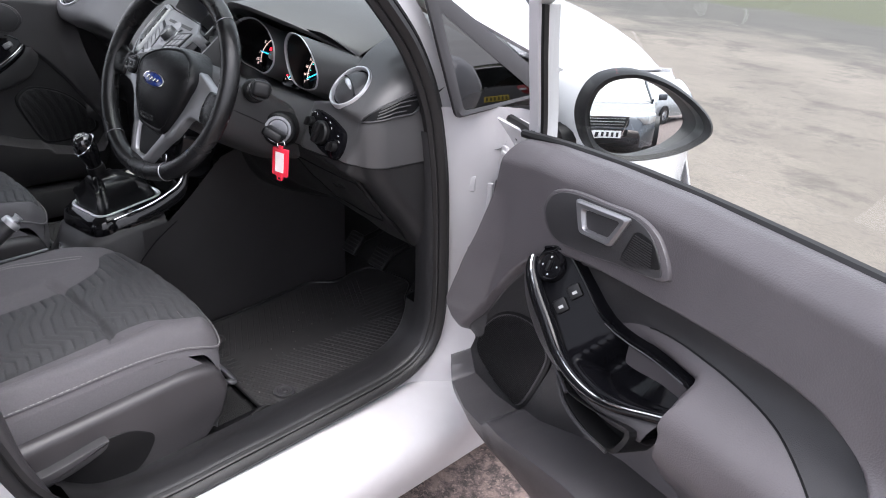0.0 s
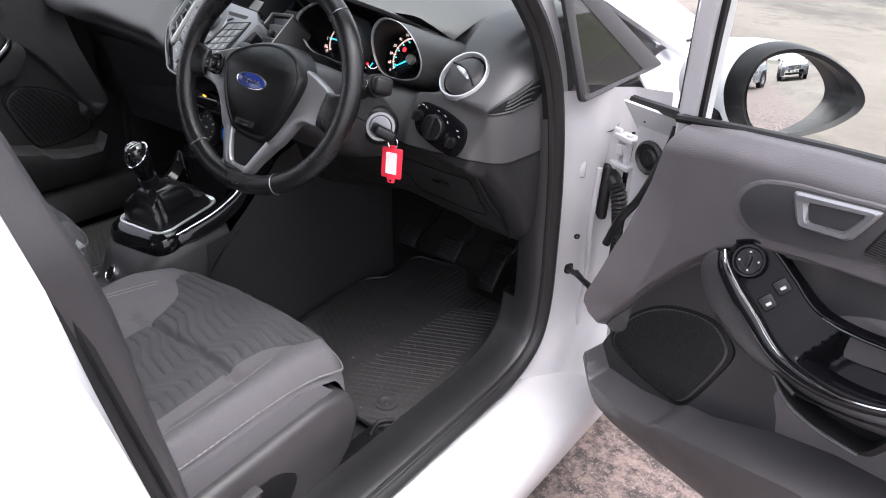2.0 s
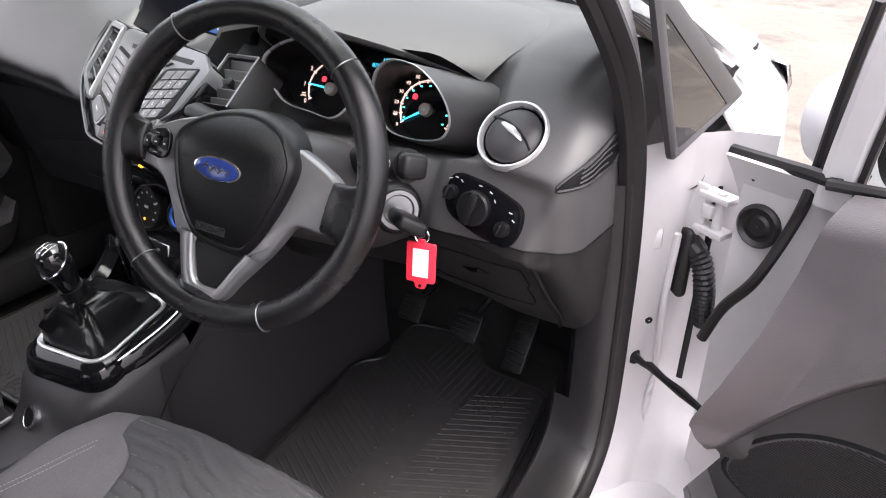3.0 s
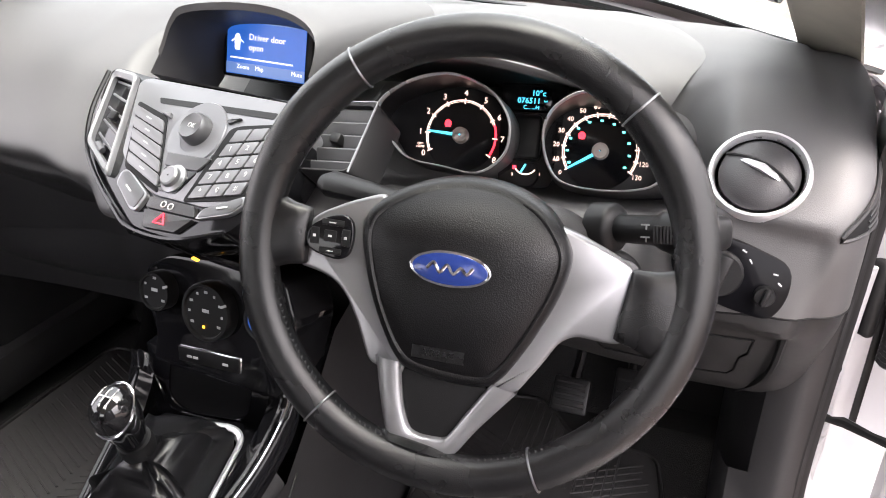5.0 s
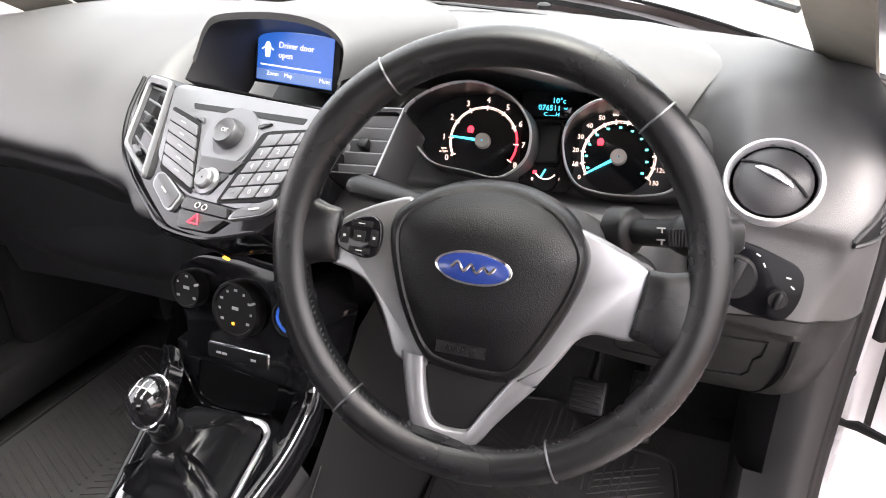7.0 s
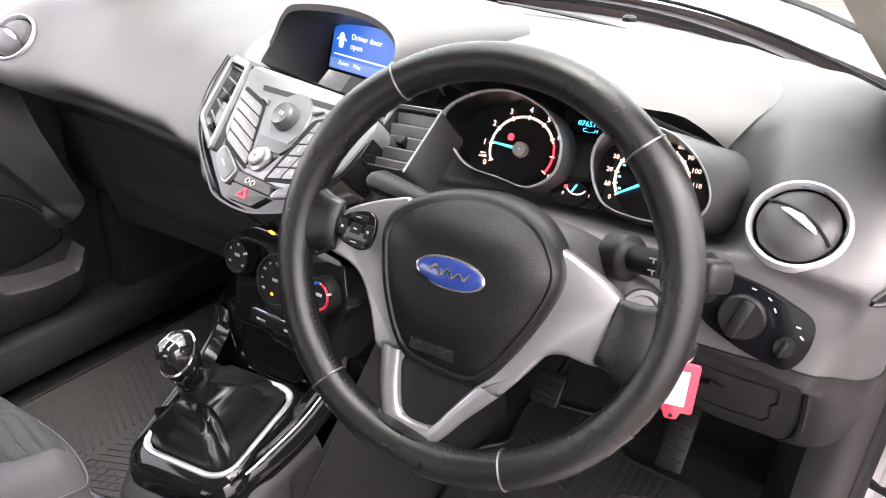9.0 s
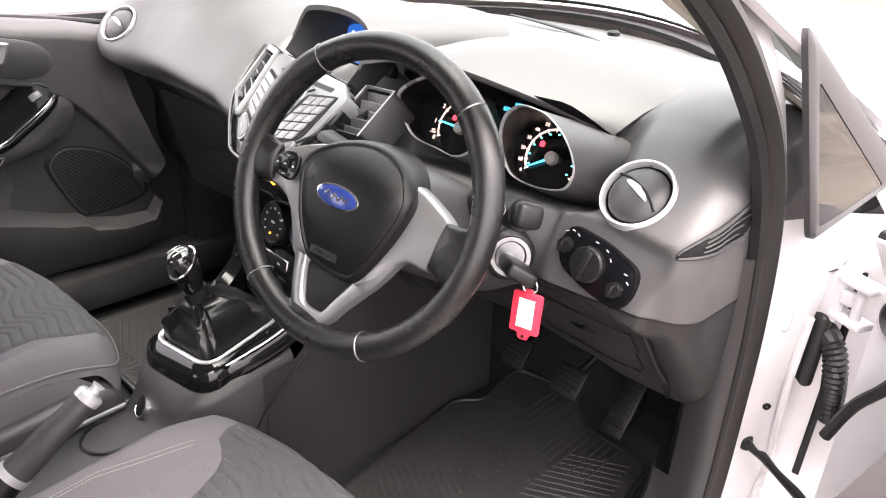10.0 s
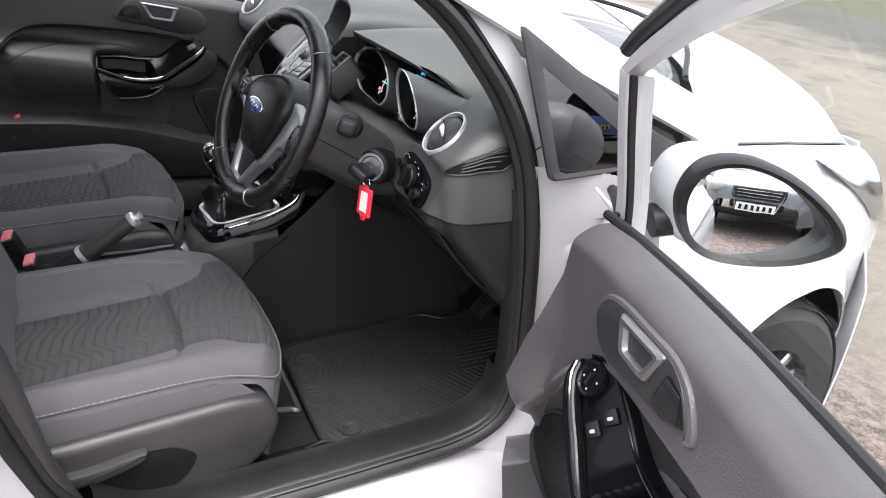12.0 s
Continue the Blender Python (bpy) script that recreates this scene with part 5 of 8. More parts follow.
def build_dash():
    dash = thing("dashboard", T((XC, 0.1, 0.6)), "soft grey moulded dashboard", "dashboard")
    # sections: x, then (y, z) from the foot of the windscreen over the top and down to the knee panel
    sec = [
        (-0.74, [(0.40, 1.00), (0.25, 1.03), (0.12, 1.03), (0.06, 1.02), (0.02, 0.995), (0.00, 0.96), (-0.01, 0.92), (0.00, 0.88), (0.04, 0.86), (0.08, 0.80), (0.10, 0.65), (0.30, 0.55)]),
        (-0.64, [(0.45, 1.01), (0.28, 1.045), (0.14, 1.05), (0.06, 1.04), (0.015, 1.01), (-0.018, 0.965), (-0.035, 0.92), (-0.03, 0.885), (0.03, 0.865), (0.07, 0.80), (0.10, 0.65), (0.30, 0.55)]),
        (-0.45, [(0.60, 1.02), (0.35, 1.065), (0.20, 1.072), (0.10, 1.055), (0.035, 1.02), (-0.015, 0.967), (-0.036, 0.926), (0.002, 0.893), (0.016, 0.862), (0.07, 0.80), (0.10, 0.64), (0.30, 0.54)]),
        (-0.25, [(0.70, 1.02), (0.40, 1.065), (0.24, 1.072), (0.14, 1.055), (0.06, 1.02), (0.000, 0.967), (-0.038, 0.918), (-0.008, 0.885), (0.006, 0.855), (0.06, 0.79), (0.10, 0.64), (0.30, 0.54)]),
        (-0.16, [(0.74, 1.02), (0.42, 1.06), (0.26, 1.066), (0.16, 1.05), (0.07, 1.018), (0.012, 0.966), (-0.046, 0.905), (-0.030, 0.872), (-0.004, 0.845), (0.05, 0.78), (0.09, 0.64), (0.30, 0.54)]),
        (-0.095, [(0.76, 1.02), (0.44, 1.057), (0.28, 1.052), (0.18, 0.966), (0.05, 0.962), (-0.01, 0.945), (-0.065, 0.895), (-0.078, 0.862), (-0.015, 0.83), (0.04, 0.77), (0.07, 0.64), (0.30, 0.54)]),
        (-0.05, [(0.78, 1.02), (0.45, 1.055), (0.28, 1.05), (0.18, 0.962), (0.05, 0.960), (-0.02, 0.945), (-0.075, 0.895), (-0.088, 0.862), (-0.02, 0.83), (0.03, 0.76), (0.06, 0.64), (0.30, 0.54)]),
        (0.10, [(0.79, 1.02), (0.45, 1.055), (0.28, 1.05), (0.18, 0.962), (0.04, 0.960), (-0.045, 0.940), (-0.105, 0.895), (-0.115, 0.862), (-0.03, 0.83), (0.02, 0.76), (0.06, 0.64), (0.30, 0.54)]),
        (0.178, [(0.78, 1.02), (0.45, 1.057), (0.28, 1.052), (0.18, 0.965), (0.04, 0.960), (-0.045, 0.940), (-0.095, 0.895), (-0.105, 0.862), (-0.04, 0.83), (0.01, 0.76), (0.08, 0.64), (0.30, 0.55)]),
        (0.232, [(0.77, 1.02), (0.45, 1.06), (0.28, 1.06), (0.16, 1.04), (0.04, 1.02), (-0.02, 0.985), (-0.055, 0.945), (-0.075, 0.89), (-0.05, 0.83), (0.00, 0.76), (0.10, 0.64), (0.30, 0.56)]),
        (0.28, [(0.74, 1.02), (0.45, 1.06), (0.28, 1.06), (0.17, 1.04), (0.07, 1.00), (0.02, 0.96), (-0.035, 0.925), (-0.06, 0.88), (-0.04, 0.82), (0.03, 0.74), (0.13, 0.65), (0.30, 0.60)]),
        (0.42, [(0.67, 1.02), (0.42, 1.06), (0.28, 1.06), (0.18, 1.04), (0.10, 0.99), (0.06, 0.95), (-0.02, 0.922), (-0.05, 0.875), (-0.03, 0.815), (0.04, 0.735), (0.14, 0.655), (0.30, 0.61)]),
        (0.54, [(0.58, 1.02), (0.38, 1.055), (0.24, 1.05), (0.14, 1.03), (0.08, 0.995), (0.035, 0.955), (-0.01, 0.922), (-0.035, 0.875), (-0.03, 0.82), (0.04, 0.735), (0.14, 0.645), (0.30, 0.61)]),
        (0.61, [(0.52, 1.02), (0.34, 1.058), (0.20, 1.062), (0.11, 1.053), (0.050, 1.024), (0.004, 0.986), (-0.030, 0.952), (-0.040, 0.885), (-0.028, 0.82), (0.04, 0.735), (0.14, 0.635), (0.30, 0.61)]),
        (0.68, [(0.45, 1.015), (0.30, 1.050), (0.19, 1.056), (0.105, 1.048), (0.045, 1.020), (0.000, 0.983), (-0.030, 0.950), (-0.038, 0.885), (-0.026, 0.825), (0.05, 0.735), (0.148, 0.630), (0.30, 0.61)]),
        (0.70, [(0.44, 1.01), (0.30, 1.042), (0.19, 1.048), (0.105, 1.040), (0.045, 1.014), (0.002, 0.979), (-0.028, 0.946), (-0.035, 0.885), (-0.022, 0.825), (0.052, 0.735), (0.150, 0.630), (0.30, 0.61)]),
    ]
    xs = [s[0] for s in sec]

    def row_at(x):
        k = max(0, min(len(xs) - 2, int(np.searchsorted(xs, x) - 1)))
        t = (x - xs[k]) / (xs[k + 1] - xs[k])
        t = t * t * (3 - 2 * t)
        a, b = sec[k][1], sec[k + 1][1]
        return [Vector((x, lerp(p[0], q[0], t), lerp(p[1], q[1], t))) for p, q in zip(a, b)]

    def step(a, b, x):
        t = max(0.0, min(1.0, (x - a) / (b - a)))
        return t * t * (3 - 2 * t)

    def turn(row, dx, dy):
        return [p + Vector((dx, dy * max(0.0, min(1.0, (0.34 - p.y) / 0.16)), -0.25 * dy * step(0.96, 1.03, p.z))) for p in row]
    rows = [smooth_path(row_at(lerp(xs[0], xs[-1], i / 210)), 9) for i in range(211)]
    # the end rolls round to face the door
    side = []
    for k in range(1, 15):
        a = radians(90 * k / 14)
        side.append(smooth_path(turn(row_at(xs[-1]), 0.045 * math.sin(a), 0.045 * (1 - math.cos(a))), 9))
    for d in (0.03, 0.06, 0.10, 0.15):
        side.append(smooth_path(turn(row_at(xs[-1]), 0.045 + 0.06 * d, 0.045 + d), 9))
    rows += side
    vents = [vent_frame((0.64, -0.002, 0.980), (-0.08, -0.70, 0.71)), vent_frame((-0.64, -0.020, 0.984), (0.16, -0.72, 0.67))]
    inv = [m.inverted() for m in vents]
    ci = CM.inverted()
    lm = axes((0.628, -0.046, 0.893), (0.985, -0.03, -0.13), (0.05, 0.25, 0.96))
    li = lm.inverted()
    for row in rows:
        for k, p in enumerate(row):
            for m, mi in zip(vents, inv):
                q = mi @ p
                r = q.xy.length
                if r < 0.15 and abs(q.z) < 0.10:
                    q.z = lerp(q.z, -0.001, 1 - step(0.050, 0.120, r))
                    p = m @ q
            q = ci @ p
            w = step(-0.13, -0.10, q.x) * (1 - step(0.225, 0.285, q.x)) * step(-0.068, -0.050, q.y) * (1 - step(0.06, 0.10, q.y))
            if w > 0 and q.z > -0.035 and q.z < 0.12:
                q.z = lerp(q.z, -0.035, w)
                p = CM @ q
            q = li @ p
            w = step(0.088, 0.066, abs(q.x)) * step(0.066, 0.046, abs(q.y))
            if w > 0 and -0.05 < q.z < 0.06:
                q.z = lerp(q.z, -0.006, w)
                p = lm @ q
            row[k] = p
    bm = loft([r[:69] for r in rows])
    gone = []
    for f in bm.faces:
        c = f.calc_center_median()
        if any((mi @ c).xy.length < 0.0425 and abs((mi @ c).z) < 0.03 for mi in inv):
            gone.append(f)
    bmesh.ops.delete(bm, geom=gone, context="FACES")
    cut = 68
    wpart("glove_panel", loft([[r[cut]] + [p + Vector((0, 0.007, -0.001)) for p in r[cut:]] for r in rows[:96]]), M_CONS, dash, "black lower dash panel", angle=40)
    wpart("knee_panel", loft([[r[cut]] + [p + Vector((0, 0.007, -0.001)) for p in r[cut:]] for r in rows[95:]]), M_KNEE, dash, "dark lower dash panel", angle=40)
    wpart("panel_gap", tube([r[cut] + Vector((0, 0.001, -0.001)) for r in rows[150:]], 0.0016, 5), M_PIT, dash, "dark gap under the upper dash")
    wpart("moulding", bm, M_DASH, dash, "soft grey grained dash moulding", angle=70)
    # defroster slot and sensor on top
    pts = [(0.02, 0.50), (0.12, 0.475), (0.22, 0.44), (0.30, 0.40)]
    wpart("defroster_slot", tube([(x, y + 0.02, 1.062) for x, y in pts], [0.004, 0.009, 0.009, 0.003], 8, flat=0.35), M_DARK, dash, "black defroster slot")
    wpart("light_sensor", turned([(0.012, 0), (0.012, 0.006), (0.008, 0.009), (0.001, 0.010)], 20, T((0.27, 0.52, 1.058)), cap=False), M_DARK, dash, "small round light sensor")
    # vents
    def vent(m):
        v = wpart("vent_ring", turned([(0.0470, -0.006), (0.0462, 0.001), (0.0448, 0.0040), (0.0425, 0.0042), (0.0405, 0.001), (0.0396, -0.014)], 64, m, cap=False), M_RING, dash, "satin silver vent ring", angle=60)
        wpart("vent_throat", turned([(0.0395, -0.004), (0.0385, -0.03), (0.001, -0.03)], 40, m, cap=False), M_DARK, v, "black vent throat")
        ball = m @ pose(0, 0, 0, 0, 0, -24)
        wpart("vent_flap", turned([(0.0362, -0.012), (0.0365, -0.002), (0.031, 0.0045), (0.018, 0.008), (0.001, 0.009)], 40, ball, cap=False), M_PLAS, v, "dark vent flap")
        wpart("flap_slot", tube([ball @ Vector((x, 0.008 - 6 * x * x, 0.0088 - 4 * x * x)) for x in (-0.036, -0.028, -0.018, -0.008, 0, 0.008, 0.018, 0.028, 0.036)], 0.0016, 6), M_DARK, v)
        wpart("flap_tab", tube([ball @ Vector((x, 0.004 - 5 * x * x, 0.0085 - 7 * x * x)) for x in (-0.023, -0.015, 0, 0.015, 0.023)], [0.001, 0.0052, 0.0078, 0.0052, 0.001], 10, flat=0.5), M_RING, v, "bright flap tab")
    for m in vents:
        vent(m)
    # side demist grille, let into the end
    def on_side(r, z):
        k = min(len(side) - 2, int(r))
        pts = []
        for row in (side[k], side[k + 1]):
            for a, b in zip(row[20:], row[21:]):
                if a.z >= z > b.z:
                    pts.append(a.lerp(b, (a.z - z) / (a.z - b.z)))
                    break
        return pts[0].lerp(pts[1], r - k) + Vector((0.0022, -0.0012, 0.0))
    rr = [2.0 + 12.6 * k / 20 for k in range(21)]
    def edges(t):
        return lerp(0.936, 0.948, t), lerp(0.940, 0.990, t ** 0.8)
    bm = loft([[on_side(r, lerp(*edges(k / 20), v)) for v in (0, 0.25, 0.5, 0.75, 1)] for k, r in enumerate(rr)])
    gr = wpart("side_grille", bm, M_PIT, dash, "black side demister grille")
    rim_ = [on_side(r, edges(k / 20)[0]) for k, r in enumerate(rr)] + [on_side(r, edges(k / 20)[1]) for k, r in list(enumerate(rr))[::-1]]
    wpart("grille_rim", tube(rim_, 0.0022, 6, closed=True), M_CONS, gr)
    for v in (0.2, 0.42, 0.64, 0.86):
        wpart("grille_slat", tube([on_side(r, lerp(*edges(k / 20), v)) for k, r in enumerate(rr) if 7 < k < 20], 0.0014, 5), M_CONS, gr)
    # seam down the end
    wpart("end_seam", tube([on_side(lerp(16.5, 15.2, t), lerp(0.94, 0.70, t)) for t in [k / 12 for k in range(13)]], 0.0012, 4), M_DARK, dash, "thin seam in the dash end")
    # light switch pod
    pl = rpoly([(-0.058, 0.036), (0.0, 0.036), (0.056, 0.024), (0.060, -0.010), (0.050, -0.036), (0.0, -0.034), (-0.048, -0.022), (-0.062, 0.0)], 0.016)
    pod = wpart("light_switch_panel", prism([(p[0] * 0.92, p[1] * 0.94) for p in pl], -0.02, 0.003, 0.002, 2, lm), M_PIANO, dash, "black light switch panel")
    for x, y, r in ((-0.010, 0.000, 0.022), (-0.046, 0.008, 0.0095), (0.034, -0.010, 0.0095)):
        k = wpart("switch_knob", turned([(r, 0.003), (r, 0.010), (r * 0.9, 0.013), (0.001, 0.013)], 28, lm @ T((x, y, 0)), cap=False), M_DARK, pod, "black rotary knob")
        wpart("knob_grip", box(r * 0.55, r * 1.8, 0.010, lm @ T((x, y, 0.016)) @ pose(0, 0, 0, 0, 0, -8), 0.003), M_DARK, k)
    for x, y, a in ((-0.052, 0.024, 30), (-0.044, 0.028, 0), (-0.036, 0.026, -30), (-0.010, 0.029, 0), (0.006, 0.026, -20), (0.014, 0.018, -50), (0.038, 0.012, 0), (0.044, 0.004, -30)):
        wpart("switch_mark", box(0.0045, 0.0014, 0.0006, lm @ T((x, y, 0.0046)) @ pose(0, 0, 0, 0, 0, a), 0), M_SYMBOL, pod)
    # lower driver panel and fuse cover edge
    wpart("knee_strip", tube(smooth_path([(0.690, -0.026, 0.826), (0.693, 0.03, 0.752), (0.690, 0.09, 0.69), (0.672, 0.146, 0.634)], 5), 0.004, 6), M_DARK, dash, "dark gap along the knee panel")
    # fuse flap, a cut line in the knee panel with a finger notch
    def on_knee(x, z):
        row = rows[min(210, max(0, int(round((x - xs[0]) / (xs[-1] - xs[0]) * 210))))]
        for p, q in zip(row[cut:], row[cut + 1:]):
            if p.z >= z > q.z:
                return p.lerp(q, (p.z - z) / (p.z - q.z)) + Vector((0, 0.0055, -0.001))
        return row[cut] + Vector((0, 0.006, 0))
    crn = [Vector((0.49, 0.812)), Vector((0.668, 0.802)), Vector((0.655, 0.700)), Vector((0.505, 0.712))]
    loop = [crn[k].lerp(crn[(k + 1) % 4], t / 8) for k in range(4) for t in range(8)]
    flap = wpart("fuse_flap_gap", tube([on_knee(*q) for q in loop], 0.0011, 5, closed=True), M_PIT, dash, "thin gap round the fuse flap")
    wpart("finger_notch", tube([on_knee(0.570, 0.770), on_knee(0.585, 0.768), on_knee(0.600, 0.775), on_knee(0.612, 0.770)], [0.001, 0.005, 0.006, 0.001], 8, flat=0.6), M_PIT, flap, "dark finger notch")
    # glovebox
    bm = surf(lambda u, v: Vector((lerp(-0.62, -0.13, u), lerp(0.055, 0.12, v) + 0.01 * math.sin(u * math.pi), lerp(0.84, 0.60, v))), 12, 10)
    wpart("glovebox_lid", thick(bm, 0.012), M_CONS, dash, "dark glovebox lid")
    return dash


DASH = build_dash()


# ---- instruments ----
M_SHRD = mat("grey column shroud plastic", (0.036, 0.035, 0.036), 0.45, bump=0.35, bscale=800, vary=0.08)
M_HUBCAP = mat("pale needle cap", (0.42, 0.37, 0.34), 0.35, metal=0.2)
M_TUBE = mat("black dial lining", (0.006, 0.006, 0.007), 0.35, vary=0.1, spec=0.3)


def build_cluster():
    cl = thing("instrument_cluster", CM, "lit instrument cluster with two dials under a grey hood", "gauge")
    # hood over the dials
    fr = [(0.215, 0.035, 1.028), (0.235, -0.005, 1.052), (0.28, -0.040, 1.078), (0.354, -0.054, 1.087), (0.42, -0.002, 1.064), (0.48, 0.043, 1.040), (0.547, 0.092, 1.011)]
    bk = [(0.215, 0.16, 1.045), (0.26, 0.30, 1.058), (0.31, 0.36, 1.062), (0.38, 0.38, 1.063), (0.45, 0.37, 1.062), (0.52, 0.34, 1.058), (0.60, 0.22, 1.044)]
    f, b = smooth_path(fr, 5), smooth_path(bk, 5)
    rings = []
    for i in range(len(f)):
        p, q = f[i], b[i]
        rings.append([p + Vector((0, 0.012, -0.012)), p + Vector((0, 0.001, -0.006)), p] + [p.lerp(q, t) + Vector((0, 0, 0.020 * math.sin(t * math.pi) ** 1.0)) for t in (0.06, 0.15, 0.3, 0.45, 0.6, 0.8, 1.0)])
    wpart("hood", loft(rings), M_DASH, cl, "soft grey hood", angle=60)
    ci = CM.inverted()
    rings = []
    for p in f:
        a = ci @ p
        k = max(0.0, min(1.0, (0.222 - a.x) / 0.05))
        rings.append([p + Vector((0, 0.012, -0.012)) * (0.3 + 0.7 * k), CM @ Vector((a.x, lerp(a.y - 0.004, 0.062, k), lerp(a.z, 0.05, k))), CM @ Vector((a.x, lerp(a.y - 0.01, 0.064, k), -0.036))])
    wpart("hood_underside", loft(rings), M_DARK, cl, "black hood underside")
    part("middle_face", prism(rpoly([(0.040, 0.066), (0.115, 0.066), (0.104, -0.05), (0.046, -0.05)], 0.01), -0.012, -0.003), M_GLOSS, cl, "black face between the dials")
    # dial pods: egg-shaped mouths, leaning
    eggs = [
        ("rev", [(-0.081, 0.014), (-0.068, 0.032), (-0.034, 0.0485), (0.003, 0.0535), (0.038, 0.042), (0.057, 0.0225), (0.0625, 0.002), (0.0555, -0.023), (0.028, -0.0415), (-0.010, -0.0375), (-0.048, -0.0315), (-0.0675, -0.013)], lambda x, y: 0.055 + 0.5 * y),
        ("speed", [(0.096, -0.002), (0.100, 0.017), (0.113, 0.031), (0.136, 0.040), (0.172, 0.036), (0.197, 0.023), (0.215, 0.004), (0.2235, -0.017), (0.219, -0.033), (0.203, -0.0455), (0.162, -0.050), (0.1195, -0.0445), (0.1025, -0.027)], lambda x, y: 0.052 + 0.7 * y + 0.3 * (x - 0.09)),
    ]
    for nm, pts, mouth in eggs:
        e = [Vector((p[0], p[1])) for p in smooth_path(pts, 5, closed=True)]
        c = sum(e, Vector((0, 0))) / len(e)

        def lip(s, dz):
            q = [c + (p - c) * s for p in e]
            return [Vector((p.x, p.y, mouth(p.x, p.y) + dz)) for p in q]

        def foot(s, z):
            return [Vector((c.x + (p.x - c.x) * s, c.y + (p.y - c.y) * s, z)) for p in e]
        tb = part("dial_tube", loft([foot(0.01, -0.003), foot(1.04, -0.003), lip(0.972, -0.004)], close=True), M_TUBE, cl, "gloss black dial tube", angle=60)
        part("dial_rim", loft([lip(0.972, -0.006), lip(0.978, 0.0), lip(0.995, 0.0015), lip(1.014, -0.001), lip(1.02, -0.006)], close=True), M_RING, tb, "silver dial rim", angle=60)
        wide = [Vector((p.x + (0.030 * max(0.0, p.x - c.x) / 0.06 if nm == "speed" else 0.0), p.y + (0.028 * max(0.0, p.x - 0.13) / 0.08 if nm == "speed" and p.y > -0.03 else 0.0), -0.030)) for p in foot(1.07, 0)]
        part("dial_cowl", loft([lip(1.018, -0.002), lip(1.03, -0.010)] + [[a.lerp(b, t) + Vector((0, 0, 0.002 * math.sin(t * math.pi))) for a, b in zip(lip(1.03, -0.010), wide)] for t in (0.25, 0.5, 0.75, 1.0)], close=True), M_DASH, tb, "grey dial cowl", angle=60)

    def dial(cx, cy, r, a0, a1, labels, needle, red_from=None, size=0.0085):
        d = part("dial", turned([(r * 1.02, -0.002), (r * 1.02, 0.0), (0.001, 0.0)], 48, T((cx, cy, 0)), cap=False), M_GLOSS, cl, "round dial face")
        n = 60
        def arc(s0, s1, rr, w, material, nm):
            pts = []
            for i in range(n + 1):
                a = radians(lerp(lerp(a0, a1, s0), lerp(a0, a1, s1), i / n))
                pts.append((cx + rr * math.cos(a), cy + rr * math.sin(a), 0.0012))
            part(nm, tube(pts, w, 4, flat=0.3), material, d)
        top = red_from if red_from else 1.0
        arc(0, top, r, 0.0007, M_RIMLIT, "scale_arc")
        arc(0, top, r * 0.955, 0.0003, M_RIMLIT, "scale_arc")
        if red_from:
            arc(red_from, 1, r, 0.0012, M_REDLIT, "red_arc")
        k = len(labels)
        for i, tx in enumerate(labels):
            a = radians(lerp(a0, a1, i / (k - 1)))
            part("tick", box(0.006, 0.0012, 0.0006, T((cx + r * 0.98 * math.cos(a), cy + r * 0.98 * math.sin(a), 0.0012)) @ pose(0, 0, 0, 0, 0, math.degrees(a)), 0), M_RIMLIT, d)
            letters(tx, size * 1.1, T((cx + r * 1.19 * math.cos(a), cy + r * 1.20 * math.sin(a), 0.0012)), M_RIMLIT, d)
        a = radians(lerp(a0, a1, needle))
        tip = Vector((cx + r * 0.97 * math.cos(a), cy + r * 0.97 * math.sin(a), 0.006))
        part("needle", tube([Vector((cx, cy, 0.006)), tip], [0.0020, 0.0010], 6), M_BLULIT, d, "lit blue needle")
        part("needle_hub", turned([(0.0092, 0.001), (0.0088, 0.0085), (0.0075, 0.010), (0.001, 0.0102)], 24, T((cx, cy, 0)), cap=False), M_HUBCAP, d, "grey needle hub")
        return d
    rv = dial(0.0, 0.001, 0.0395, 208, -32, [str(i) for i in range(9)], 0.135, 0.78)
    sp = dial(0.154, -0.006, 0.0400, 212, -32, [str(10 * i) for i in range(14)], 0.0, None, 0.0065)
    for i in range(11):
        a = radians(lerp(205, -28, i / 10))
        part("inner_mark", box(0.0032, 0.0022, 0.0006, T((0.152 + 0.033 * math.cos(a), -0.006 + 0.033 * math.sin(a), 0.0012)), 0), mat_teal, sp)
    for x, y in ((-0.016, 0.014), (0.133, 0.010)):
        part("warning_lamp", prism(rpoly([(x - 0.003, y - 0.004), (x + 0.003, y - 0.004), (x + 0.004, y + 0.001), (x + 0.0015, y + 0.004), (x - 0.0015, y + 0.004), (x - 0.004, y + 0.001)], 0.001), 0.0005, 0.0015), M_REDLIT, cl, "lit red warning symbol")
    # middle display and fuel gauge
    lc = part("trip_display", box(0.045, 0.024, 0.002, T((0.075, 0.045, 0.004)), 0.001), M_GLOSS, cl, "dark trip display")
    letters("10\u00b0c", 0.0085, T((0.083, 0.0515, 0.0055)), M_BLULIT, lc)
    letters("076511", 0.0085, T((0.073, 0.0430, 0.0055)), M_BLULIT, lc)
    letters("mi", 0.004, T((0.091, 0.0435, 0.0055)), M_BLULIT, lc)
    letters("C.......H", 0.006, T((0.076, 0.0360, 0.0055)), M_BLULIT, lc)
    fg = part("fuel_gauge", turned([(0.014, -0.001), (0.014, 0.0005), (0.001, 0.0005)], 24, T((0.076, -0.036, 0.004)), cap=False), M_GLOSS, cl, "small fuel gauge")
    part("scale_arc", tube([(0.076 + 0.013 * math.cos(radians(a)), -0.024 + 0.013 * math.sin(radians(a)), 0.006) for a in range(215, 330, 10)], 0.0008, 4), M_RIMLIT, fg)
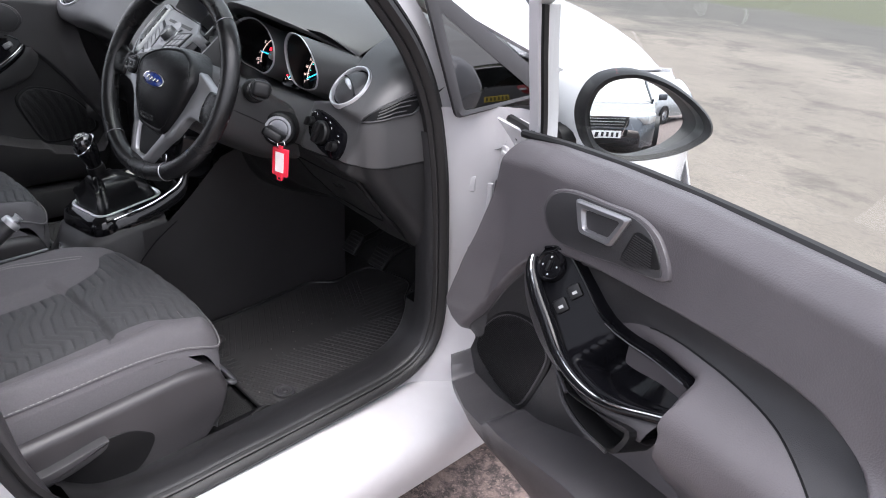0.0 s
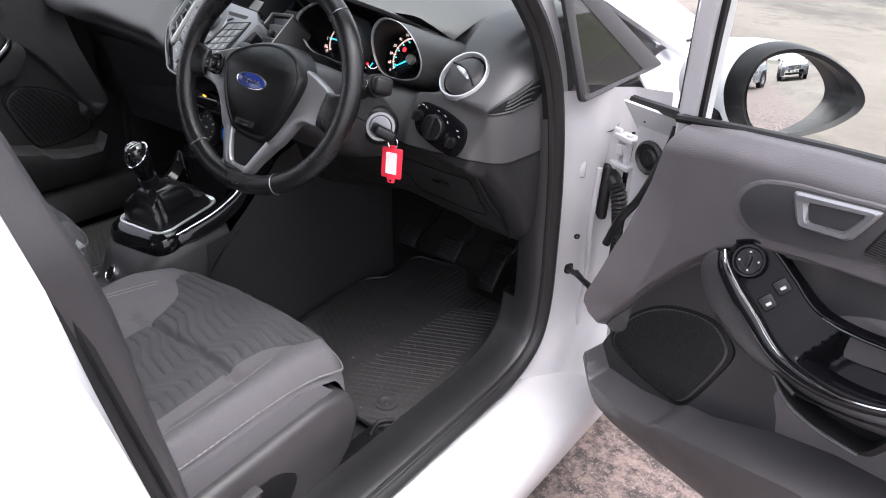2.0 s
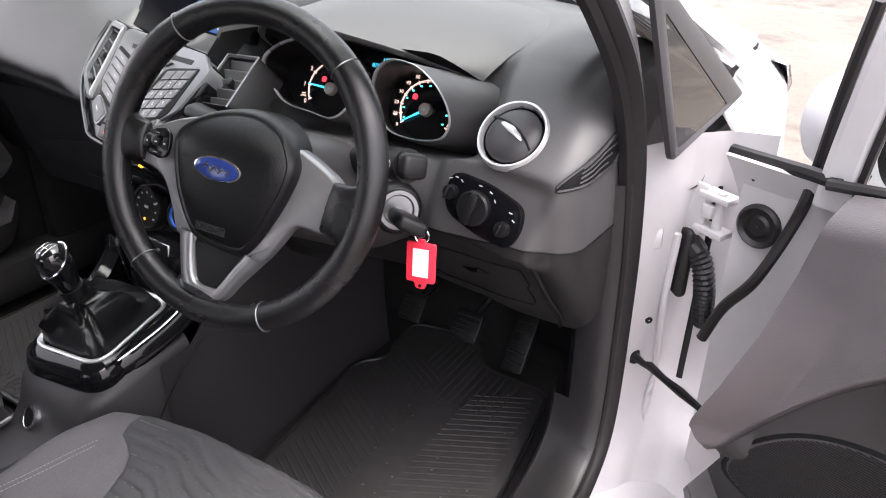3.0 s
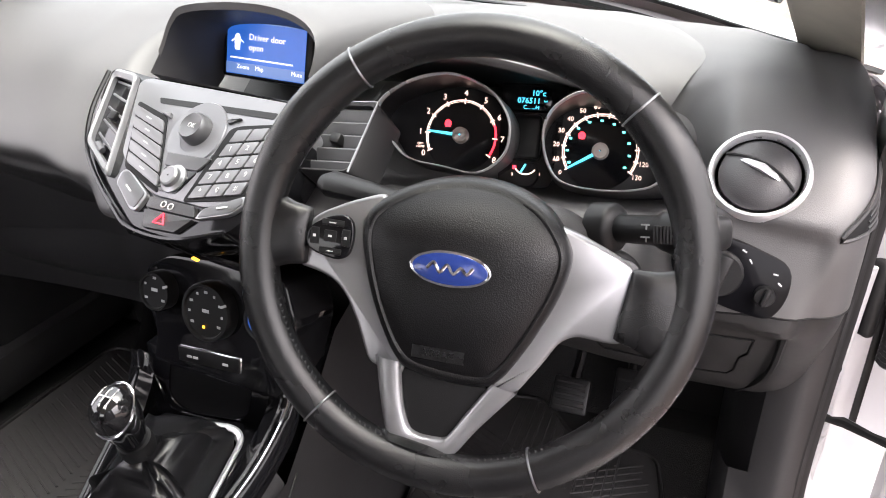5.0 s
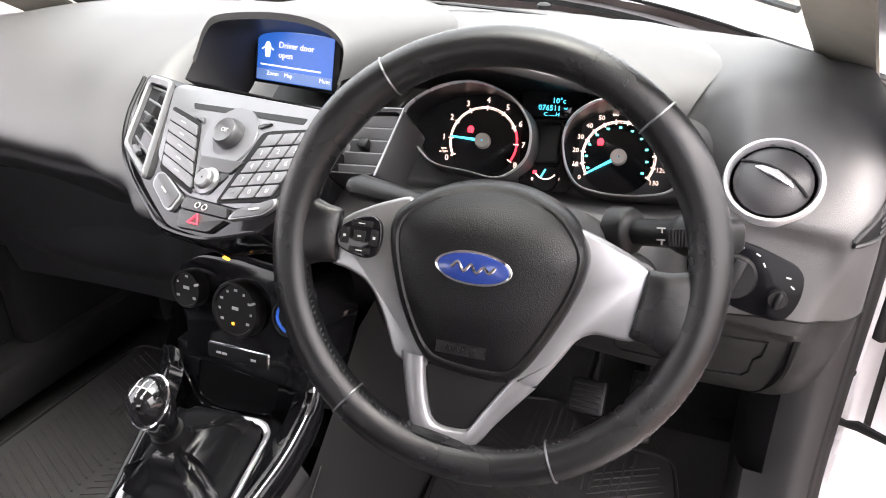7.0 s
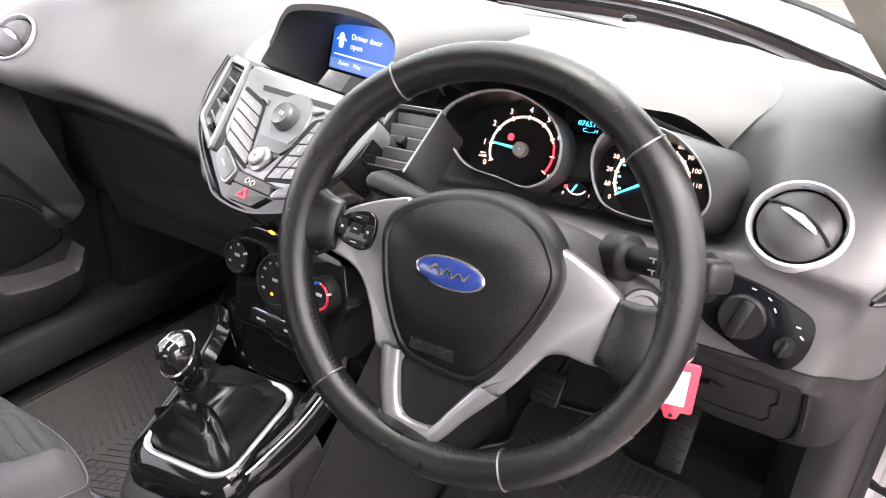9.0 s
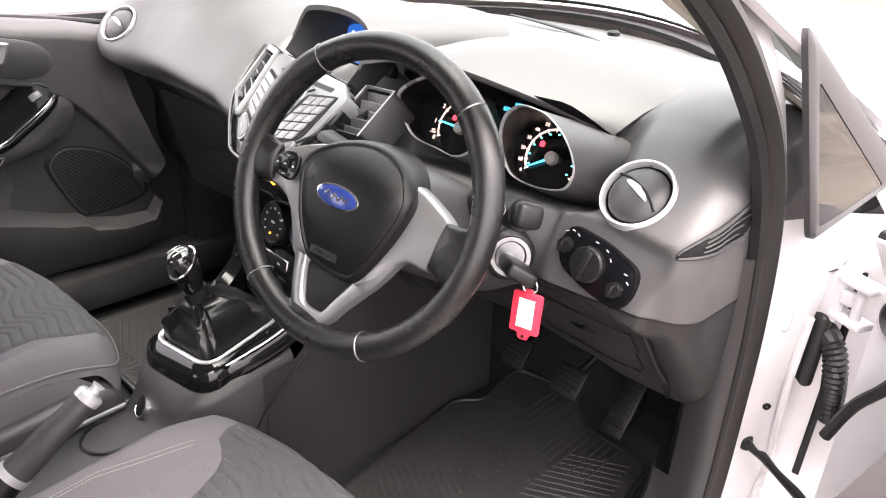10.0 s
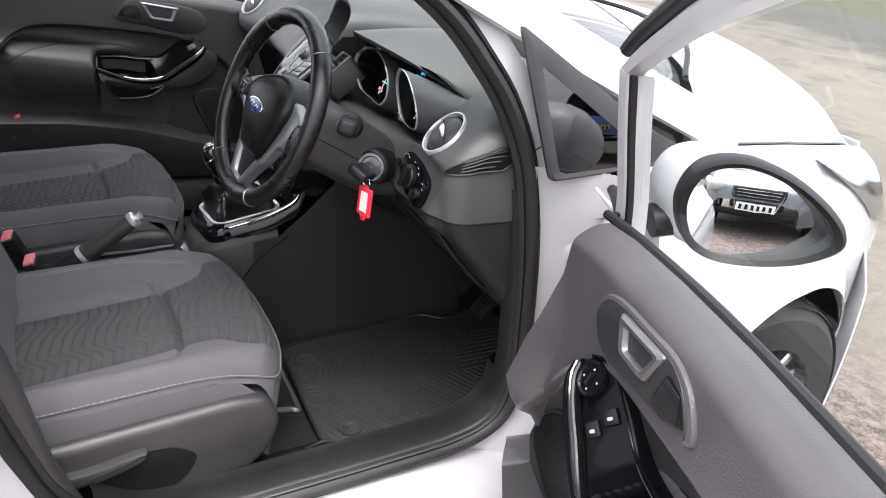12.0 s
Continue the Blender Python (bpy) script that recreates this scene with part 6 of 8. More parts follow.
    part("needle", tube([(0.076, -0.026, 0.007), (0.071, -0.036, 0.007)], 0.0011, 6), M_BLULIT, fg)
    part("red_mark", box(0.004, 0.004, 0.001, T((0.064, -0.030, 0.006)), 0), M_REDLIT, fg)
    letters("0", 0.005, T((0.062, -0.038, 0.006)), M_RIMLIT, fg)
    letters("1", 0.005, T((0.092, -0.036, 0.006)), M_RIMLIT, fg)
    letters("rpm", 0.004, T((-0.046, -0.010, 0.0012)), M_RIMLIT, rv)
    letters("x1000", 0.004, T((-0.046, -0.014, 0.0012)), M_RIMLIT, rv)
    letters("mph", 0.004, T((0.108, -0.018, 0.0012)), M_RIMLIT, sp)
    mid = part("middle_bezel", box(0.036, 0.05, 0.004, T((0.072, 0.004, 0.0)), 0.006, 3), M_DARK, cl)
    return cl


mat_teal = mat("lit teal marks", (0.05, 0.5, 0.45), 0.5, emit=0.9)
build_cluster()


# ---- steering ----
WM = axes((0.433, -0.252, 0.974), (0.98830, 0.15254, 0), (-0.05568, 0.36077, 0.93099))


def build_wheel():
    st = thing("steering_wheel", WM @ pose(0, 0, 0, 0, 0, -4), "black leather steering wheel with silver spokes and oval badge", "steering wheel")
    n = 96
    path, rad = [], []
    for i in range(n):
        a = 2 * math.pi * i / n
        path.append((0.1655 * math.cos(a), 0.1655 * math.sin(a), 0.0))
        deg = math.degrees(a) % 360
        grip = sum(math.exp(-((deg - c + 540) % 360 - 180) ** 2 / 200) for c in (35, 145))
        rad.append(0.0158 + 0.0016 * min(1, grip))
    rim = part("rim", tube(path, rad, 20, closed=True), M_LEATHER, st, "worn black leather rim", angle=80)
    for a in (49, 127, 233, 296):
        a = radians(a)
        c = Vector((0.1655 * math.cos(a), 0.1655 * math.sin(a), 0))
        rr = [c + Vector((math.cos(a) * math.cos(t), math.sin(a) * math.cos(t), math.sin(t))) * 0.0165 for t in [2 * math.pi * i / 20 for i in range(20)]]
        part("rim_seam", tube(rr, 0.0009, 5, closed=True), M_STEEL, rim, "pale seam line")
    # inner stitch line in the lower left
    sts = []
    for k in range(90):
        a = radians(lerp(135, 300, k / 89))
        q = Vector((0.1508 * math.cos(a), 0.1508 * math.sin(a), 0.003))
        b = a + 0.010
        sts.append(tube([q, Vector((0.1508 * math.cos(b), 0.1508 * math.sin(b), 0.006))], 0.0009, 4))
    part("rim_stitches", join(*sts), M_LEATHER, rim)
    # hub pad
    pad = [(-0.083, 0.018), (-0.073, 0.036), (-0.046, 0.054), (-0.013, 0.063), (0.022, 0.061), (0.053, 0.048), (0.072, 0.028), (0.078, 0.010), (0.072, -0.019), (0.056, -0.057), (0.038, -0.088), (0.020, -0.097), (-0.027, -0.094), (-0.046, -0.083), (-0.064, -0.051), (-0.078, -0.013)]
    e = [Vector((p[0], p[1])) for p in smooth_path(pad, 4, closed=True)]
    c = Vector((0.0, -0.010))
    prof = [(1.0, -0.030), (1.0, -0.006), (0.985, 0.002), (0.95, 0.008), (0.90, 0.010), (0.875, 0.0085), (0.85, 0.010), (0.7, 0.0138), (0.6, 0.0155), (0.45, 0.017), (0.3, 0.018), (0.0, 0.0185)]
    rings = [[Vector((c.x + (p.x - c.x) * s, c.y + (p.y - c.y) * s, z - 0.125 * max(0, -(p.y - c.y) * s - 0.03) - 7.0 * max(0, c.y + (p.y - c.y) * s - 0.002) ** 2 - 4.0 * max(0, c.y + (p.y - c.y) * s - 0.035) ** 2)) for p in e] for s, z in prof]
    hub = part("hub_pad", loft(rings, close=True), M_PAD, st, "grained black airbag cover", angle=60)
    # badge: plain blue oval with a silver rim and a pale flourish
    ov = [Vector((0.0285 * math.cos(2 * math.pi * i / 40), 0.0118 * math.sin(2 * math.pi * i / 40))) for i in range(40)]
    bm_ = T((-0.008, -0.006, 0.0185))
    part("badge_rim", prism([(p.x * 1.07, p.y * 1.14) for p in ov], -0.003, 0.0012, 0.001, 2, bm_), M_CHROME, hub, "silver badge rim")
    bd = part("badge", prism([(p.x * 0.99, p.y * 0.98) for p in ov], 0.0, 0.0018, 0.0006, 2, bm_), M_BLUE, hub, "plain blue oval badge")
    wav = [(-0.017, -0.001), (-0.012, 0.004), (-0.007, -0.003), (-0.002, 0.003), (0.003, -0.003), (0.008, 0.002), (0.013, -0.002), (0.017, 0.003)]
    part("badge_flourish", tube([(x - 0.008, y - 0.006, 0.0207) for x, y in [(p[0], p[1]) for p in smooth_path(wav, 4)]], 0.0013, 5, flat=0.4), M_CHROME, bd, "silver wave line")
    # horn marks and moulded bar
    for x, y in ((-0.050, 0.000), (0.040, -0.003)):
        part("horn_line", box(0.018, 0.0011, 0.0012, T((x, y, 0.0146)), 0), M_PIT, hub)
        part("horn_mark", tube([(x + 0.004 + 0.003 * math.cos(a), y + 0.006 + 0.003 * math.sin(a), 0.0146) for a in [2 * math.pi * i / 10 for i in range(10)]], 0.0006, 4, closed=True), M_PIT, hub)
    part("airbag_plate", box(0.040, 0.010, 0.0006, T((-0.010, -0.072, 0.0104)) @ pose(0, 0, 0, 6, 0, 0), 0), M_LEATHER, hub)
    letters("AIRBAG", 0.0075, T((-0.010, -0.072, 0.0109)) @ pose(0, 0, 0, 6, 0, 0), M_DARK, hub)
    # spokes
    def plate(pts, z0, z1, bev, dz=lambda x, y: 0.0):
        q = [Vector((p[0], p[1])) for p in rpoly(pts, 0.008)]
        bm = prism([(p.x, p.y) for p in q], z0, z1, bev, 3)
        for v in bm.verts:
            v.co.z += dz(v.co.x, v.co.y)
        return bm
    ls = [(-0.136, -0.014), (-0.132, 0.006), (-0.122, 0.018), (-0.098, 0.031), (-0.070, 0.042), (-0.060, 0.010), (-0.055, -0.050), (-0.040, -0.083), (-0.036, -0.097), (-0.066, -0.092), (-0.079, -0.062), (-0.090, -0.043), (-0.100, -0.033), (-0.114, -0.027), (-0.132, -0.024)]
    L = part("left_spoke", plate(ls, -0.010, -0.0036, 0.003, lambda x, y: -6.0 * max(0.0, y) ** 2), M_SILVER, st, "satin silver left spoke", angle=60)
    rs = [(0.055, 0.037), (0.074, 0.033), (0.091, 0.027), (0.115, 0.017), (0.130, 0.006), (0.136, -0.020), (0.130, -0.040), (0.116, -0.046), (0.088, -0.044), (0.077, -0.051), (0.068, -0.068), (0.050, -0.097), (0.026, -0.100), (0.040, -0.068), (0.060, -0.020)]
    part("right_spoke", plate(rs, -0.021, -0.0036, 0.004, lambda x, y: -6.0 * max(0.0, y) ** 2), M_SILVER, st, "satin silver right spoke", angle=60)
    vo = [(-0.060, -0.084), (-0.052, -0.118), (-0.043, -0.145), (-0.031, -0.155), (-0.004, -0.158), (0.012, -0.149), (0.026, -0.128), (0.052, -0.094)]
    vi = [(-0.040, -0.086), (-0.036, -0.112), (-0.029, -0.133), (-0.020, -0.140), (0.000, -0.140), (0.006, -0.134), (0.014, -0.120), (0.032, -0.090)]
    ro, ri = smooth_path([(x, y, 0) for x, y in vo], 5), smooth_path([(x, y, 0) for x, y in vi], 5)
    prof = [(0.0, -0.018), (0.0, -0.002), (0.18, 0.001), (0.82, 0.001), (1.0, -0.002), (1.0, -0.018)]
    part("lower_spoke", loft([[a.lerp(b, t) + Vector((0, 0, z)) for t, z in prof] for a, b in zip(ro, ri)]), M_SILVER, st, "satin silver V-shaped spoke", angle=60)
    part("spoke_filler", plate([(-0.042, -0.09), (-0.028, -0.138), (-0.016, -0.143), (0.004, -0.141), (0.034, -0.095)], -0.018, -0.006, 0.002), M_DARK, st, "black textured filler")
    # leather flares where the spokes meet the rim
    def flare(a, w, reach, skew=0.0):
        a = radians(a)
        d, s = Vector((math.cos(a), math.sin(a), 0)), Vector((-math.sin(a), math.cos(a), 0))
        rings = []
        for r, k, h in ((0.168, 1.55, 0.007), (0.158, 1.45, 0.011), (0.150, 1.2, 0.0125), (lerp(0.150, reach, 0.5), 1.02, 0.0105), (reach, 0.95, 0.009), (reach - 0.003, 0.9, 0.004)):
            rings.append([d * r + s * (w * k * math.cos(t) + skew * (0.168 - r)) + Vector((0, 0, h * math.copysign(abs(math.sin(t)) ** 0.7, math.sin(t)) - 0.003)) for t in [2 * math.pi * i / 24 for i in range(24)]])
        part("rim_flare", loft(rings, close=True, cap=True), M_LEATHER, st, "leather flare at the spoke", angle=70)
    flare(180, 0.024, 0.128)
    flare(-7, 0.029, 0.122)
    flare(262, 0.030, 0.149)
    # button pod on the left spoke
    pod = part("button_pod", plate([(-0.126, 0.0), (-0.123, 0.009), (-0.110, 0.018), (-0.096, 0.021), (-0.089, 0.016), (-0.087, 0.002), (-0.090, -0.011), (-0.099, -0.015), (-0.115, -0.012), (-0.124, -0.008)], 0.0, 0.0045, 0.0015), M_GLOSS, L, "gloss black button pod")
    for x, y, w, h in ((-0.105, 0.0135, 0.018, 0.005), (-0.105, -0.0085, 0.018, 0.005), (-0.1185, 0.002, 0.007, 0.013), (-0.0935, 0.003, 0.007, 0.013), (-0.106, 0.003, 0.010, 0.009)):
        b = part("wheel_button", box(w, h, 0.002, T((x, y, 0.0045)), 0.0008), M_DARK, pod)
        part("button_mark", box(w * 0.3, h * 0.16, 0.0006, T((x, y, 0.0058)), 0), M_SYMBOL, pod)
    return st


build_wheel()


def build_column():
    ax = WM.to_3x3() @ Vector((0, 0, 1))
    o = WM.translation
    col = thing("steering_column", T(o - ax * 0.12), "dark grey steering column shroud with ignition and stalks", "steering column")
    def ring(d, w, h, dz=0.0):
        m = WM @ T((0, 0, -d))
        return [m @ Vector((w * math.copysign(abs(math.cos(t)) ** 0.75, math.cos(t)), h * math.copysign(abs(math.sin(t)) ** 0.75, math.sin(t)) + dz, 0)) for t in [2 * math.pi * i / 32 for i in range(32)]]
    def sring(d, w0, w1, h, dz):
        m = WM @ T((0, 0, -d))
        out = []
        for i in range(40):
            t = 2 * math.pi * i / 40
            w = w1 if math.cos(t) > 0 else w0
            out.append(m @ Vector((w * math.copysign(abs(math.cos(t)) ** 0.6, math.cos(t)), h * math.copysign(abs(math.sin(t)) ** 0.6, math.sin(t)) + dz, 0)))
        return out
    wpart("shroud", loft([sring(0.022, 0.050, 0.055, 0.045, -0.008), sring(0.030, 0.062, 0.068, 0.055, -0.01), sring(0.07, 0.078, 0.086, 0.062, -0.012), sring(0.12, 0.085, 0.100, 0.065, -0.018), sring(0.17, 0.088, 0.106, 0.066, -0.026), sring(0.21, 0.090, 0.112, 0.062, -0.034), sring(0.27, 0.092, 0.118, 0.056, -0.030)], close=True, cap=True), M_SHRD, col, "dark grey column shroud", angle=60)
    wpart("shroud_seam", tube([WM @ Vector((w + 0.0005, dz, -d)) for d, w, dz in ((0.035, 0.070, -0.014), (0.07, 0.086, -0.016), (0.12, 0.100, -0.022), (0.17, 0.106, -0.03))], 0.0009, 4), M_DARK, col)
    # wiper stalk: collar, rod, boxy head, grey end
    a, b = Vector((0.510, -0.122, 0.957)), Vector((0.614, -0.169, 0.987))
    wpart("stalk_collar", tube([a, a.lerp(b, 0.14), a.lerp(b, 0.17), a.lerp(b, 0.20)], [0.0225, 0.022, 0.020, 0.012], 24), M_DARK, col, "round black stalk collar", angle=50)
    s = wpart("wiper_stalk", tube([a, a.lerp(b, 0.5), a.lerp(b, 0.56), a.lerp(b, 0.62), a.lerp(b, 0.84)], [0.0115, 0.0125, 0.0165, 0.0185, 0.0185], 20), M_DARK, col, "black wiper stalk", angle=50)
    sm = axes(a.lerp(b, 0.91), b - a, (0, 0.3, 1))
    wpart("stalk_cap", box(0.020, 0.028, 0.032, sm, 0.008, 3), M_DARK, s, "grey stalk end")
    for k in range(2):
        q = sm @ T((-0.052, 0.005 - 0.010 * k, 0.0128))
        wpart("stalk_mark", box(0.008, 0.0012, 0.0006, q, 0), M_SYMBOL, s)
        wpart("stalk_mark", box(0.0012, 0.004, 0.0006, q @ T((0.001, -0.002, 0)), 0), M_SYMBOL, s)
        wpart("stalk_mark", box(0.003, 0.003, 0.0006, q @ T((0.009, 0.0, 0)) @ pose(0, 0, 0, 0, 0, 45), 0), M_SYMBOL, s)
    wpart("head_symbol", tube([sm @ Vector((-0.020 + 0.005 * math.cos(t), 0.005 * math.sin(t), 0.0188)) for t in [2 * math.pi * k / 12 for k in range(12)]], 0.0006, 4, closed=True), M_SYMBOL, s)
    for k in range(7):
        wpart("thumb_wheel_rib", box(0.0016, 0.014, 0.002, sm @ T((-0.040 + 0.003 * k, -0.002, 0.0185)), 0), M_PLAS, s)
    a, b = Vector((0.36, -0.17, 0.975)), Vector((0.265, -0.165, 0.985))
    wpart("indicator_stalk", tube([a, a.lerp(b, 0.3), a.lerp(b, 0.9), b], [0.014, 0.013, 0.016, 0.009], 14, flat=0.7), M_DARK, col, "black indicator stalk")
    # ignition
    ign = Vector((0.70, -0.62, 0.22))
    igx = Vector((0, 0, 1)).cross(ign)
    ig = axes((0.530, -0.086, 0.884), igx, ign.normalized().cross(igx.normalized()))
    i0 = wpart("ignition_boss", turned([(0.036, -0.05), (0.033, -0.008), (0.030, 0.001), (0.026, 0.002)], 32, ig, cap=False), M_DARK, col, "round ignition boss", angle=60)
    wpart("ignition_ring", turned([(0.0255, 0.0), (0.025, 0.005), (0.020, 0.005), (0.018, 0.002), (0.001, 0.002)], 32, ig, cap=False), M_STEEL, i0, "steel lock ring")
    return col, ig


COL, IGN = build_column()


def build_key():
    k = thing("car_key", IGN, "black car key in the ignition with a red tag", "key")
    kh = part("key_head", box(0.038, 0.018, 0.060, T((0.0, -0.006, 0.048)) @ pose(0, 0, 0, 0, 0, -28), 0.006, 3), M_DARK, k, "black key head")
    for q in range(3):
        part("key_button", box(0.010, 0.0012, 0.010, T((0.0, -0.002, 0.030 + 0.011 * q)) @ pose(0, 0, 0, 0, 0, -28) @ T((0, -0.0078, 0)), 0.0005), M_PLAS, kh)
    part("key_blade", box(0.008, 0.004, 0.02, T((0, 0, 0.012)), 0.001), M_STEEL, k)
    tag = thing("key_tag", T((0.586, -0.118, 0.845)) @ pose(0, 0, 0, -4, 0, 14), "red plastic key tag with a paper slip, hanging from the key", "key tag")
    o = rpoly([(-0.0185, 0.022), (0.0185, 0.022), (0.0185, -0.030), (0.008, -0.030), (0.006, -0.039), (-0.006, -0.039), (-0.008, -0.030), (-0.0185, -0.030)], 0.003)
    up = Matrix(((1, 0, 0, 0), (0, 0, -1, 0), (0, 1, 0, 0), (0, 0, 0, 1)))
    part("tag_body", prism([(p[0], p[1]) for p in o], -0.002, 0.002, 0.0008, 2, up), M_RED, tag, "translucent red tag frame")
    part("paper_slip", box(0.020, 0.001, 0.037, T((0, -0.0026, -0.004)), 0), M_PAPER, tag, "blank pale paper slip")
    part("tag_hole", turned([(0.0022, 0), (0.0022, 0.0006), (0.001, 0.0006)], 12, up @ T((0, -0.0345, 0.0022))), M_DARK, tag)
    rp = [Vector((0.009 * math.cos(a), 0.0, 0.031 + 0.009 * math.sin(a))) for a in [2 * math.pi * i / 20 for i in range(20)]]
    part("key_ring", tube(rp, 0.0011, 6, closed=True), M_CHROME, tag, "steel split ring")
    part("tag_loop", box(0.010, 0.003, 0.006, T((0, 0, 0.024)), 0.001), M_RED, tag)


build_key()


# ---- centre stack ----
SM = axes((0.049, -0.063, 0.977), (0.96766, -0.25226, 0), (0.18484, 0.70902, 0.68054))


def build_stack():
    st = thing("control_stack", SM, "silver grey audio control panel with buttons, vents and knobs", "control panel")
    pl = [(-0.219, 0.059), (-0.205, 0.064), (-0.140, 0.060), (0.112, 0.066), (0.132, 0.050), (0.146, 0.030), (0.148, 0.0), (0.146, -0.030), (0.132, -0.066), (0.112, -0.094), (0.050, -0.118), (-0.020, -0.122), (-0.060, -0.108), (-0.130, -0.078), (-0.172, -0.048), (-0.205, 0.0)]
    q = rpoly(pl, 0.008)
    part("back_plate", prism([(p[0] * 1.015, p[1] * 1.02) for p in q], -0.05, -0.004, 0.003), M_GLOSS, st, "gloss black surround")
    main = [(-0.150, 0.050), (-0.135, 0.058), (0.112, 0.062), (0.150, 0.040), (0.142, -0.030), (0.110, -0.062), (0.070, -0.078), (-0.012, -0.082), (-0.030, -0.078), (-0.080, -0.060), (-0.105, -0.045)]
    mp = part("fascia", prism([(p[0], p[1]) for p in rpoly(main, 0.008)], -0.03, 0.0, 0.003), M_PANEL, st, "silver grey fascia")
    part("disc_slot", prism(rpoly([(-0.094, 0.034), (0.100, 0.046), (0.098, 0.038), (-0.088, 0.027)], 0.002), -0.002, 0.0006), M_DARK, mp, "disc slot")
    # left button column
    def quad(a, b, c, d, t0, t1):
        A, B, C, D = (Vector(x) for x in (a, b, c, d))
        return [A.lerp(D, t0), B.lerp(C, t0), B.lerp(C, t1), A.lerp(D, t1)]
    L = ((-0.124, 0.018), (-0.062, 0.006), (-0.010, -0.074), (-0.082, -0.056))
    part("button_tray", prism(rpoly([(-0.128, 0.024), (-0.062, 0.012), (-0.054, 0.0), (-0.006, -0.080), (-0.084, -0.062)], 0.008), 0.0, 0.0012, 0.0005), M_PIT, mp)
    for k in range(5):
        g = quad(*L, k / 5 + 0.012, (k + 1) / 5 - 0.012)
        b = part("menu_button", prism(rpoly([(p.x, p.y) for p in g], 0.004), 0.001, 0.0032, 0.0007), M_KEY, mp, "long grey menu button")
        c = sum(g, Vector((0, 0))) / 4
        part("button_mark", box(0.010, 0.0014, 0.0004, T((c.x, c.y, 0.0034)) @ pose(0, 0, 0, 0, 0, -12), 0), M_SYMBOL, b)
    # main knob
    part("knob_dish", turned([(0.042, 0.0005), (0.041, 0.002), (0.036, 0.0015), (0.024, 0.0005)], 40, T((0.0, 0.0, 0)), cap=False), M_PANEL, mp, "round dish")
    k = part("volume_knob", turned([(0.0190, 0.0), (0.0185, 0.007), (0.0175, 0.012), (0.0155, 0.0145), (0.013, 0.0130), (0.001, 0.0125)], 40, T((0.0, 0.004, 0)), cap=False), M_BTN, mp, "large grey knob")
    letters("OK", 0.008, T((0.0, 0.004, 0.0131)), M_SYMBOL, k)
    part("seek_keys", prism(rpoly([(-0.026, -0.030), (0.046, -0.024), (0.034, -0.042), (-0.020, -0.046)], 0.003), 0.0, 0.003, 0.001), M_BTN, mp)
    part("knob_seat", prism(rpoly([(-0.020, -0.047), (0.034, -0.043), (0.020, -0.074), (-0.010, -0.076)], 0.006), 0.0, 0.001, 0.0005), M_GLOSS, mp)
    part("small_knob", turned([(0.0175, 0.0), (0.017, 0.003), (0.0125, 0.005), (0.012, 0.010), (0.010, 0.0115), (0.001, 0.011)], 32, T((0.006, -0.058, 0)), cap=False), M_SILVER, mp, "small silver power knob")
    # keypad
    part("keypad_tray", prism(rpoly([(0.046, 0.016), (0.060, 0.022), (0.128, 0.038), (0.128, -0.040), (0.110, -0.060), (0.036, -0.080)], 0.006), 0.0, 0.0012, 0.0005), M_PIT, mp)
    A, B, C, D = (Vector(x) for x in ((0.058, 0.016), (0.126, 0.034), (0.112, -0.054), (0.042, -0.076)))
    names = [["", "", ""], ["1", "2", "3"], ["4", "5", "6"], ["7", "8", "9"], ["*", "0", "#"]]
    for r in range(5):
        for c in range(3):
            def at(s, t):
                return A.lerp(B, s).lerp(D.lerp(C, s), t)
            g = [at(c / 3 + 0.015, r / 5 + 0.012), at((c + 1) / 3 - 0.015, r / 5 + 0.012), at((c + 1) / 3 - 0.015, (r + 1) / 5 - 0.012), at(c / 3 + 0.015, (r + 1) / 5 - 0.012)]
            b = part("keypad_key", prism(rpoly([(p.x, p.y) for p in g], 0.002), 0.001, 0.0032, 0.0007), M_KEY, mp)
            m = sum(g, Vector((0, 0))) / 4
            if names[r][c]:
                letters(names[r][c], 0.009, T((m.x, m.y, 0.0035)) @ pose(0, 0, 0, 0, 0, 8), M_SYMBOL, b)
    part("slash_slot", prism(rpoly([(0.050, 0.004), (0.056, 0.008), (0.038, -0.040), (0.032, -0.044)], 0.002), 0.0, 0.0008), M_GLOSS, mp)
    for pts in ([(-0.072, 0.014), (-0.058, 0.018), (-0.054, 0.010)], [(0.034, 0.024), (0.056, 0.030), (0.040, 0.020)]):
        part("triangle_key", prism(rpoly(pts, 0.002), 0.0, 0.003, 0.001), M_BTN, mp)
    # lower keys
    for pts, lab in (([(-0.084, -0.066), (-0.072, -0.062), (-0.020, -0.084), (-0.024, -0.106), (-0.036, -0.106), (-0.082, -0.082)], "back key"), ([(0.070, -0.080), (0.118, -0.052), (0.124, -0.060), (0.112, -0.076), (0.066, -0.094)], "phone key")):
        bz = part("key_bezel", prism(rpoly(pts, 0.006), -0.004, 0.0012, 0.001), M_SILVER, st, "bright key bezel")
        c = sum((Vector(p) for p in pts), Vector((0, 0))) / len(pts)
        part("lower_key", prism(rpoly([tuple(c + (Vector(p) - c) * 0.87) for p in pts], 0.004), 0.0, 0.0022, 0.0008), M_BTN, bz, "grey " + lab)
        part("button_mark", box(0.014, 0.002, 0.0004, T((c.x, c.y, 0.0033)) @ pose(0, 0, 0, 0, 0, 20 if c.x > 0 else -22), 0), M_SYMBOL, bz)
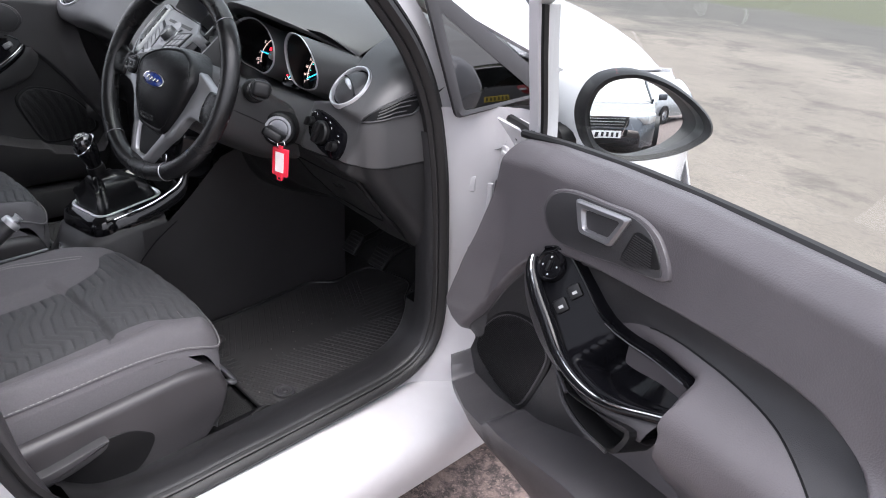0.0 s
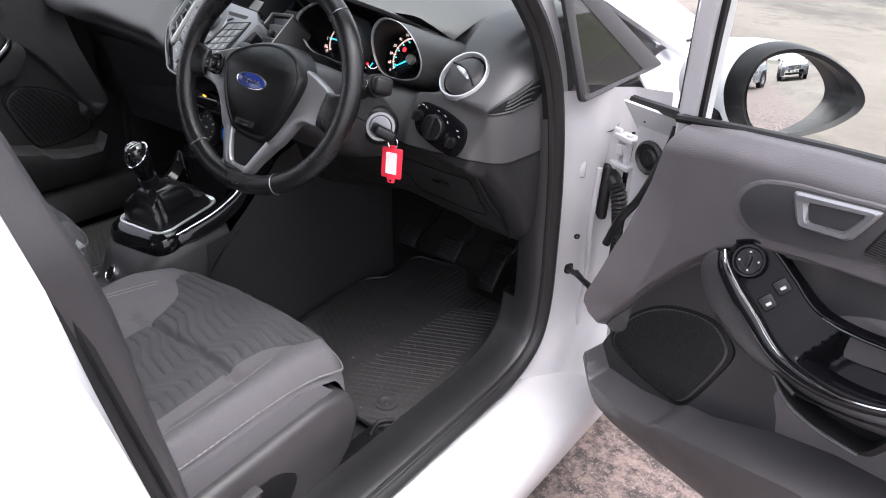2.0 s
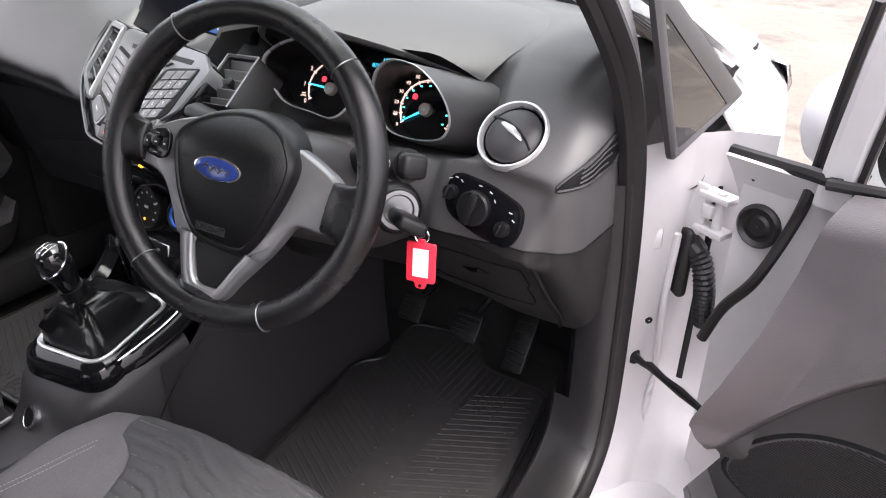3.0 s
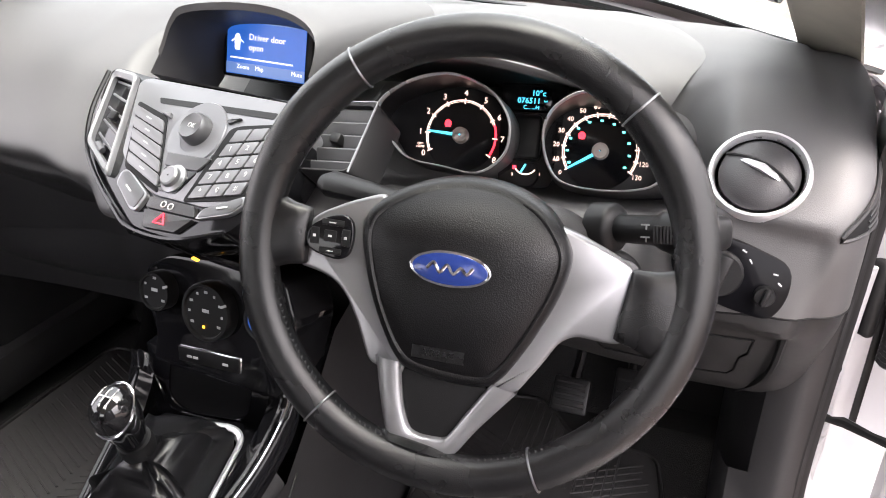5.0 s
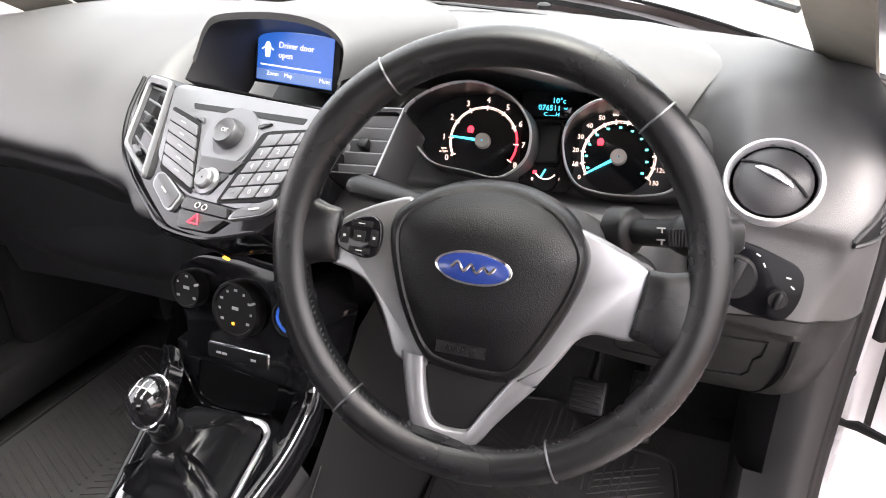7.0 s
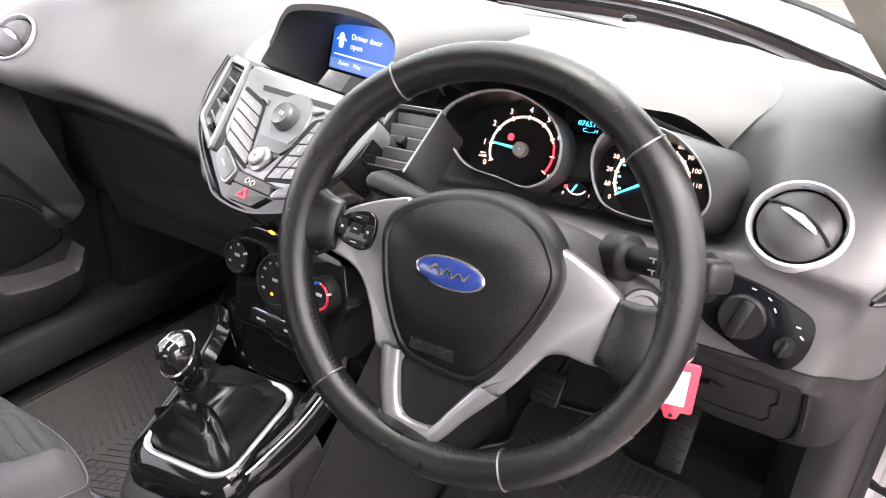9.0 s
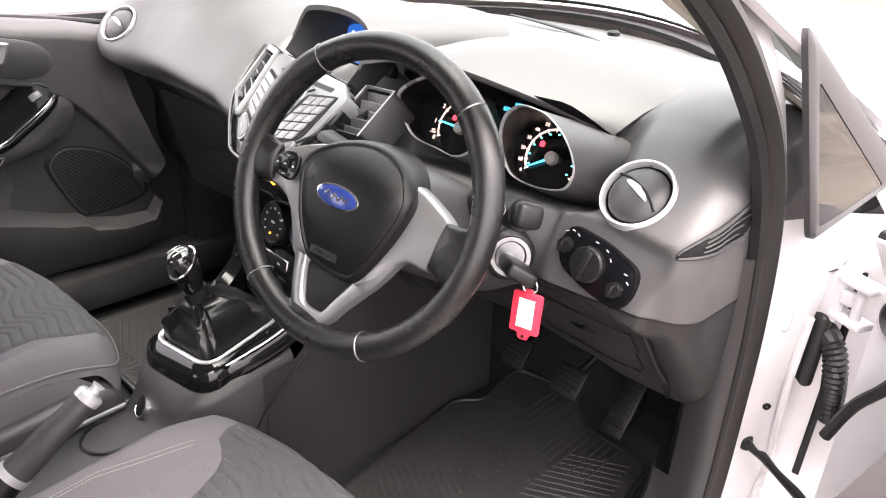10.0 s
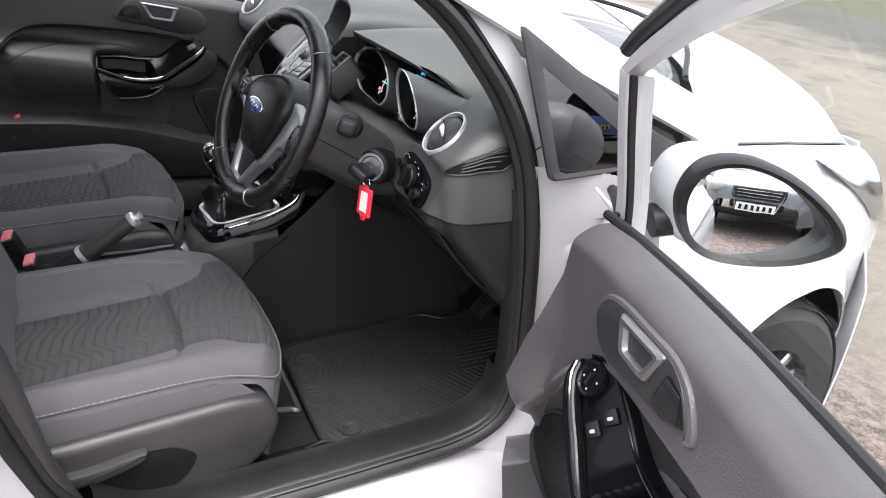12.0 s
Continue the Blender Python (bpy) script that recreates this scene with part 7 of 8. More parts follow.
    hz = part("hazard_key", prism(rpoly([(-0.012, -0.100), (0.066, -0.094), (0.050, -0.114), (0.0, -0.120)], 0.003), -0.004, 0.002, 0.001), M_CONS, st, "dark grey hazard warning key")
    part("hazard_triangle", tube([(0.014, -0.111, 0.0026), (0.030, -0.110, 0.0026), (0.022, -0.099, 0.0026)], 0.0013, 5, closed=True), M_REDLIT, hz, "red triangle")
    lk = part("lock_key", prism(rpoly([(-0.014, -0.084), (0.058, -0.080), (0.066, -0.092), (-0.012, -0.098)], 0.003), -0.004, 0.002, 0.001), M_CONS, st, "dark grey door lock key")
    for x in (0.014, 0.026):
        part("lock_mark", tube([(x + 0.004 * math.cos(a), -0.089 + 0.0035 * math.sin(a), 0.0026) for a in [2 * math.pi * i / 10 for i in range(10)]], 0.0008, 4, closed=True), M_SYMBOL, lk)
    # side vents
    for nm, P in (("left", ((-0.200, 0.050), (-0.158, 0.048), (-0.112, -0.068), (-0.172, -0.040))), ("right", ((0.132, 0.078), (0.200, 0.088), (0.206, 0.010), (0.134, -0.002)))):
        drop = 0.0 if nm == "left" else -0.022
        A, B, C, D = (Vector(p) for p in P)
        cc = (A + B + C + D) / 4
        o = rpoly([cc + (p - cc) * (1.20 if nm == "left" else 1.10) for p in (A, B, C, D)], 0.010)
        i = rpoly([cc + (p - cc) * 0.98 for p in (A, B, C, D)], 0.008)
        rings = [[Vector((p[0], p[1], z + drop)) for p in r] for r, z in ((o, -0.05), (o, 0.001), ([lerp(a, b, 0.4) for a, b in zip(o, i)], 0.004), (i, 0.002), (i, -0.030))]
        v = part("vent_frame", loft(rings, close=True), M_KEY if nm == "left" else M_CONS, st, "vent frame")
        part("vent_well", prism([(p[0], p[1]) for p in i], drop - 0.036, drop - 0.031), M_PIT, v, "dark vent well")
        if nm == "right":
            part("vent_brow", tube([(p.x, p.y, drop + 0.004) for p in (cc + (D - cc) * 1.06, cc + (A - cc) * 1.06, cc + (B - cc) * 1.06, cc + (C - cc) * 1.06)], 0.0013, 6), M_SILVER, v, "bright vent edge")
        ns = 5
        for k in range(ns):
            t = (k + 0.5) / ns
            a, b = A.lerp(D, t), B.lerp(C, t)
            d = b - a
            mm = T(((a.x + b.x) / 2, (a.y + b.y) / 2, drop - 0.008)) @ pose(0, 0, 0, 0, 0, math.degrees(math.atan2(d.y, d.x))) @ pose(0, 0, 0, 38, 0, 0)
            part("vent_slat", box(d.length * 0.95, 0.014, 0.0032, mm, 0.001, 1), M_PANEL if nm == "left" else M_BTN, v, "grey vent slat")
        a = A.lerp(D, 0.5).lerp(B.lerp(C, 0.5), 0.5)
        part("vent_tab", box(0.014, 0.012, 0.016, T((a.x, a.y, drop - 0.006)), 0.003), M_DARK, v, "vent slider")
        if nm == "left":
            a = A.lerp(D, 0.93).lerp(B.lerp(C, 0.93), 0.5)
            part("vent_wheel", tube([(a.x - 0.008, a.y + 0.003, 0.001), (a.x + 0.008, a.y - 0.004, 0.001)], 0.004, 8), M_BTN, v)
    # bright edge down the outer left side
    part("side_edge", tube(smooth_path([(-0.219, 0.055, 0.0), (-0.206, 0.0, 0.0), (-0.176, -0.046, 0.0), (-0.132, -0.078, 0.0), (-0.062, -0.112, 0.0), (-0.020, -0.126, 0.0), (0.050, -0.122, 0.0), (0.115, -0.097, 0.0)], 5), 0.0028, 6), M_GLOSS, st, "gloss black lower edge")
    return st


build_stack()


M_POD = mat("grey pod plastic", (0.040, 0.039, 0.041), 0.5, bump=0.2, bscale=1100, vary=0.1)


def build_screen():
    sc = thing("display_pod", SM, "hooded dashboard pod with a lit blue display", "display")
    # mouth of the pod, in the stack's frame
    fr = [(-0.139, 0.064, 0.0), (-0.128, 0.095, 0.012), (-0.114, 0.124, 0.029), (-0.09, 0.140, 0.036), (0.0, 0.151, 0.037), (0.07, 0.150, 0.031), (0.112, 0.134, 0.020), (0.122, 0.098, 0.008), (0.117, 0.062, 0.0)]
    bk = [(-0.125, 0.074, -0.085), (-0.130, 0.15, -0.09), (-0.12, 0.195, -0.09), (-0.09, 0.205, -0.09), (-0.045, 0.208, -0.09), (0.0, 0.205, -0.09), (0.03, 0.19, -0.085), (0.038, 0.15, -0.08), (0.045, 0.066, -0.075)]
    f, b = smooth_path(fr, 5), smooth_path(bk, 5)
    part("pod_lining", loft([[p.lerp(q, t) for p, q in zip(f, b)] for t in (0, 0.5, 1)]), M_POD, sc, "dark pod lining", angle=60)
    bm = bmesh.new()
    vs = [bm.verts.new(p) for p in (f[0], f[-1], b[-1], b[0])]
    bm.faces.new(vs)
    part("pod_tray", bm, M_POD, sc, "dark grey tray in front of the display")
    part("pod_back", prism([(p.x, p.y) for p in b], -0.15, -0.128), M_DARK, sc)
    # hood that flows back into the dash top
    top = [p for p in f if p.y > 0.085]
    rings = []
    w = SM.inverted().to_3x3()
    for p in top:
        back = w @ Vector((0.0, 0.30, -0.02))
        side = 0.02 if p.x > 0 else -0.02
        rings.append([p + Vector((0, -0.004, -0.004)), p + Vector((0, 0.001, 0.003)), p + Vector((0, 0.006, 0.0))] + [p + back * t + Vector((side * t, 0.008 + 0.004 * math.sin(t * 3), 0)) for t in (0.12, 0.3, 0.6, 1.0)])
    part("hood", loft(rings), M_DASH, sc, "soft grey hood", angle=60)
    # display
    dw = axes((0.036, 0.112, 1.043), (1, -0.06, -0.045), (0.05, 0.20, 0.98))
    dm = SM.inverted() @ dw
    body = part("display_body", box(0.140, 0.092, 0.02, dm @ T((0, 0, -0.012)), 0.004), M_DARK, sc, "black display body")
    part("display_glass", box(0.122, 0.082, 0.001, dm @ T((0.0, 0, 0.0)), 0), M_SCREEN, body, "lit blue display")
    part("title_bar", box(0.122, 0.014, 0.001, dm @ T((0.0, 0.033, 0.0006)), 0), M_SCRBAR, body)
    part("foot_bar", box(0.122, 0.014, 0.001, dm @ T((0.0, -0.033, 0.0006)), 0), M_SCRBAR, body)
    part("divider", box(0.098, 0.002, 0.0006, dm @ T((-0.006, -0.020, 0.0008)), 0), M_SCRTXT, body)
    letters("Driver door", 0.0115, dm @ T((-0.026, 0.008, 0.0012)), M_SCRTXT, body, align="LEFT")
    letters("open", 0.0115, dm @ T((-0.026, -0.005, 0.0012)), M_SCRTXT, body, align="LEFT")
    for x, w in ((-0.036, 0.030), (-0.008, 0.018)):
        part("title_text", box(w, 0.0045, 0.0005, dm @ T((x, 0.0325, 0.0014)), 0), M_SCRTXT, body)
    for tx, x in (("Zoom", -0.034), ("Map", -0.008), ("Mute", 0.050)):
        letters(tx, 0.008, dm @ T((x, -0.031, 0.0014)), M_SCRTXT, body)
    part("car_symbol", prism(rpoly([(-0.048, -0.010), (-0.040, -0.010), (-0.039, 0.006), (-0.042, 0.011), (-0.046, 0.011), (-0.049, 0.006)], 0.002), 0.0008, 0.0012, 0, 2, dm), M_SCRTXT, body, "small car symbol")
    for s in (-1, 1):
        part("car_symbol_door", box(0.006, 0.0018, 0.0006, dm @ T((-0.044 + s * 0.007, 0.002, 0.001)) @ pose(0, 0, 0, 0, 0, -35 * s), 0), M_SCRTXT, body)
    return sc


build_screen()


# ---- centre console ----
def build_console():
    co = thing("centre_console", T((0.08, -0.3, 0.31)), "dark grey centre console with gloss black trim", "console")
    # heater panel
    hm = axes((0.060, -0.098, 0.778), (0.985, -0.10, 0.02), (0.0, 0.25, 0.97))
    hp = wpart("heater_panel", prism(rpoly([(-0.112, 0.026), (-0.07, 0.048), (0.05, 0.055), (0.105, 0.048), (0.122, 0.0), (0.112, -0.05), (0.104, -0.098), (-0.100, -0.098), (-0.092, -0.06), (-0.106, -0.026)], 0.012), -0.08, -0.002, 0.004, 2, hm), M_GLOSS, co, "gloss black heater panel")
    for x, y, r in ((-0.080, 0.002, 0.025), (0.002, -0.008, 0.037), (0.085, 0.0, 0.025)):
        k = wpart("heater_knob", turned([(r, -0.004), (r, 0.012), (r * 0.95, 0.016), (r * 0.86, 0.016), (r * 0.82, 0.013), (0.001, 0.013)], 40, hm @ T((x, y, 0)), cap=False), M_DARK, hp, "round black heater knob")
        n = 5 if r < 0.03 else 9
        for i in range(n):
            a = radians(lerp(215, -35, i / (n - 1)))
            wpart("knob_mark", box(0.003 if i % 2 else 0.005, 0.003, 0.0005, hm @ T((x + r * 0.68 * math.cos(a), y + r * 0.68 * math.sin(a), 0.0135)), 0), M_SYMBOL, k)
        wpart("knob_mark", box(0.010, 0.004, 0.0005, hm @ T((x, y + 0.002, 0.0135)), 0), M_SYMBOL, k)
        wpart("knob_pointer", box(0.008, 0.003, 0.001, hm @ T((x + r * 0.9 * math.cos(0.45), y + r * 0.9 * math.sin(0.45), 0.0165)) @ pose(0, 0, 0, 0, 0, 26), 0), M_SYMBOL, k)
    k = hm @ T((0.085, 0.0, 0.0138))
    for a0, mt in ((100, M_BLUEMARK), (-80, M_RED)):
        wpart("temperature_arc", tube([k @ Vector((0.017 * math.cos(radians(a0 + t)), 0.017 * math.sin(radians(a0 + t)), 0)) for t in range(0, 161, 16)], 0.0022, 5), mt, hp)
    wpart("orange_lamp", box(0.010, 0.004, 0.002, T((0.050, -0.102, 0.838)) @ pose(0, 0, 0, 0, 8, -12), 0.0005), M_ORANGE, hp, "lit orange lamp")
    wpart("orange_lamp", box(0.003, 0.003, 0.001, hm @ T((0.000, -0.026, 0.0142)), 0), M_ORANGE, hp)
    wpart("upper_ledge", box(0.22, 0.05, 0.012, T((0.05, -0.085, 0.852)) @ pose(0, 0, 0, 0, 0, -12), 0.004), M_GLOSS, co, "gloss black ledge")
    # button row and cubby
    bm = axes((0.056, -0.110, 0.706), (0.985, -0.10, 0.08), (0, 0.2, 0.98))
    br = wpart("button_row", box(0.102, 0.023, 0.012, bm, 0.004), M_CHROME, co, "bright framed button row")
    wpart("row_keys", box(0.098, 0.0185, 0.004, bm @ T((0, 0, 0.0055)), 0.001), M_DARK, br)
    for x in (-0.03, -0.02, 0.028):
        wpart("key_mark", box(0.008, 0.003, 0.0006, bm @ T((x, -0.001, 0.0078)), 0), M_SYMBOL, br)
    # cubby with a gloss surround
    hole = rpoly([(-0.016, 0.682), (-0.029, 0.629), (-0.017, 0.61), (0.005, 0.604), (0.074, 0.611), (0.093, 0.624), (0.113, 0.692)], 0.010)
    mid = sum((Vector(p) for p in hole), Vector((0, 0))) / len(hole)
    outer = []
    for p in hole:
        d = Vector(p) - mid
        k = min(0.108 / max(1e-6, abs(d.x)) if d.x > 0 else 0.092 / max(1e-6, abs(d.x)), 0.062 / max(1e-6, abs(d.y)))
        outer.append(mid + d * max(1.06, k))
    rings = [[Vector((p[0], y, p[1])) for p in r] for r, y in ((outer, -0.06), (outer, -0.100), ([Vector(p).lerp(q, 0.5) for p, q in zip(hole, outer)], -0.104), (hole, -0.106), ([mid + (Vector(p) - mid) * 0.98 for p in hole], -0.102))]
    wpart("cubby_surround", loft(rings, close=True), M_GLOSS, co, "gloss black cubby surround", angle=50)
    rings = [[Vector((p[0], y, p[1])) for p in r] for r, y in ((hole, -0.1035), ([mid + (Vector(p) - mid) * 0.95 for p in hole], -0.080), ([mid + (Vector(p) - mid) * 0.9 for p in hole], 0.0))]
    cb = wpart("cubby", loft(rings, close=True, cap=True), M_PIT, co, "open black cubby")
    lipp = smooth_path([(-0.05, -0.112, 0.694), (-0.036, -0.109, 0.632), (-0.03, -0.109, 0.612), (-0.001, -0.109, 0.602), (0.075, -0.109, 0.608), (0.094, -0.109, 0.62)], 5)
    wpart("cubby_lip", tube(lipp, [0.0008 + 0.0012 * min(1.0, i / 8) for i in range(len(lipp))], 6), M_CHROME, cb, "bright cubby edge")
    # gear surround: gloss black frame, silver ring, gaiter
    g = [Vector((p[0], p[1], 0.628 + 0.11 * (p[1] + 0.15))) for p in rpoly([(-0.024, -0.152), (0.118, -0.132), (0.148, -0.300), (0.006, -0.318)], 0.036, 8)]
    c = sum(g, Vector()) / len(g)
    def gr(s, dz, ex=0.0):
        return [c + (p - c) * s + Vector((0, 0, dz)) + (p - c).normalized() * ex for p in g]
    fr = wpart("gear_frame", loft([gr(1.0, -0.05, 0.020), gr(1.0, -0.022, 0.020), gr(1.0, -0.008, 0.016), gr(1.0, 0.0, 0.006), gr(1.0, 0.002)], close=True), M_GLOSS, co, "gloss black gear surround")
    wpart("silver_ring", loft([gr(1.0, -0.002), gr(1.0, 0.004, -0.001), gr(1.0, 0.005, -0.004), gr(1.0, 0.003, -0.009), gr(1.0, -0.006, -0.010)], close=True), M_RING, fr, "bright silver ring")
    # gloss cheeks beside the gear surround, with a bright outer line, that rise to the heater panel
    line = smooth_path([(0.146, -0.292, 0.600), (0.157, -0.24, 0.617), (0.162, -0.19, 0.631), (0.164, -0.15, 0.648), (0.164, -0.118, 0.668), (0.162, -0.104, 0.70), (0.160, -0.100, 0.745)], 5)
    rings = [[p + Vector(q) for q in ((-0.034, 0.006, -0.012), (-0.022, 0.002, -0.007), (-0.012, 0.0, 0.001), (-0.008, 0.0, -0.004), (0.0, 0.0, 0.0), (0.006, 0.002, -0.004), (0.008, 0.004, -0.03))] for p in line]
    wpart("side_cheek", loft(rings), M_GLOSS, co, "gloss black side cheek", angle=60)
    wpart("cheek_edge", tube([p + Vector((0, -0.001, 0.001)) for p in line], 0.0017, 6), M_CHROME, co, "bright cheek edge")
    line = smooth_path([(-0.012, -0.300, 0.603), (-0.034, -0.24, 0.612), (-0.050, -0.19, 0.622), (-0.062, -0.15, 0.640), (-0.068, -0.120, 0.665), (-0.072, -0.108, 0.69)], 5)
    rings = [[p + Vector(q) for q in ((0.026, 0.006, -0.010), (0.012, 0.0, 0.002), (0.006, 0.0, -0.002), (0.0, 0.0, 0.0), (-0.005, 0.002, -0.004), (-0.007, 0.004, -0.03))] for p in line]
    wpart("side_cheek", loft(rings), M_GLOSS, co, "gloss black side cheek", angle=60)
    # console body
    rows = []
    for y, zt, xl, xr in ((0.10, 0.78, -0.115, 0.175), (-0.02, 0.74, -0.112, 0.174), (-0.10, 0.66, -0.095, 0.174), (-0.16, 0.606, -0.070, 0.172), (-0.22, 0.598, -0.060, 0.172), (-0.30, 0.580, -0.030, 0.166), (-0.335, 0.572, -0.005, 0.155), (-0.352, 0.535, 0.0, 0.152), (-0.372, 0.508, 0.0, 0.150), (-0.45, 0.500, 0.0, 0.165), (-0.60, 0.500, 0.0, 0.175), (-0.95, 0.505, 0.0, 0.175)):
        rows.append([Vector((xl - 0.035, y, 0.30)), Vector((xl - 0.02, y, 0.42)), Vector((xl - 0.002, y, zt - 0.02)), Vector((xl + 0.008, y, zt - 0.004)), Vector((xl + 0.03, y, zt)), Vector((xr - 0.03, y, zt)), Vector((xr - 0.008, y, zt - 0.004)), Vector((xr + 0.002, y, zt - 0.02)), Vector((xr + 0.012, y, 0.42)), Vector((xr + 0.022, y, 0.30))])
    nose = [[Vector((xl, y, z)), Vector((lerp(xl, xr, 0.5), y, z + 0.001)), Vector((xr, y, z))] for y, z, xl, xr in ((-0.02, 0.570, -0.09, 0.165), (-0.098, 0.580, -0.08, 0.165), (-0.112, 0.588, -0.072, 0.165), (-0.130, 0.606, -0.066, 0.164), (-0.165, 0.608, -0.06, 0.164))]
    wpart("console_nose", loft(nose), M_GLOSS, co, "gloss black console nose", angle=50)
    wpart("tunnel_side", loft([r[:3] for r in rows[:5]]), M_TUNNEL, co, "dark grey tunnel side", angle=50)
    wpart("console_body", loft(rows[3:]), M_TUNNEL, co, "dark grey moulded console body", angle=50)
    wpart("tunnel_side", loft([[p + Vector((0.0035, 0.24, 0)) for p in rows[0][7:]]] + [[p + Vector((0.0035, 0, 0)) for p in r[7:]] for r in rows[:5]]), M_TUNNEL, co, "dark grey tunnel side", angle=50)
    wpart("console_seam", tube(smooth_path([(0.180, -0.14, 0.585), (0.186, -0.20, 0.545), (0.189, -0.25, 0.49), (0.190, -0.26, 0.45)], 4), 0.0015, 5), M_DARK, co)
    # socket with bright rim
    sm = axes((0.052, -0.364, 0.522), (0.97, -0.2, 0), (0.0, 0.55, 0.83))
    so = wpart("power_socket", turned([(0.018, -0.01), (0.018, 0.003), (0.015, 0.004), (0.0135, 0.001)], 28, sm, cap=False), M_CHROME, co, "round socket with bright rim")
    wpart("socket_cap", turned([(0.0135, 0.0), (0.013, 0.004), (0.001, 0.0045)], 24, sm, cap=False), M_DARK, so, "black socket cap")
    letters("12V", 0.008, sm @ T((0, 0, 0.0047)), M_SYMBOL, so)
    # tray and cup holder
    wpart("tray_edge", tube([(0.015, -0.375, 0.512), (0.012, -0.46, 0.506), (0.012, -0.56, 0.506)], 0.004, 8), M_PANEL, co, "silver grey tray edge")
    wpart("cup_holder", turned([(0.040, 0.006), (0.037, 0.007), (0.035, 0.0), (0.033, -0.05), (0.001, -0.05)], 32, T((0.06, -0.425, 0.497)), cap=False), M_DARK, co, "black cup holder")
    return co


M_TUNNEL = mat("black console side plastic", (0.020, 0.0190, 0.0203), 0.5, bump=0.3, bscale=800, vary=0.15)
M_BLUEMARK = mat("blue print", (0.02, 0.12, 0.6), 0.5)
build_console()


def build_gear():
    gl = thing("gear_lever", T((0.055, -0.215, 0.60)), "gear lever with polished black knob and leather gaiter", "gear lever")
    top = Vector((0.081, -0.296, 0.793))
    base = Vector((0.070, -0.236, 0.611))
    d = (top - base).normalized()
    # gaiter with folds
    rings = []
    o = [Vector((p[0], p[1], 0.627 + 0.11 * (p[1] + 0.15))) for p in rpoly([(-0.013, -0.162), (0.109, -0.144), (0.136, -0.291), (0.016, -0.306)], 0.030, 12)]
    neck = base.lerp(top, 0.50)
    n = len(o)
    for k, t in enumerate([i / 18 for i in range(19)]):
        ring = []
        for i, p in enumerate(o):
            a = 2 * math.pi * i / n
            r = p.lerp(neck, t ** 1.25)
            r.z = lerp(p.z, neck.z, t ** 0.70)
            cen = Vector((lerp(0.062, neck.x, t), lerp(-0.225, neck.y, t), r.z))
            off = r - cen
            off.z = 0
            m = off.length
            env = math.sin(min(1.0, t * 1.15) * math.pi) ** 0.7
            fold = abs(math.sin(2.5 * a + 2.2 * t + 0.9 * math.sin(2 * a + 1.0))) + 0.45 * abs(math.sin(4.5 * a - 3.5 * t + 0.4))
            w = max(0.0205, max(0.019, m * (1 + 0.16 * env)) - 0.024 * env * (fold - 0.5))
            ring.append(cen + off.normalized() * w + Vector((0, 0, 0.006 * math.sin(3 * a + 9 * t) * math.sin(t * math.pi))))
        rings.append(ring)
    wpart("gaiter", loft(rings, close=True), M_BOOT, gl, "creased black leather gaiter", angle=70)
    wpart("gaiter_collar", tube([neck - d * 0.006, neck + d * 0.004, neck + d * 0.012], [0.0185, 0.0195, 0.018], 20), M_DARK, gl, "black collar")
    # knob
    zz = d
    xx = Vector((1, 0, 0))
    yy = zz.cross(xx).normalized()
    xx = yy.cross(zz)
    km = Matrix((xx, yy, zz)).transposed().to_4x4()
    km.translation = neck + d * 0.008
    km = km @ Matrix.Diagonal((0.84, 0.84, 0.86, 1))
    prof = [(0.0165, -0.004), (0.0170, 0.008), (0.0190, 0.020), (0.0222, 0.034), (0.0246, 0.048), (0.0252, 0.058)]
    oval_ = km @ Matrix.Diagonal((1, 1.12, 1, 1))
    kb = wpart("knob", turned(prof, 32, oval_, cap=False), M_GLOSS, gl, "gloss black gear knob")
    cap_ = [(0.0251, 0.056), (0.0254, 0.066), (0.0246, 0.076), (0.0215, 0.086), (0.014, 0.0925), (0.001, 0.095)]
    wpart("knob_ring", tube([oval_ @ Vector((0.0253 * math.cos(a), 0.0253 * math.sin(a), 0.066 + 0.016 * math.sin(a))) for a in [2 * math.pi * i / 40 for i in range(40)]], 0.0017, 6, closed=True), M_CHROME, kb, "bright knob ring")
    wpart("knob_cap", turned(cap_, 36, oval_, cap=False), M_KNOB, kb, "polished dark chrome cap")
    wpart("neck_ring", turned([(0.0172, -0.003), (0.0180, 0.001), (0.0174, 0.004)], 28, km, cap=False), M_CHROME, kb, "bright neck ring")
    pm = km @ T((0, 0.0, 0.0946))
    bars = [(-0.009, 0, 0.0012, 0.016), (0.0, 0, 0.0012, 0.016), (0.009, 0, 0.0012, 0.016), (0.0, 0, 0.018, 0.0012)]
    for x, y, w, h in bars:
        wpart("gate_line", box(w, h, 0.0008, pm @ T((x, y, 0.0006 - 9 * (x * x + y * y))), 0), M_WHITEPRINT, kb)
    for tx, x, y in (("1", -0.009, 0.0115), ("3", 0.0, 0.0115), ("5", 0.009, 0.0115), ("2", -0.009, -0.0115), ("4", 0.0, -0.0115), ("R", 0.009, -0.0115)):
        wl = letters(tx, 0.0065, Matrix.Identity(4), M_WHITEPRINT, kb)
        wl.data.transform(root_matrix(kb).inverted() @ pm @ T((x, y, -0.0012)) @ pose(0, 0, 0, -math.degrees(y * 28), math.degrees(x * 28), 0))
    return gl


M_WHITEPRINT = mat("white inlay", (0.8, 0.8, 0.8), 0.4)
M_KNOB = mat("dark polished chrome", (0.010, 0.010, 0.011), 0.07, vary=0.02, spec=0.9)
build_gear()


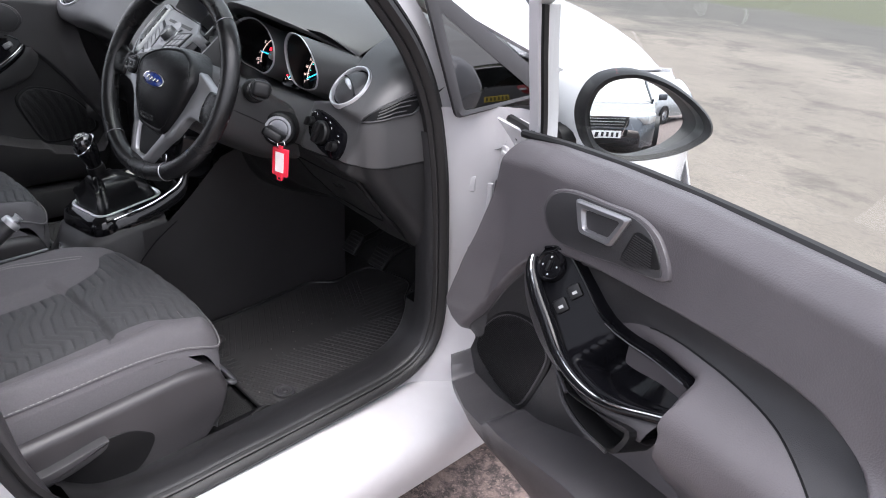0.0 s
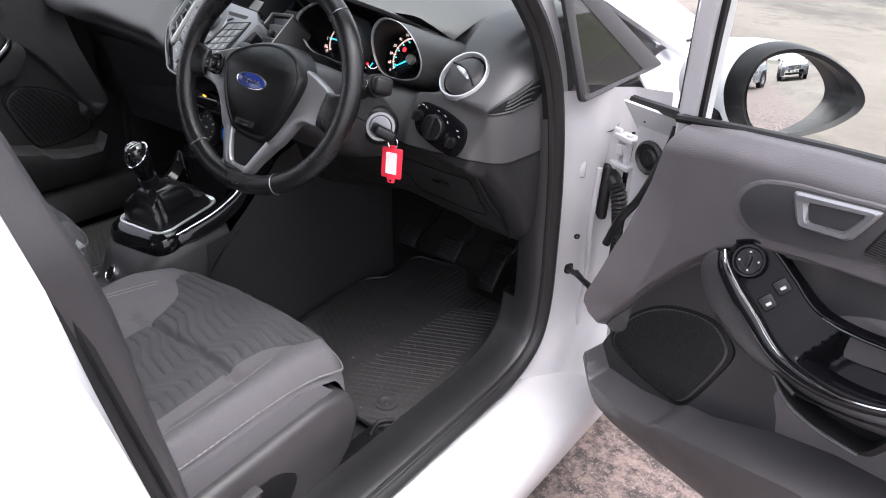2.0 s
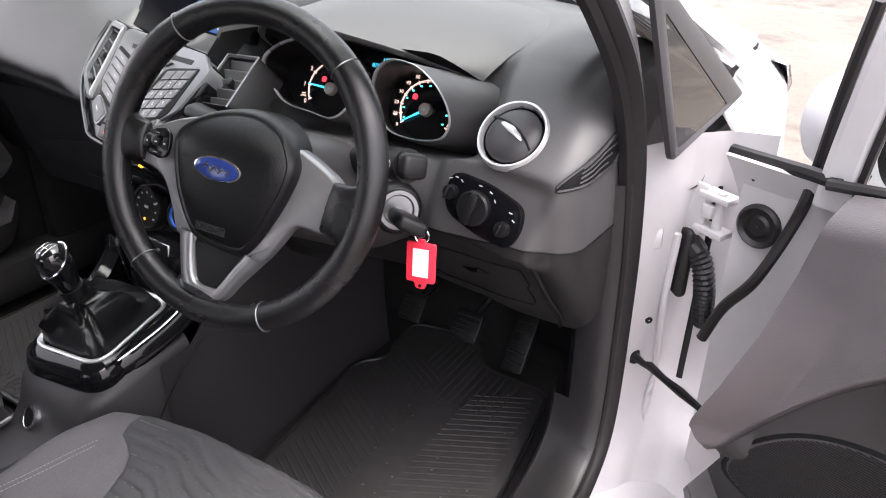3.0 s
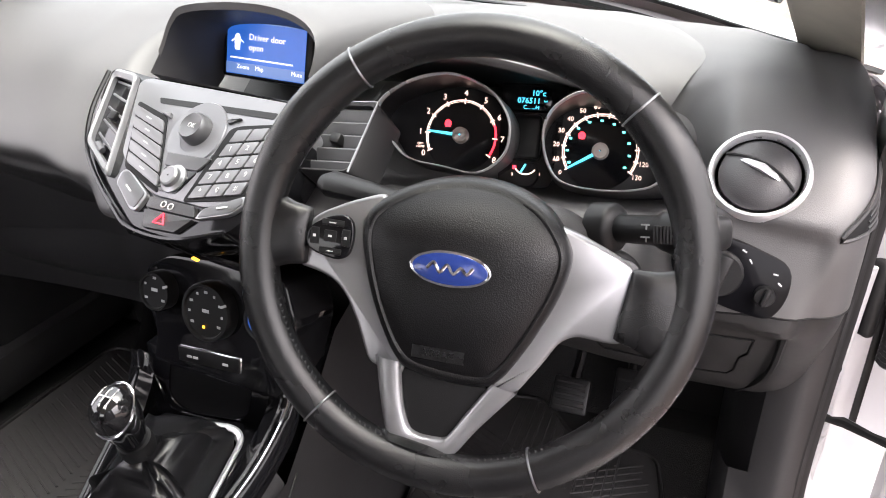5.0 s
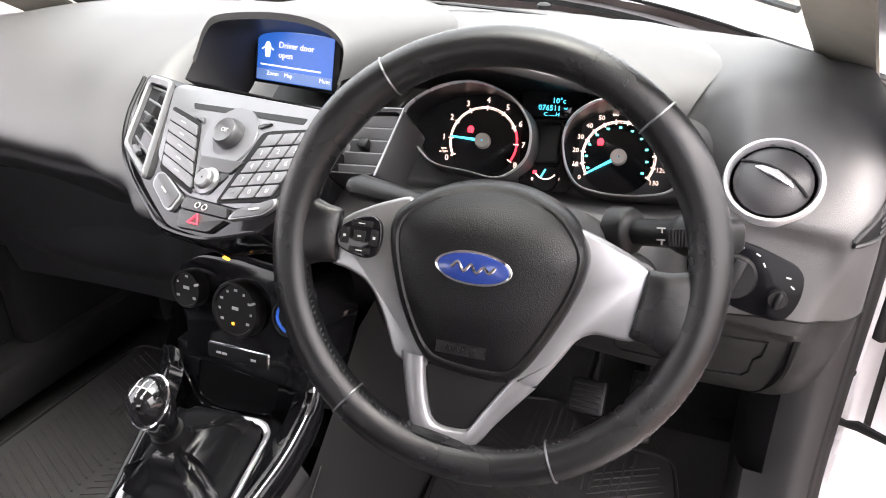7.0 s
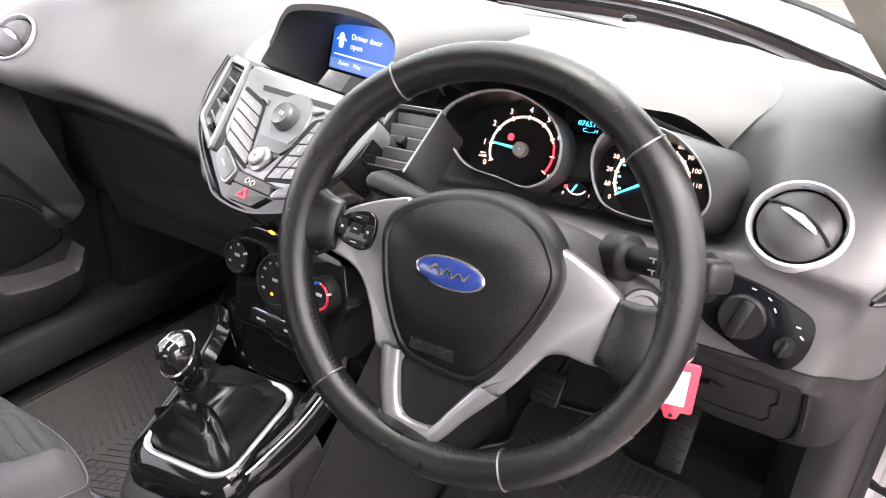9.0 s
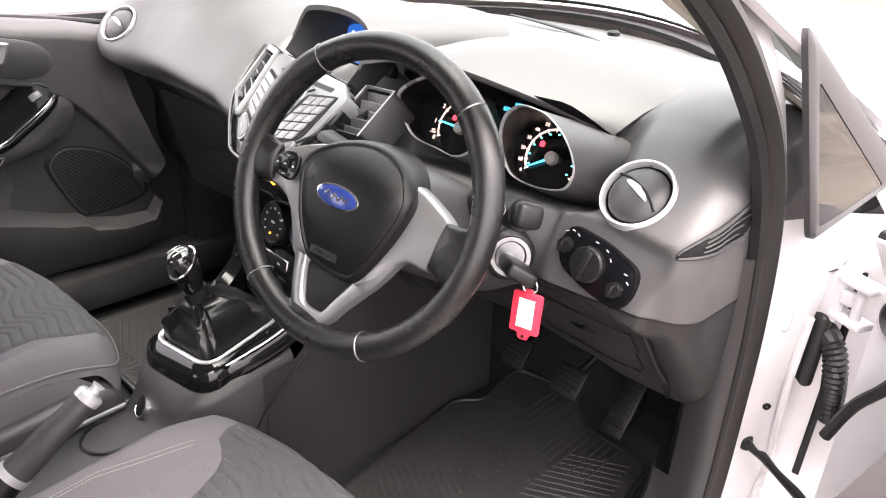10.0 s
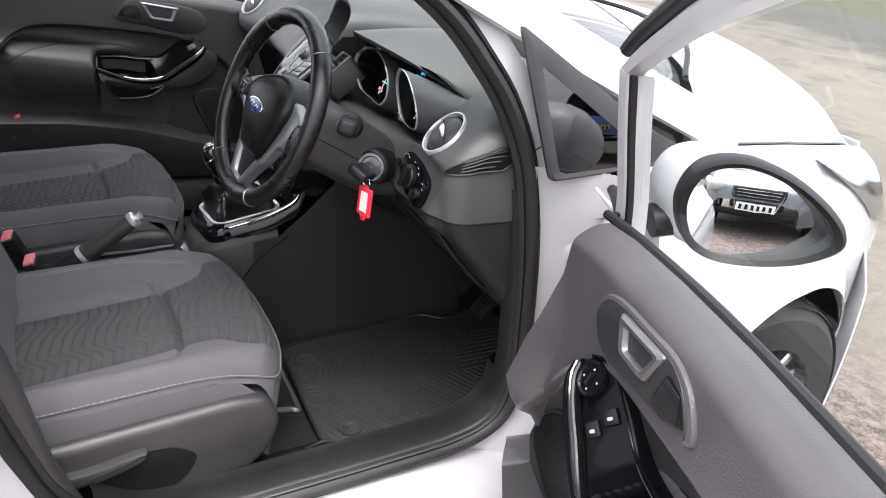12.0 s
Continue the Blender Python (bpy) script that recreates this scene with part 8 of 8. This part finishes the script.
def build_handbrake():
    hb = thing("handbrake", T((0.13, -0.58, 0.50)), "raised black handbrake lever with chrome button", "handbrake")
    a, b = Vector((0.128, -0.66, 0.505)), Vector((0.143, -0.465, 0.648))
    d = (b - a).normalized()
    wpart("grip", tube([a.lerp(b, t) for t in (0.45, 0.5, 0.7, 0.9, 0.97)], [0.020, 0.0205, 0.0195, 0.0175, 0.0165], 18), M_PLAS, hb, "dark grey grip")
    wpart("grip_ring", tube([a.lerp(b, 0.43), a.lerp(b, 0.47)], [0.0235, 0.0235], 18), M_RING, hb, "silver ring")
    wpart("boot", tube([a, a.lerp(b, 0.2), a.lerp(b, 0.44)], [0.040, 0.028, 0.020], 16), M_BOOT, hb, "black boot")
    wpart("end_cap", tube([a.lerp(b, 0.96), b, b + d * 0.004], [0.0185, 0.0185, 0.015], 18), M_RING, hb, "satin silver end cap")
    wpart("release_button", tube([b, b + d * 0.010, b + d * 0.016], [0.0075, 0.0075, 0.010], 14), M_RING, hb, "satin silver release button")
    for k, (x, y, z) in enumerate(((0.19, -0.655, 0.555), (0.02, -0.70, 0.535))):
        bk = thing("belt_buckle", T((x, y, z)) @ pose(0, 0, 0, 18, 8, -8), "black seat belt buckle with a faded red button", "seat belt buckle", group="belt buckles")
        part("buckle_body", box(0.042, 0.026, 0.100, None, 0.006, 3), M_DARK, bk, "black buckle body")
        part("buckle_button", box(0.036, 0.020, 0.014, T((0, 0, 0.047)), 0.003), M_BUCKLE, bk, "faded red release button")
        part("buckle_stalk", box(0.022, 0.008, 0.09, T((0, 0, -0.075)), 0.003), M_DARK, bk)


build_handbrake()


def build_pedals():
    for nm, p, w, h, lab in (("clutch_pedal", (0.303, 0.285, 0.463), 0.055, 0.060, "ribbed black clutch pedal"), ("brake_pedal", (0.442, 0.262, 0.481), 0.060, 0.058, "ribbed black brake pedal"), ("accelerator_pedal", (0.525, 0.335, 0.430), 0.046, 0.120, "long black accelerator pedal")):
        pd = thing(nm, T(p) @ pose(0, 0, 0, -38, 0, 0), lab, "pedal", group="pedals")
        pad = part("pedal_pad", box(w, 0.014, h, None, 0.005, 2), M_DARK, pd, "worn ribbed rubber pad")
        for k in range(5):
            part("pad_rib", box(w * 0.8, 0.003, 0.004, T((0, -0.0075, h * (k - 2) / 6)), 0.001, 1), M_RUB, pad)
        part("pedal_arm", tube([(0, 0.005, 0), (0, 0.06, 0.06), (0.0, 0.10, 0.20)], 0.009, 8), M_DARK, pd, "black pedal arm")


build_pedals()


# ---- floor mats ----
M_GRIT = mat("pale grit", (0.14, 0.13, 0.12), 0.9, vary=0.3, vscale=60)


def build_mat(name, m, outline, label, buttons):
    mt = thing(name, m, label, "floor mat", group="floor mats")
    o = [Vector((p[0], p[1])) for p in rpoly(outline, 0.03)]
    part("mat_sheet", prism([(p.x, p.y) for p in o], 0.0, 0.006, 0.002), M_MATRUB, mt, "black rubber sheet")
    part("mat_edge", tube([(p.x, p.y, 0.006) for p in o], 0.004, 6, closed=True), M_RUB, mt, "raised rim")
    x0, x1 = min(p.x for p in o), max(p.x for p in o)
    y0, y1 = min(p.y for p in o), max(p.y for p in o)

    def inside(x, y):
        r = False
        for a, b in zip(o, o[1:] + o[:1]):
            if (a.y > y) != (b.y > y) and x < (b.x - a.x) * (y - a.y) / (b.y - a.y) + a.x:
                r = not r
        return r
    ribs = []
    cx, w = (x0 + x1) / 2, (x1 - x0) / 2
    def rib(a, b):
        n = 14
        pts = [Vector(a).lerp(Vector(b), i / n) for i in range(n + 1)]
        run = []
        for p in pts + [None]:
            if p is not None and inside(p.x, p.y) and inside(p.x + 0.02 * (1 if p.x > cx else -1), p.y):
                run.append(p)
            else:
                if len(run) > 2:
                    ribs.append(tube([(q.x, q.y, 0.0054) for q in (run[0], run[-1])], 0.0026, 6))
                run = []
    for k in range(40):
        y = y0 - 0.2 + 0.0165 * k
        for s in (-1, 1):
            rib((cx + s * w * 0.99, y + 0.10), (cx + s * w * (0.16 if buttons else 0.04), y))
    for k in range(14):
        x = cx - w * 0.45 + w * 0.9 * k / 13
        rib((x, y1 - 0.22), (x, y1 - 0.015))
        rib((x, y0 + 0.02), (x, y0 + 0.05))
    part("mat_ribs", join(*ribs), M_MATRUB, mt, "raised slanting ribs")
    if buttons:
        rnd = random.Random(5)
        bits = []
        while len(bits) < 55:
            x, y = rnd.gauss(0.02, 0.10), rnd.gauss(0.06, 0.13)
            if inside(x, y):
                r = rnd.choice((0.0006, 0.0008, 0.0011, 0.0016))
                bits.append(box(2 * r, 1.4 * r, r, T((x, y, 0.0065)) @ pose(0, 0, 0, 0, 0, rnd.uniform(0, 180)), 0))
        part("grit", join(*bits), M_GRIT, mt, "pale specks of grit")["kind"] = "stuff"
    for x, y in buttons:
        b = part("mat_button", turned([(0.023, 0.006), (0.022, 0.011), (0.016, 0.012), (0.013, 0.010), (0.007, 0.010), (0.005, 0.013), (0.001, 0.013)], 28, T((x, y, 0)), cap=False), M_PLAS, mt, "round grey mat fastener")
    return mt


build_mat("driver_mat", T((0.42, 0.0, 0.318)), [(-0.170, -0.177), (0.232, -0.186), (0.215, 0.05), (0.198, 0.18), (0.170, 0.345), (0.017, 0.352), (-0.015, 0.395), (-0.052, 0.440), (-0.200, 0.408), (-0.190, 0.330), (-0.171, 0.266), (-0.218, 0.218), (-0.192, 0.02)], "black ribbed rubber floor mat with grit", [(0.163, -0.118), (-0.104, -0.132)])
build_mat("passenger_mat", T((-0.33, 0.0, 0.318)), [(-0.24, -0.25), (0.215, -0.25), (0.215, 0.30), (-0.24, 0.30)], "black ribbed rubber passenger mat", [])


def build_extras():
    # check strap and cable boot between post and door
    cs = thing("check_strap", T((0.775, 0.213, 0.572)), "black door check strap", "door strap")
    wpart("strap_arm", tube([(0.774, 0.213, 0.578), (0.80, 0.19, 0.584), (0.812, 0.179, 0.592), (0.84, 0.152, 0.598), (0.872, 0.124, 0.606), (0.905, 0.096, 0.612)], [0.007, 0.0042, 0.0060, 0.0046, 0.0060, 0.0042], 8, flat=1.3), M_DARK, cs, "black strap arm")
    wpart("strap_head", box(0.026, 0.02, 0.022, T((0.772, 0.212, 0.577)), 0.006), M_DARK, cs, "black strap bracket")
    cb = thing("cable_bellows", T((0.82, 0.25, 0.74)), "black ribbed cable bellows between post and door", "cable bellows")
    path = smooth_path([(0.814, 0.248, 0.782), (0.830, 0.238, 0.778), (0.846, 0.234, 0.755), (0.855, 0.234, 0.720), (0.858, 0.240, 0.690), (0.860, 0.250, 0.650)], 9)
    n = len(path)
    wpart("bellows", tube(path, [0.0155 if i < 13 else (0.0135 if i % 2 else 0.0165) for i in range(n)], 14), M_RUB, cb, "ribbed black bellows", angle=20)


build_extras()


# ---- yard behind the camera, seen in the mirror ----
def build_parked_car(m, paint, label, tall=0.0, detail=True):
    """A parked car, its nose along +x of m, on the ground."""
    car = thing("parked_car", m, label, "car", group="parked cars")
    L, W = 4.3, 0.88

    def body(u, v):
        # u along the length, v round from sill to sill
        x = lerp(-L / 2, L / 2, u)
        top = interp(x, [-2.15, -2.0, -1.0, 0.75, 1.4, 2.0, 2.15], [0.55, 0.92, 0.96, 0.95, 0.88, 0.72, 0.50]) + tall * 0.6
        half = W * interp(x, [-2.15, -1.9, -1.2, 1.2, 1.85, 2.15], [0.72, 0.93, 1.0, 1.0, 0.92, 0.66])
        a = lerp(-1, 1, v)
        s = abs(a)
        if s < 0.55:
            y, z = half * 0.90 * s / 0.55, top + 0.03 * (1 - (s / 0.55) ** 2)
        else:
            t = (s - 0.55) / 0.45
            y = half * (0.90 + 0.10 * math.sin(min(1, t * 1.6) * math.pi / 2))
            z = lerp(top, 0.24, t ** 1.15)
        return Vector((x, math.copysign(y, a), z))
    b = part("car_shell", surf(body, 44, 32), paint, car, "glossy painted body", angle=50)

    def cabin(u, v):
        a = lerp(-1, 1, v)
        z = interp(abs(a), [0, 0.5, 0.62, 1.0], [1.44 + tall, 1.42 + tall, 1.36 + tall, 0.93 + tall * 0.6])
        k = (z - 0.93 - tall * 0.6) / (0.5 + tall * 0.4)
        x = lerp(lerp(-1.95, -1.45, k), lerp(1.05, 0.25, k), u)
        y = math.copysign(interp(abs(a), [0, 0.5, 0.62, 1.0], [0.0, 0.52, 0.60, 0.78]), a)
        return Vector((x, y, z))
    part("glasshouse", surf(cabin, 14, 24), M_CARGLASS, car, "dark glazed cabin")
    part("windscreen", surf(lambda u, v: Vector((lerp(1.06, 0.27, v), lerp(-0.74, 0.74, u) * lerp(1, 0.74, v), lerp(0.935 + tall * 0.6, 1.40 + tall, v))), 10, 6), M_CARGLASS, car, "sloping windscreen")
    part("roof", surf(lambda u, v: Vector((lerp(-1.5, 0.30, u), lerp(-0.58, 0.58, v), 1.43 + tall + 0.03 * math.sin(u * math.pi) - 0.04 * (2 * v - 1) ** 2)), 12, 8), paint, car)
    for s in (-1, 1):
        part("pillar", tube([(1.08, s * 0.76, 0.94 + tall * 0.6), (0.28, s * 0.57, 1.42 + tall)], 0.035, 6), paint, car)
        part("headlamp", box(0.30, 0.30, 0.15, T((1.93, s * 0.62, 0.68 + tall * 0.4)) @ pose(0, 0, 0, 0, 8, s * -28), 0.05, 2), M_LAMPFACE, car, "clear headlamp")
        part("door_mirror", box(0.10, 0.18, 0.12, T((0.75, s * 0.98, 1.0 + tall * 0.6)), 0.03, 2), paint, car)
        for x in (-1.32, 1.32):
            hub = T((x, s * 0.80, 0.31)) @ pose(0, 0, 0, 90, 0, 0)
            w = part("wheel", turned([(0.20, -0.10), (0.29, -0.10), (0.31, -0.07), (0.31, 0.07), (0.29, 0.10), (0.20, 0.10)], 32, hub, cap=False), M_TYRE, car, "road wheel")
            bm = turned([(0.205, -0.09), (0.19, -0.03), (0.06, -0.085), (0.06, 0.085), (0.19, 0.03), (0.205, 0.09)], 20, hub, cap=False)
            part("wheel_rim", bm, M_ALLOY, w)
            part("arch", turned([(0.36, -0.11), (0.36, 0.11), (0.30, 0.11), (0.30, -0.11)], 32, hub, cap=False), M_DARK, car)
    gr = part("grille", box(0.06, 0.72, 0.30, T((2.10, 0, 0.56 + tall * 0.3)) @ pose(0, 0, 0, 0, -8, 0), 0.04, 2), M_DARK, car, "black radiator grille")
    part("grille_frame", tube([(2.145, y, z + tall * 0.3) for y, z in ((-0.36, 0.72), (0.36, 0.72), (0.27, 0.42), (-0.27, 0.42))], 0.018, 6, closed=True), M_CHROME, gr, "bright grille frame")
    for k in range(6):
        part("grille_bar", box(0.012, 0.60 - 0.02 * k, 0.012, T((2.142, 0, 0.68 - 0.045 * k + tall * 0.3)), 0), M_CHROME, gr)
    pl = part("number_plate", box(0.012, 0.52, 0.11, T((2.165, 0, 0.44 + tall * 0.3)), 0.003), M_PLATE, car, "white number plate")
    for k in range(6):
        part("plate_bar", box(0.004, 0.040, 0.07, T((2.173, -0.20 + 0.08 * k, 0.44 + tall * 0.3)), 0), M_DARK, pl)
    part("lower_intake", box(0.05, 1.1, 0.10, T((2.06, 0, 0.33)), 0.02), M_DARK, car)
    for s in (-1, 1):
        tl = part("tail_lamp", box(0.16, 0.30, 0.20, T((-1.99, s * 0.60, 0.84 + tall * 0.5)) @ pose(0, 0, 0, 0, 6, s * 24), 0.04, 2), M_LENS, car, "red tail lamp")
        part("lamp_lens", box(0.17, 0.16, 0.06, T((-1.995, s * 0.58, 0.84 + tall * 0.5)) @ pose(0, 0, 0, 0, 6, s * 24), 0.02, 2), M_LAMPFACE, tl, "clear lens band")
    rp = part("rear_plate", box(0.012, 0.52, 0.11, T((-2.13, 0, 0.72 + tall * 0.3)), 0.003), M_YPLATE, car, "yellow rear number plate")
    for k in range(6):
        part("plate_bar", box(0.004, 0.040, 0.07, T((-2.138, -0.20 + 0.08 * k, 0.72 + tall * 0.3)), 0), M_DARK, rp)
    return car


M_CARGLASS = mat("dark car glass", (0.02, 0.025, 0.03), 0.03, coat=0.6, vary=0.0)
M_LAMPFACE = mat("pale headlamp face", (0.55, 0.57, 0.58), 0.08, metal=0.5, coat=0.8)
M_PLATE = mat("white plate", (0.8, 0.8, 0.8), 0.4)
P_GREY = mat("dark grey metallic paint", (0.055, 0.062, 0.075), 0.25, metal=0.4, coat=0.9, vary=0.04)
P_SILVER = mat("silver metallic paint", (0.45, 0.46, 0.47), 0.25, metal=0.6, coat=0.8, vary=0.03)
P_BLACK = mat("black car paint", (0.008, 0.009, 0.010), 0.2, coat=0.6, vary=0.05)
P_BLUE = mat("blue car paint", (0.012, 0.04, 0.24), 0.25, coat=0.8, vary=0.03)
M_YPLATE = mat("yellow rear plate", (0.62, 0.48, 0.05), 0.45)


def face_to(x, y, deg):
    return T((x, y, GZ)) @ pose(0, 0, 0, 0, 0, deg)


build_parked_car(face_to(7.13, -1.05, 172), P_GREY, "dark grey estate car parked facing the open door")
build_parked_car(face_to(13.5, -0.3, 205), P_SILVER, "silver off-road car parked in the far row", 0.22)
build_parked_car(face_to(16.0, -6.0, 175), M_WHITE, "white hatchback parked in the far row")
build_parked_car(face_to(16.5, -2.6, 200), M_WHITE, "white off-road car parked in the far row", 0.18)
build_parked_car(face_to(19.0, 3.2, 185), P_GREY, "dark grey hatchback parked in the far row")
build_parked_car(face_to(19.0, 6.4, 190), M_WHITE, "white saloon parked in the far row")
build_parked_car(face_to(13.7, 9.8, 33), P_BLACK, "black hatchback parked with its tail to the yard")
build_parked_car(face_to(15.1, 7.9, 30), P_BLUE, "blue hatchback parked with its tail to the yard")


def build_house():
    h = thing("brick_house", T((62, -9, GZ)) @ pose(0, 0, 0, 0, 0, 172), "red brick house with a tiled roof", "house")
    bm = box(9, 12, 5.2, T((0, 0, 2.6)), 0.02, 1)
    part("wall", bm, M_BRICK, h, "red brick wall")
    part("roof", loft([[Vector((-4.9, y, 5.1)), Vector((0, y, 8.0)), Vector((4.9, y, 5.1))] for y in (-6.4, 6.4)]), M_TILE, h, "brown tiled roof")
    for y in (-3.6, 0, 3.6):
        for z in (1.5, 3.9):
            w = part("window", box(0.1, 1.3, 1.2, T((4.53, y, z)), 0.01, 1), M_PLATE, h, "white framed window")
            part("pane", box(0.04, 1.1, 1.0, T((4.58, y, z)), 0), M_CARGLASS, w)


M_BRICK = mat("red brick", (0.30, 0.11, 0.06), 0.85, vary=0.35, vscale=9)
M_TILE = mat("brown roof tile", (0.12, 0.07, 0.05), 0.8, vary=0.3, vscale=5)
build_house()


def build_leaves():
    rnd = random.Random(7)
    bms = []
    spots = [(0.79, 0.39)] + [(rnd.uniform(1.2, 9), rnd.uniform(1.0, 12)) for _ in range(60)]
    for x, y in spots:
        a, s = rnd.uniform(0, 6.28), rnd.uniform(0.016, 0.03)
        pts = [(0, -1, 0), (0.55, -0.3, 0.15), (0.45, 0.5, 0.1), (0, 1.1, 0.3), (-0.45, 0.5, 0.1), (-0.55, -0.3, 0.15)]
        bm = bmesh.new()
        vs = [bm.verts.new((p[0] * s, p[1] * s, p[2] * s)) for p in pts]
        bm.faces.new(vs)
        thick(bm, 0.0008)
        bm.transform(T((x, y, GZ + 0.012)) @ pose(0, 0, 0, rnd.uniform(-8, 8), 0, math.degrees(a)))
        bms.append(bm)
    ob = part("fallen_leaves", join(*bms), M_LEAF)
    tagged(ob, "scattered yellow brown fallen leaves on the tarmac", "leaves", kind="stuff")


M_LEAF = mat("dry leaf", (0.45, 0.22, 0.05), 0.7, vary=0.4, vscale=30)
build_leaves()
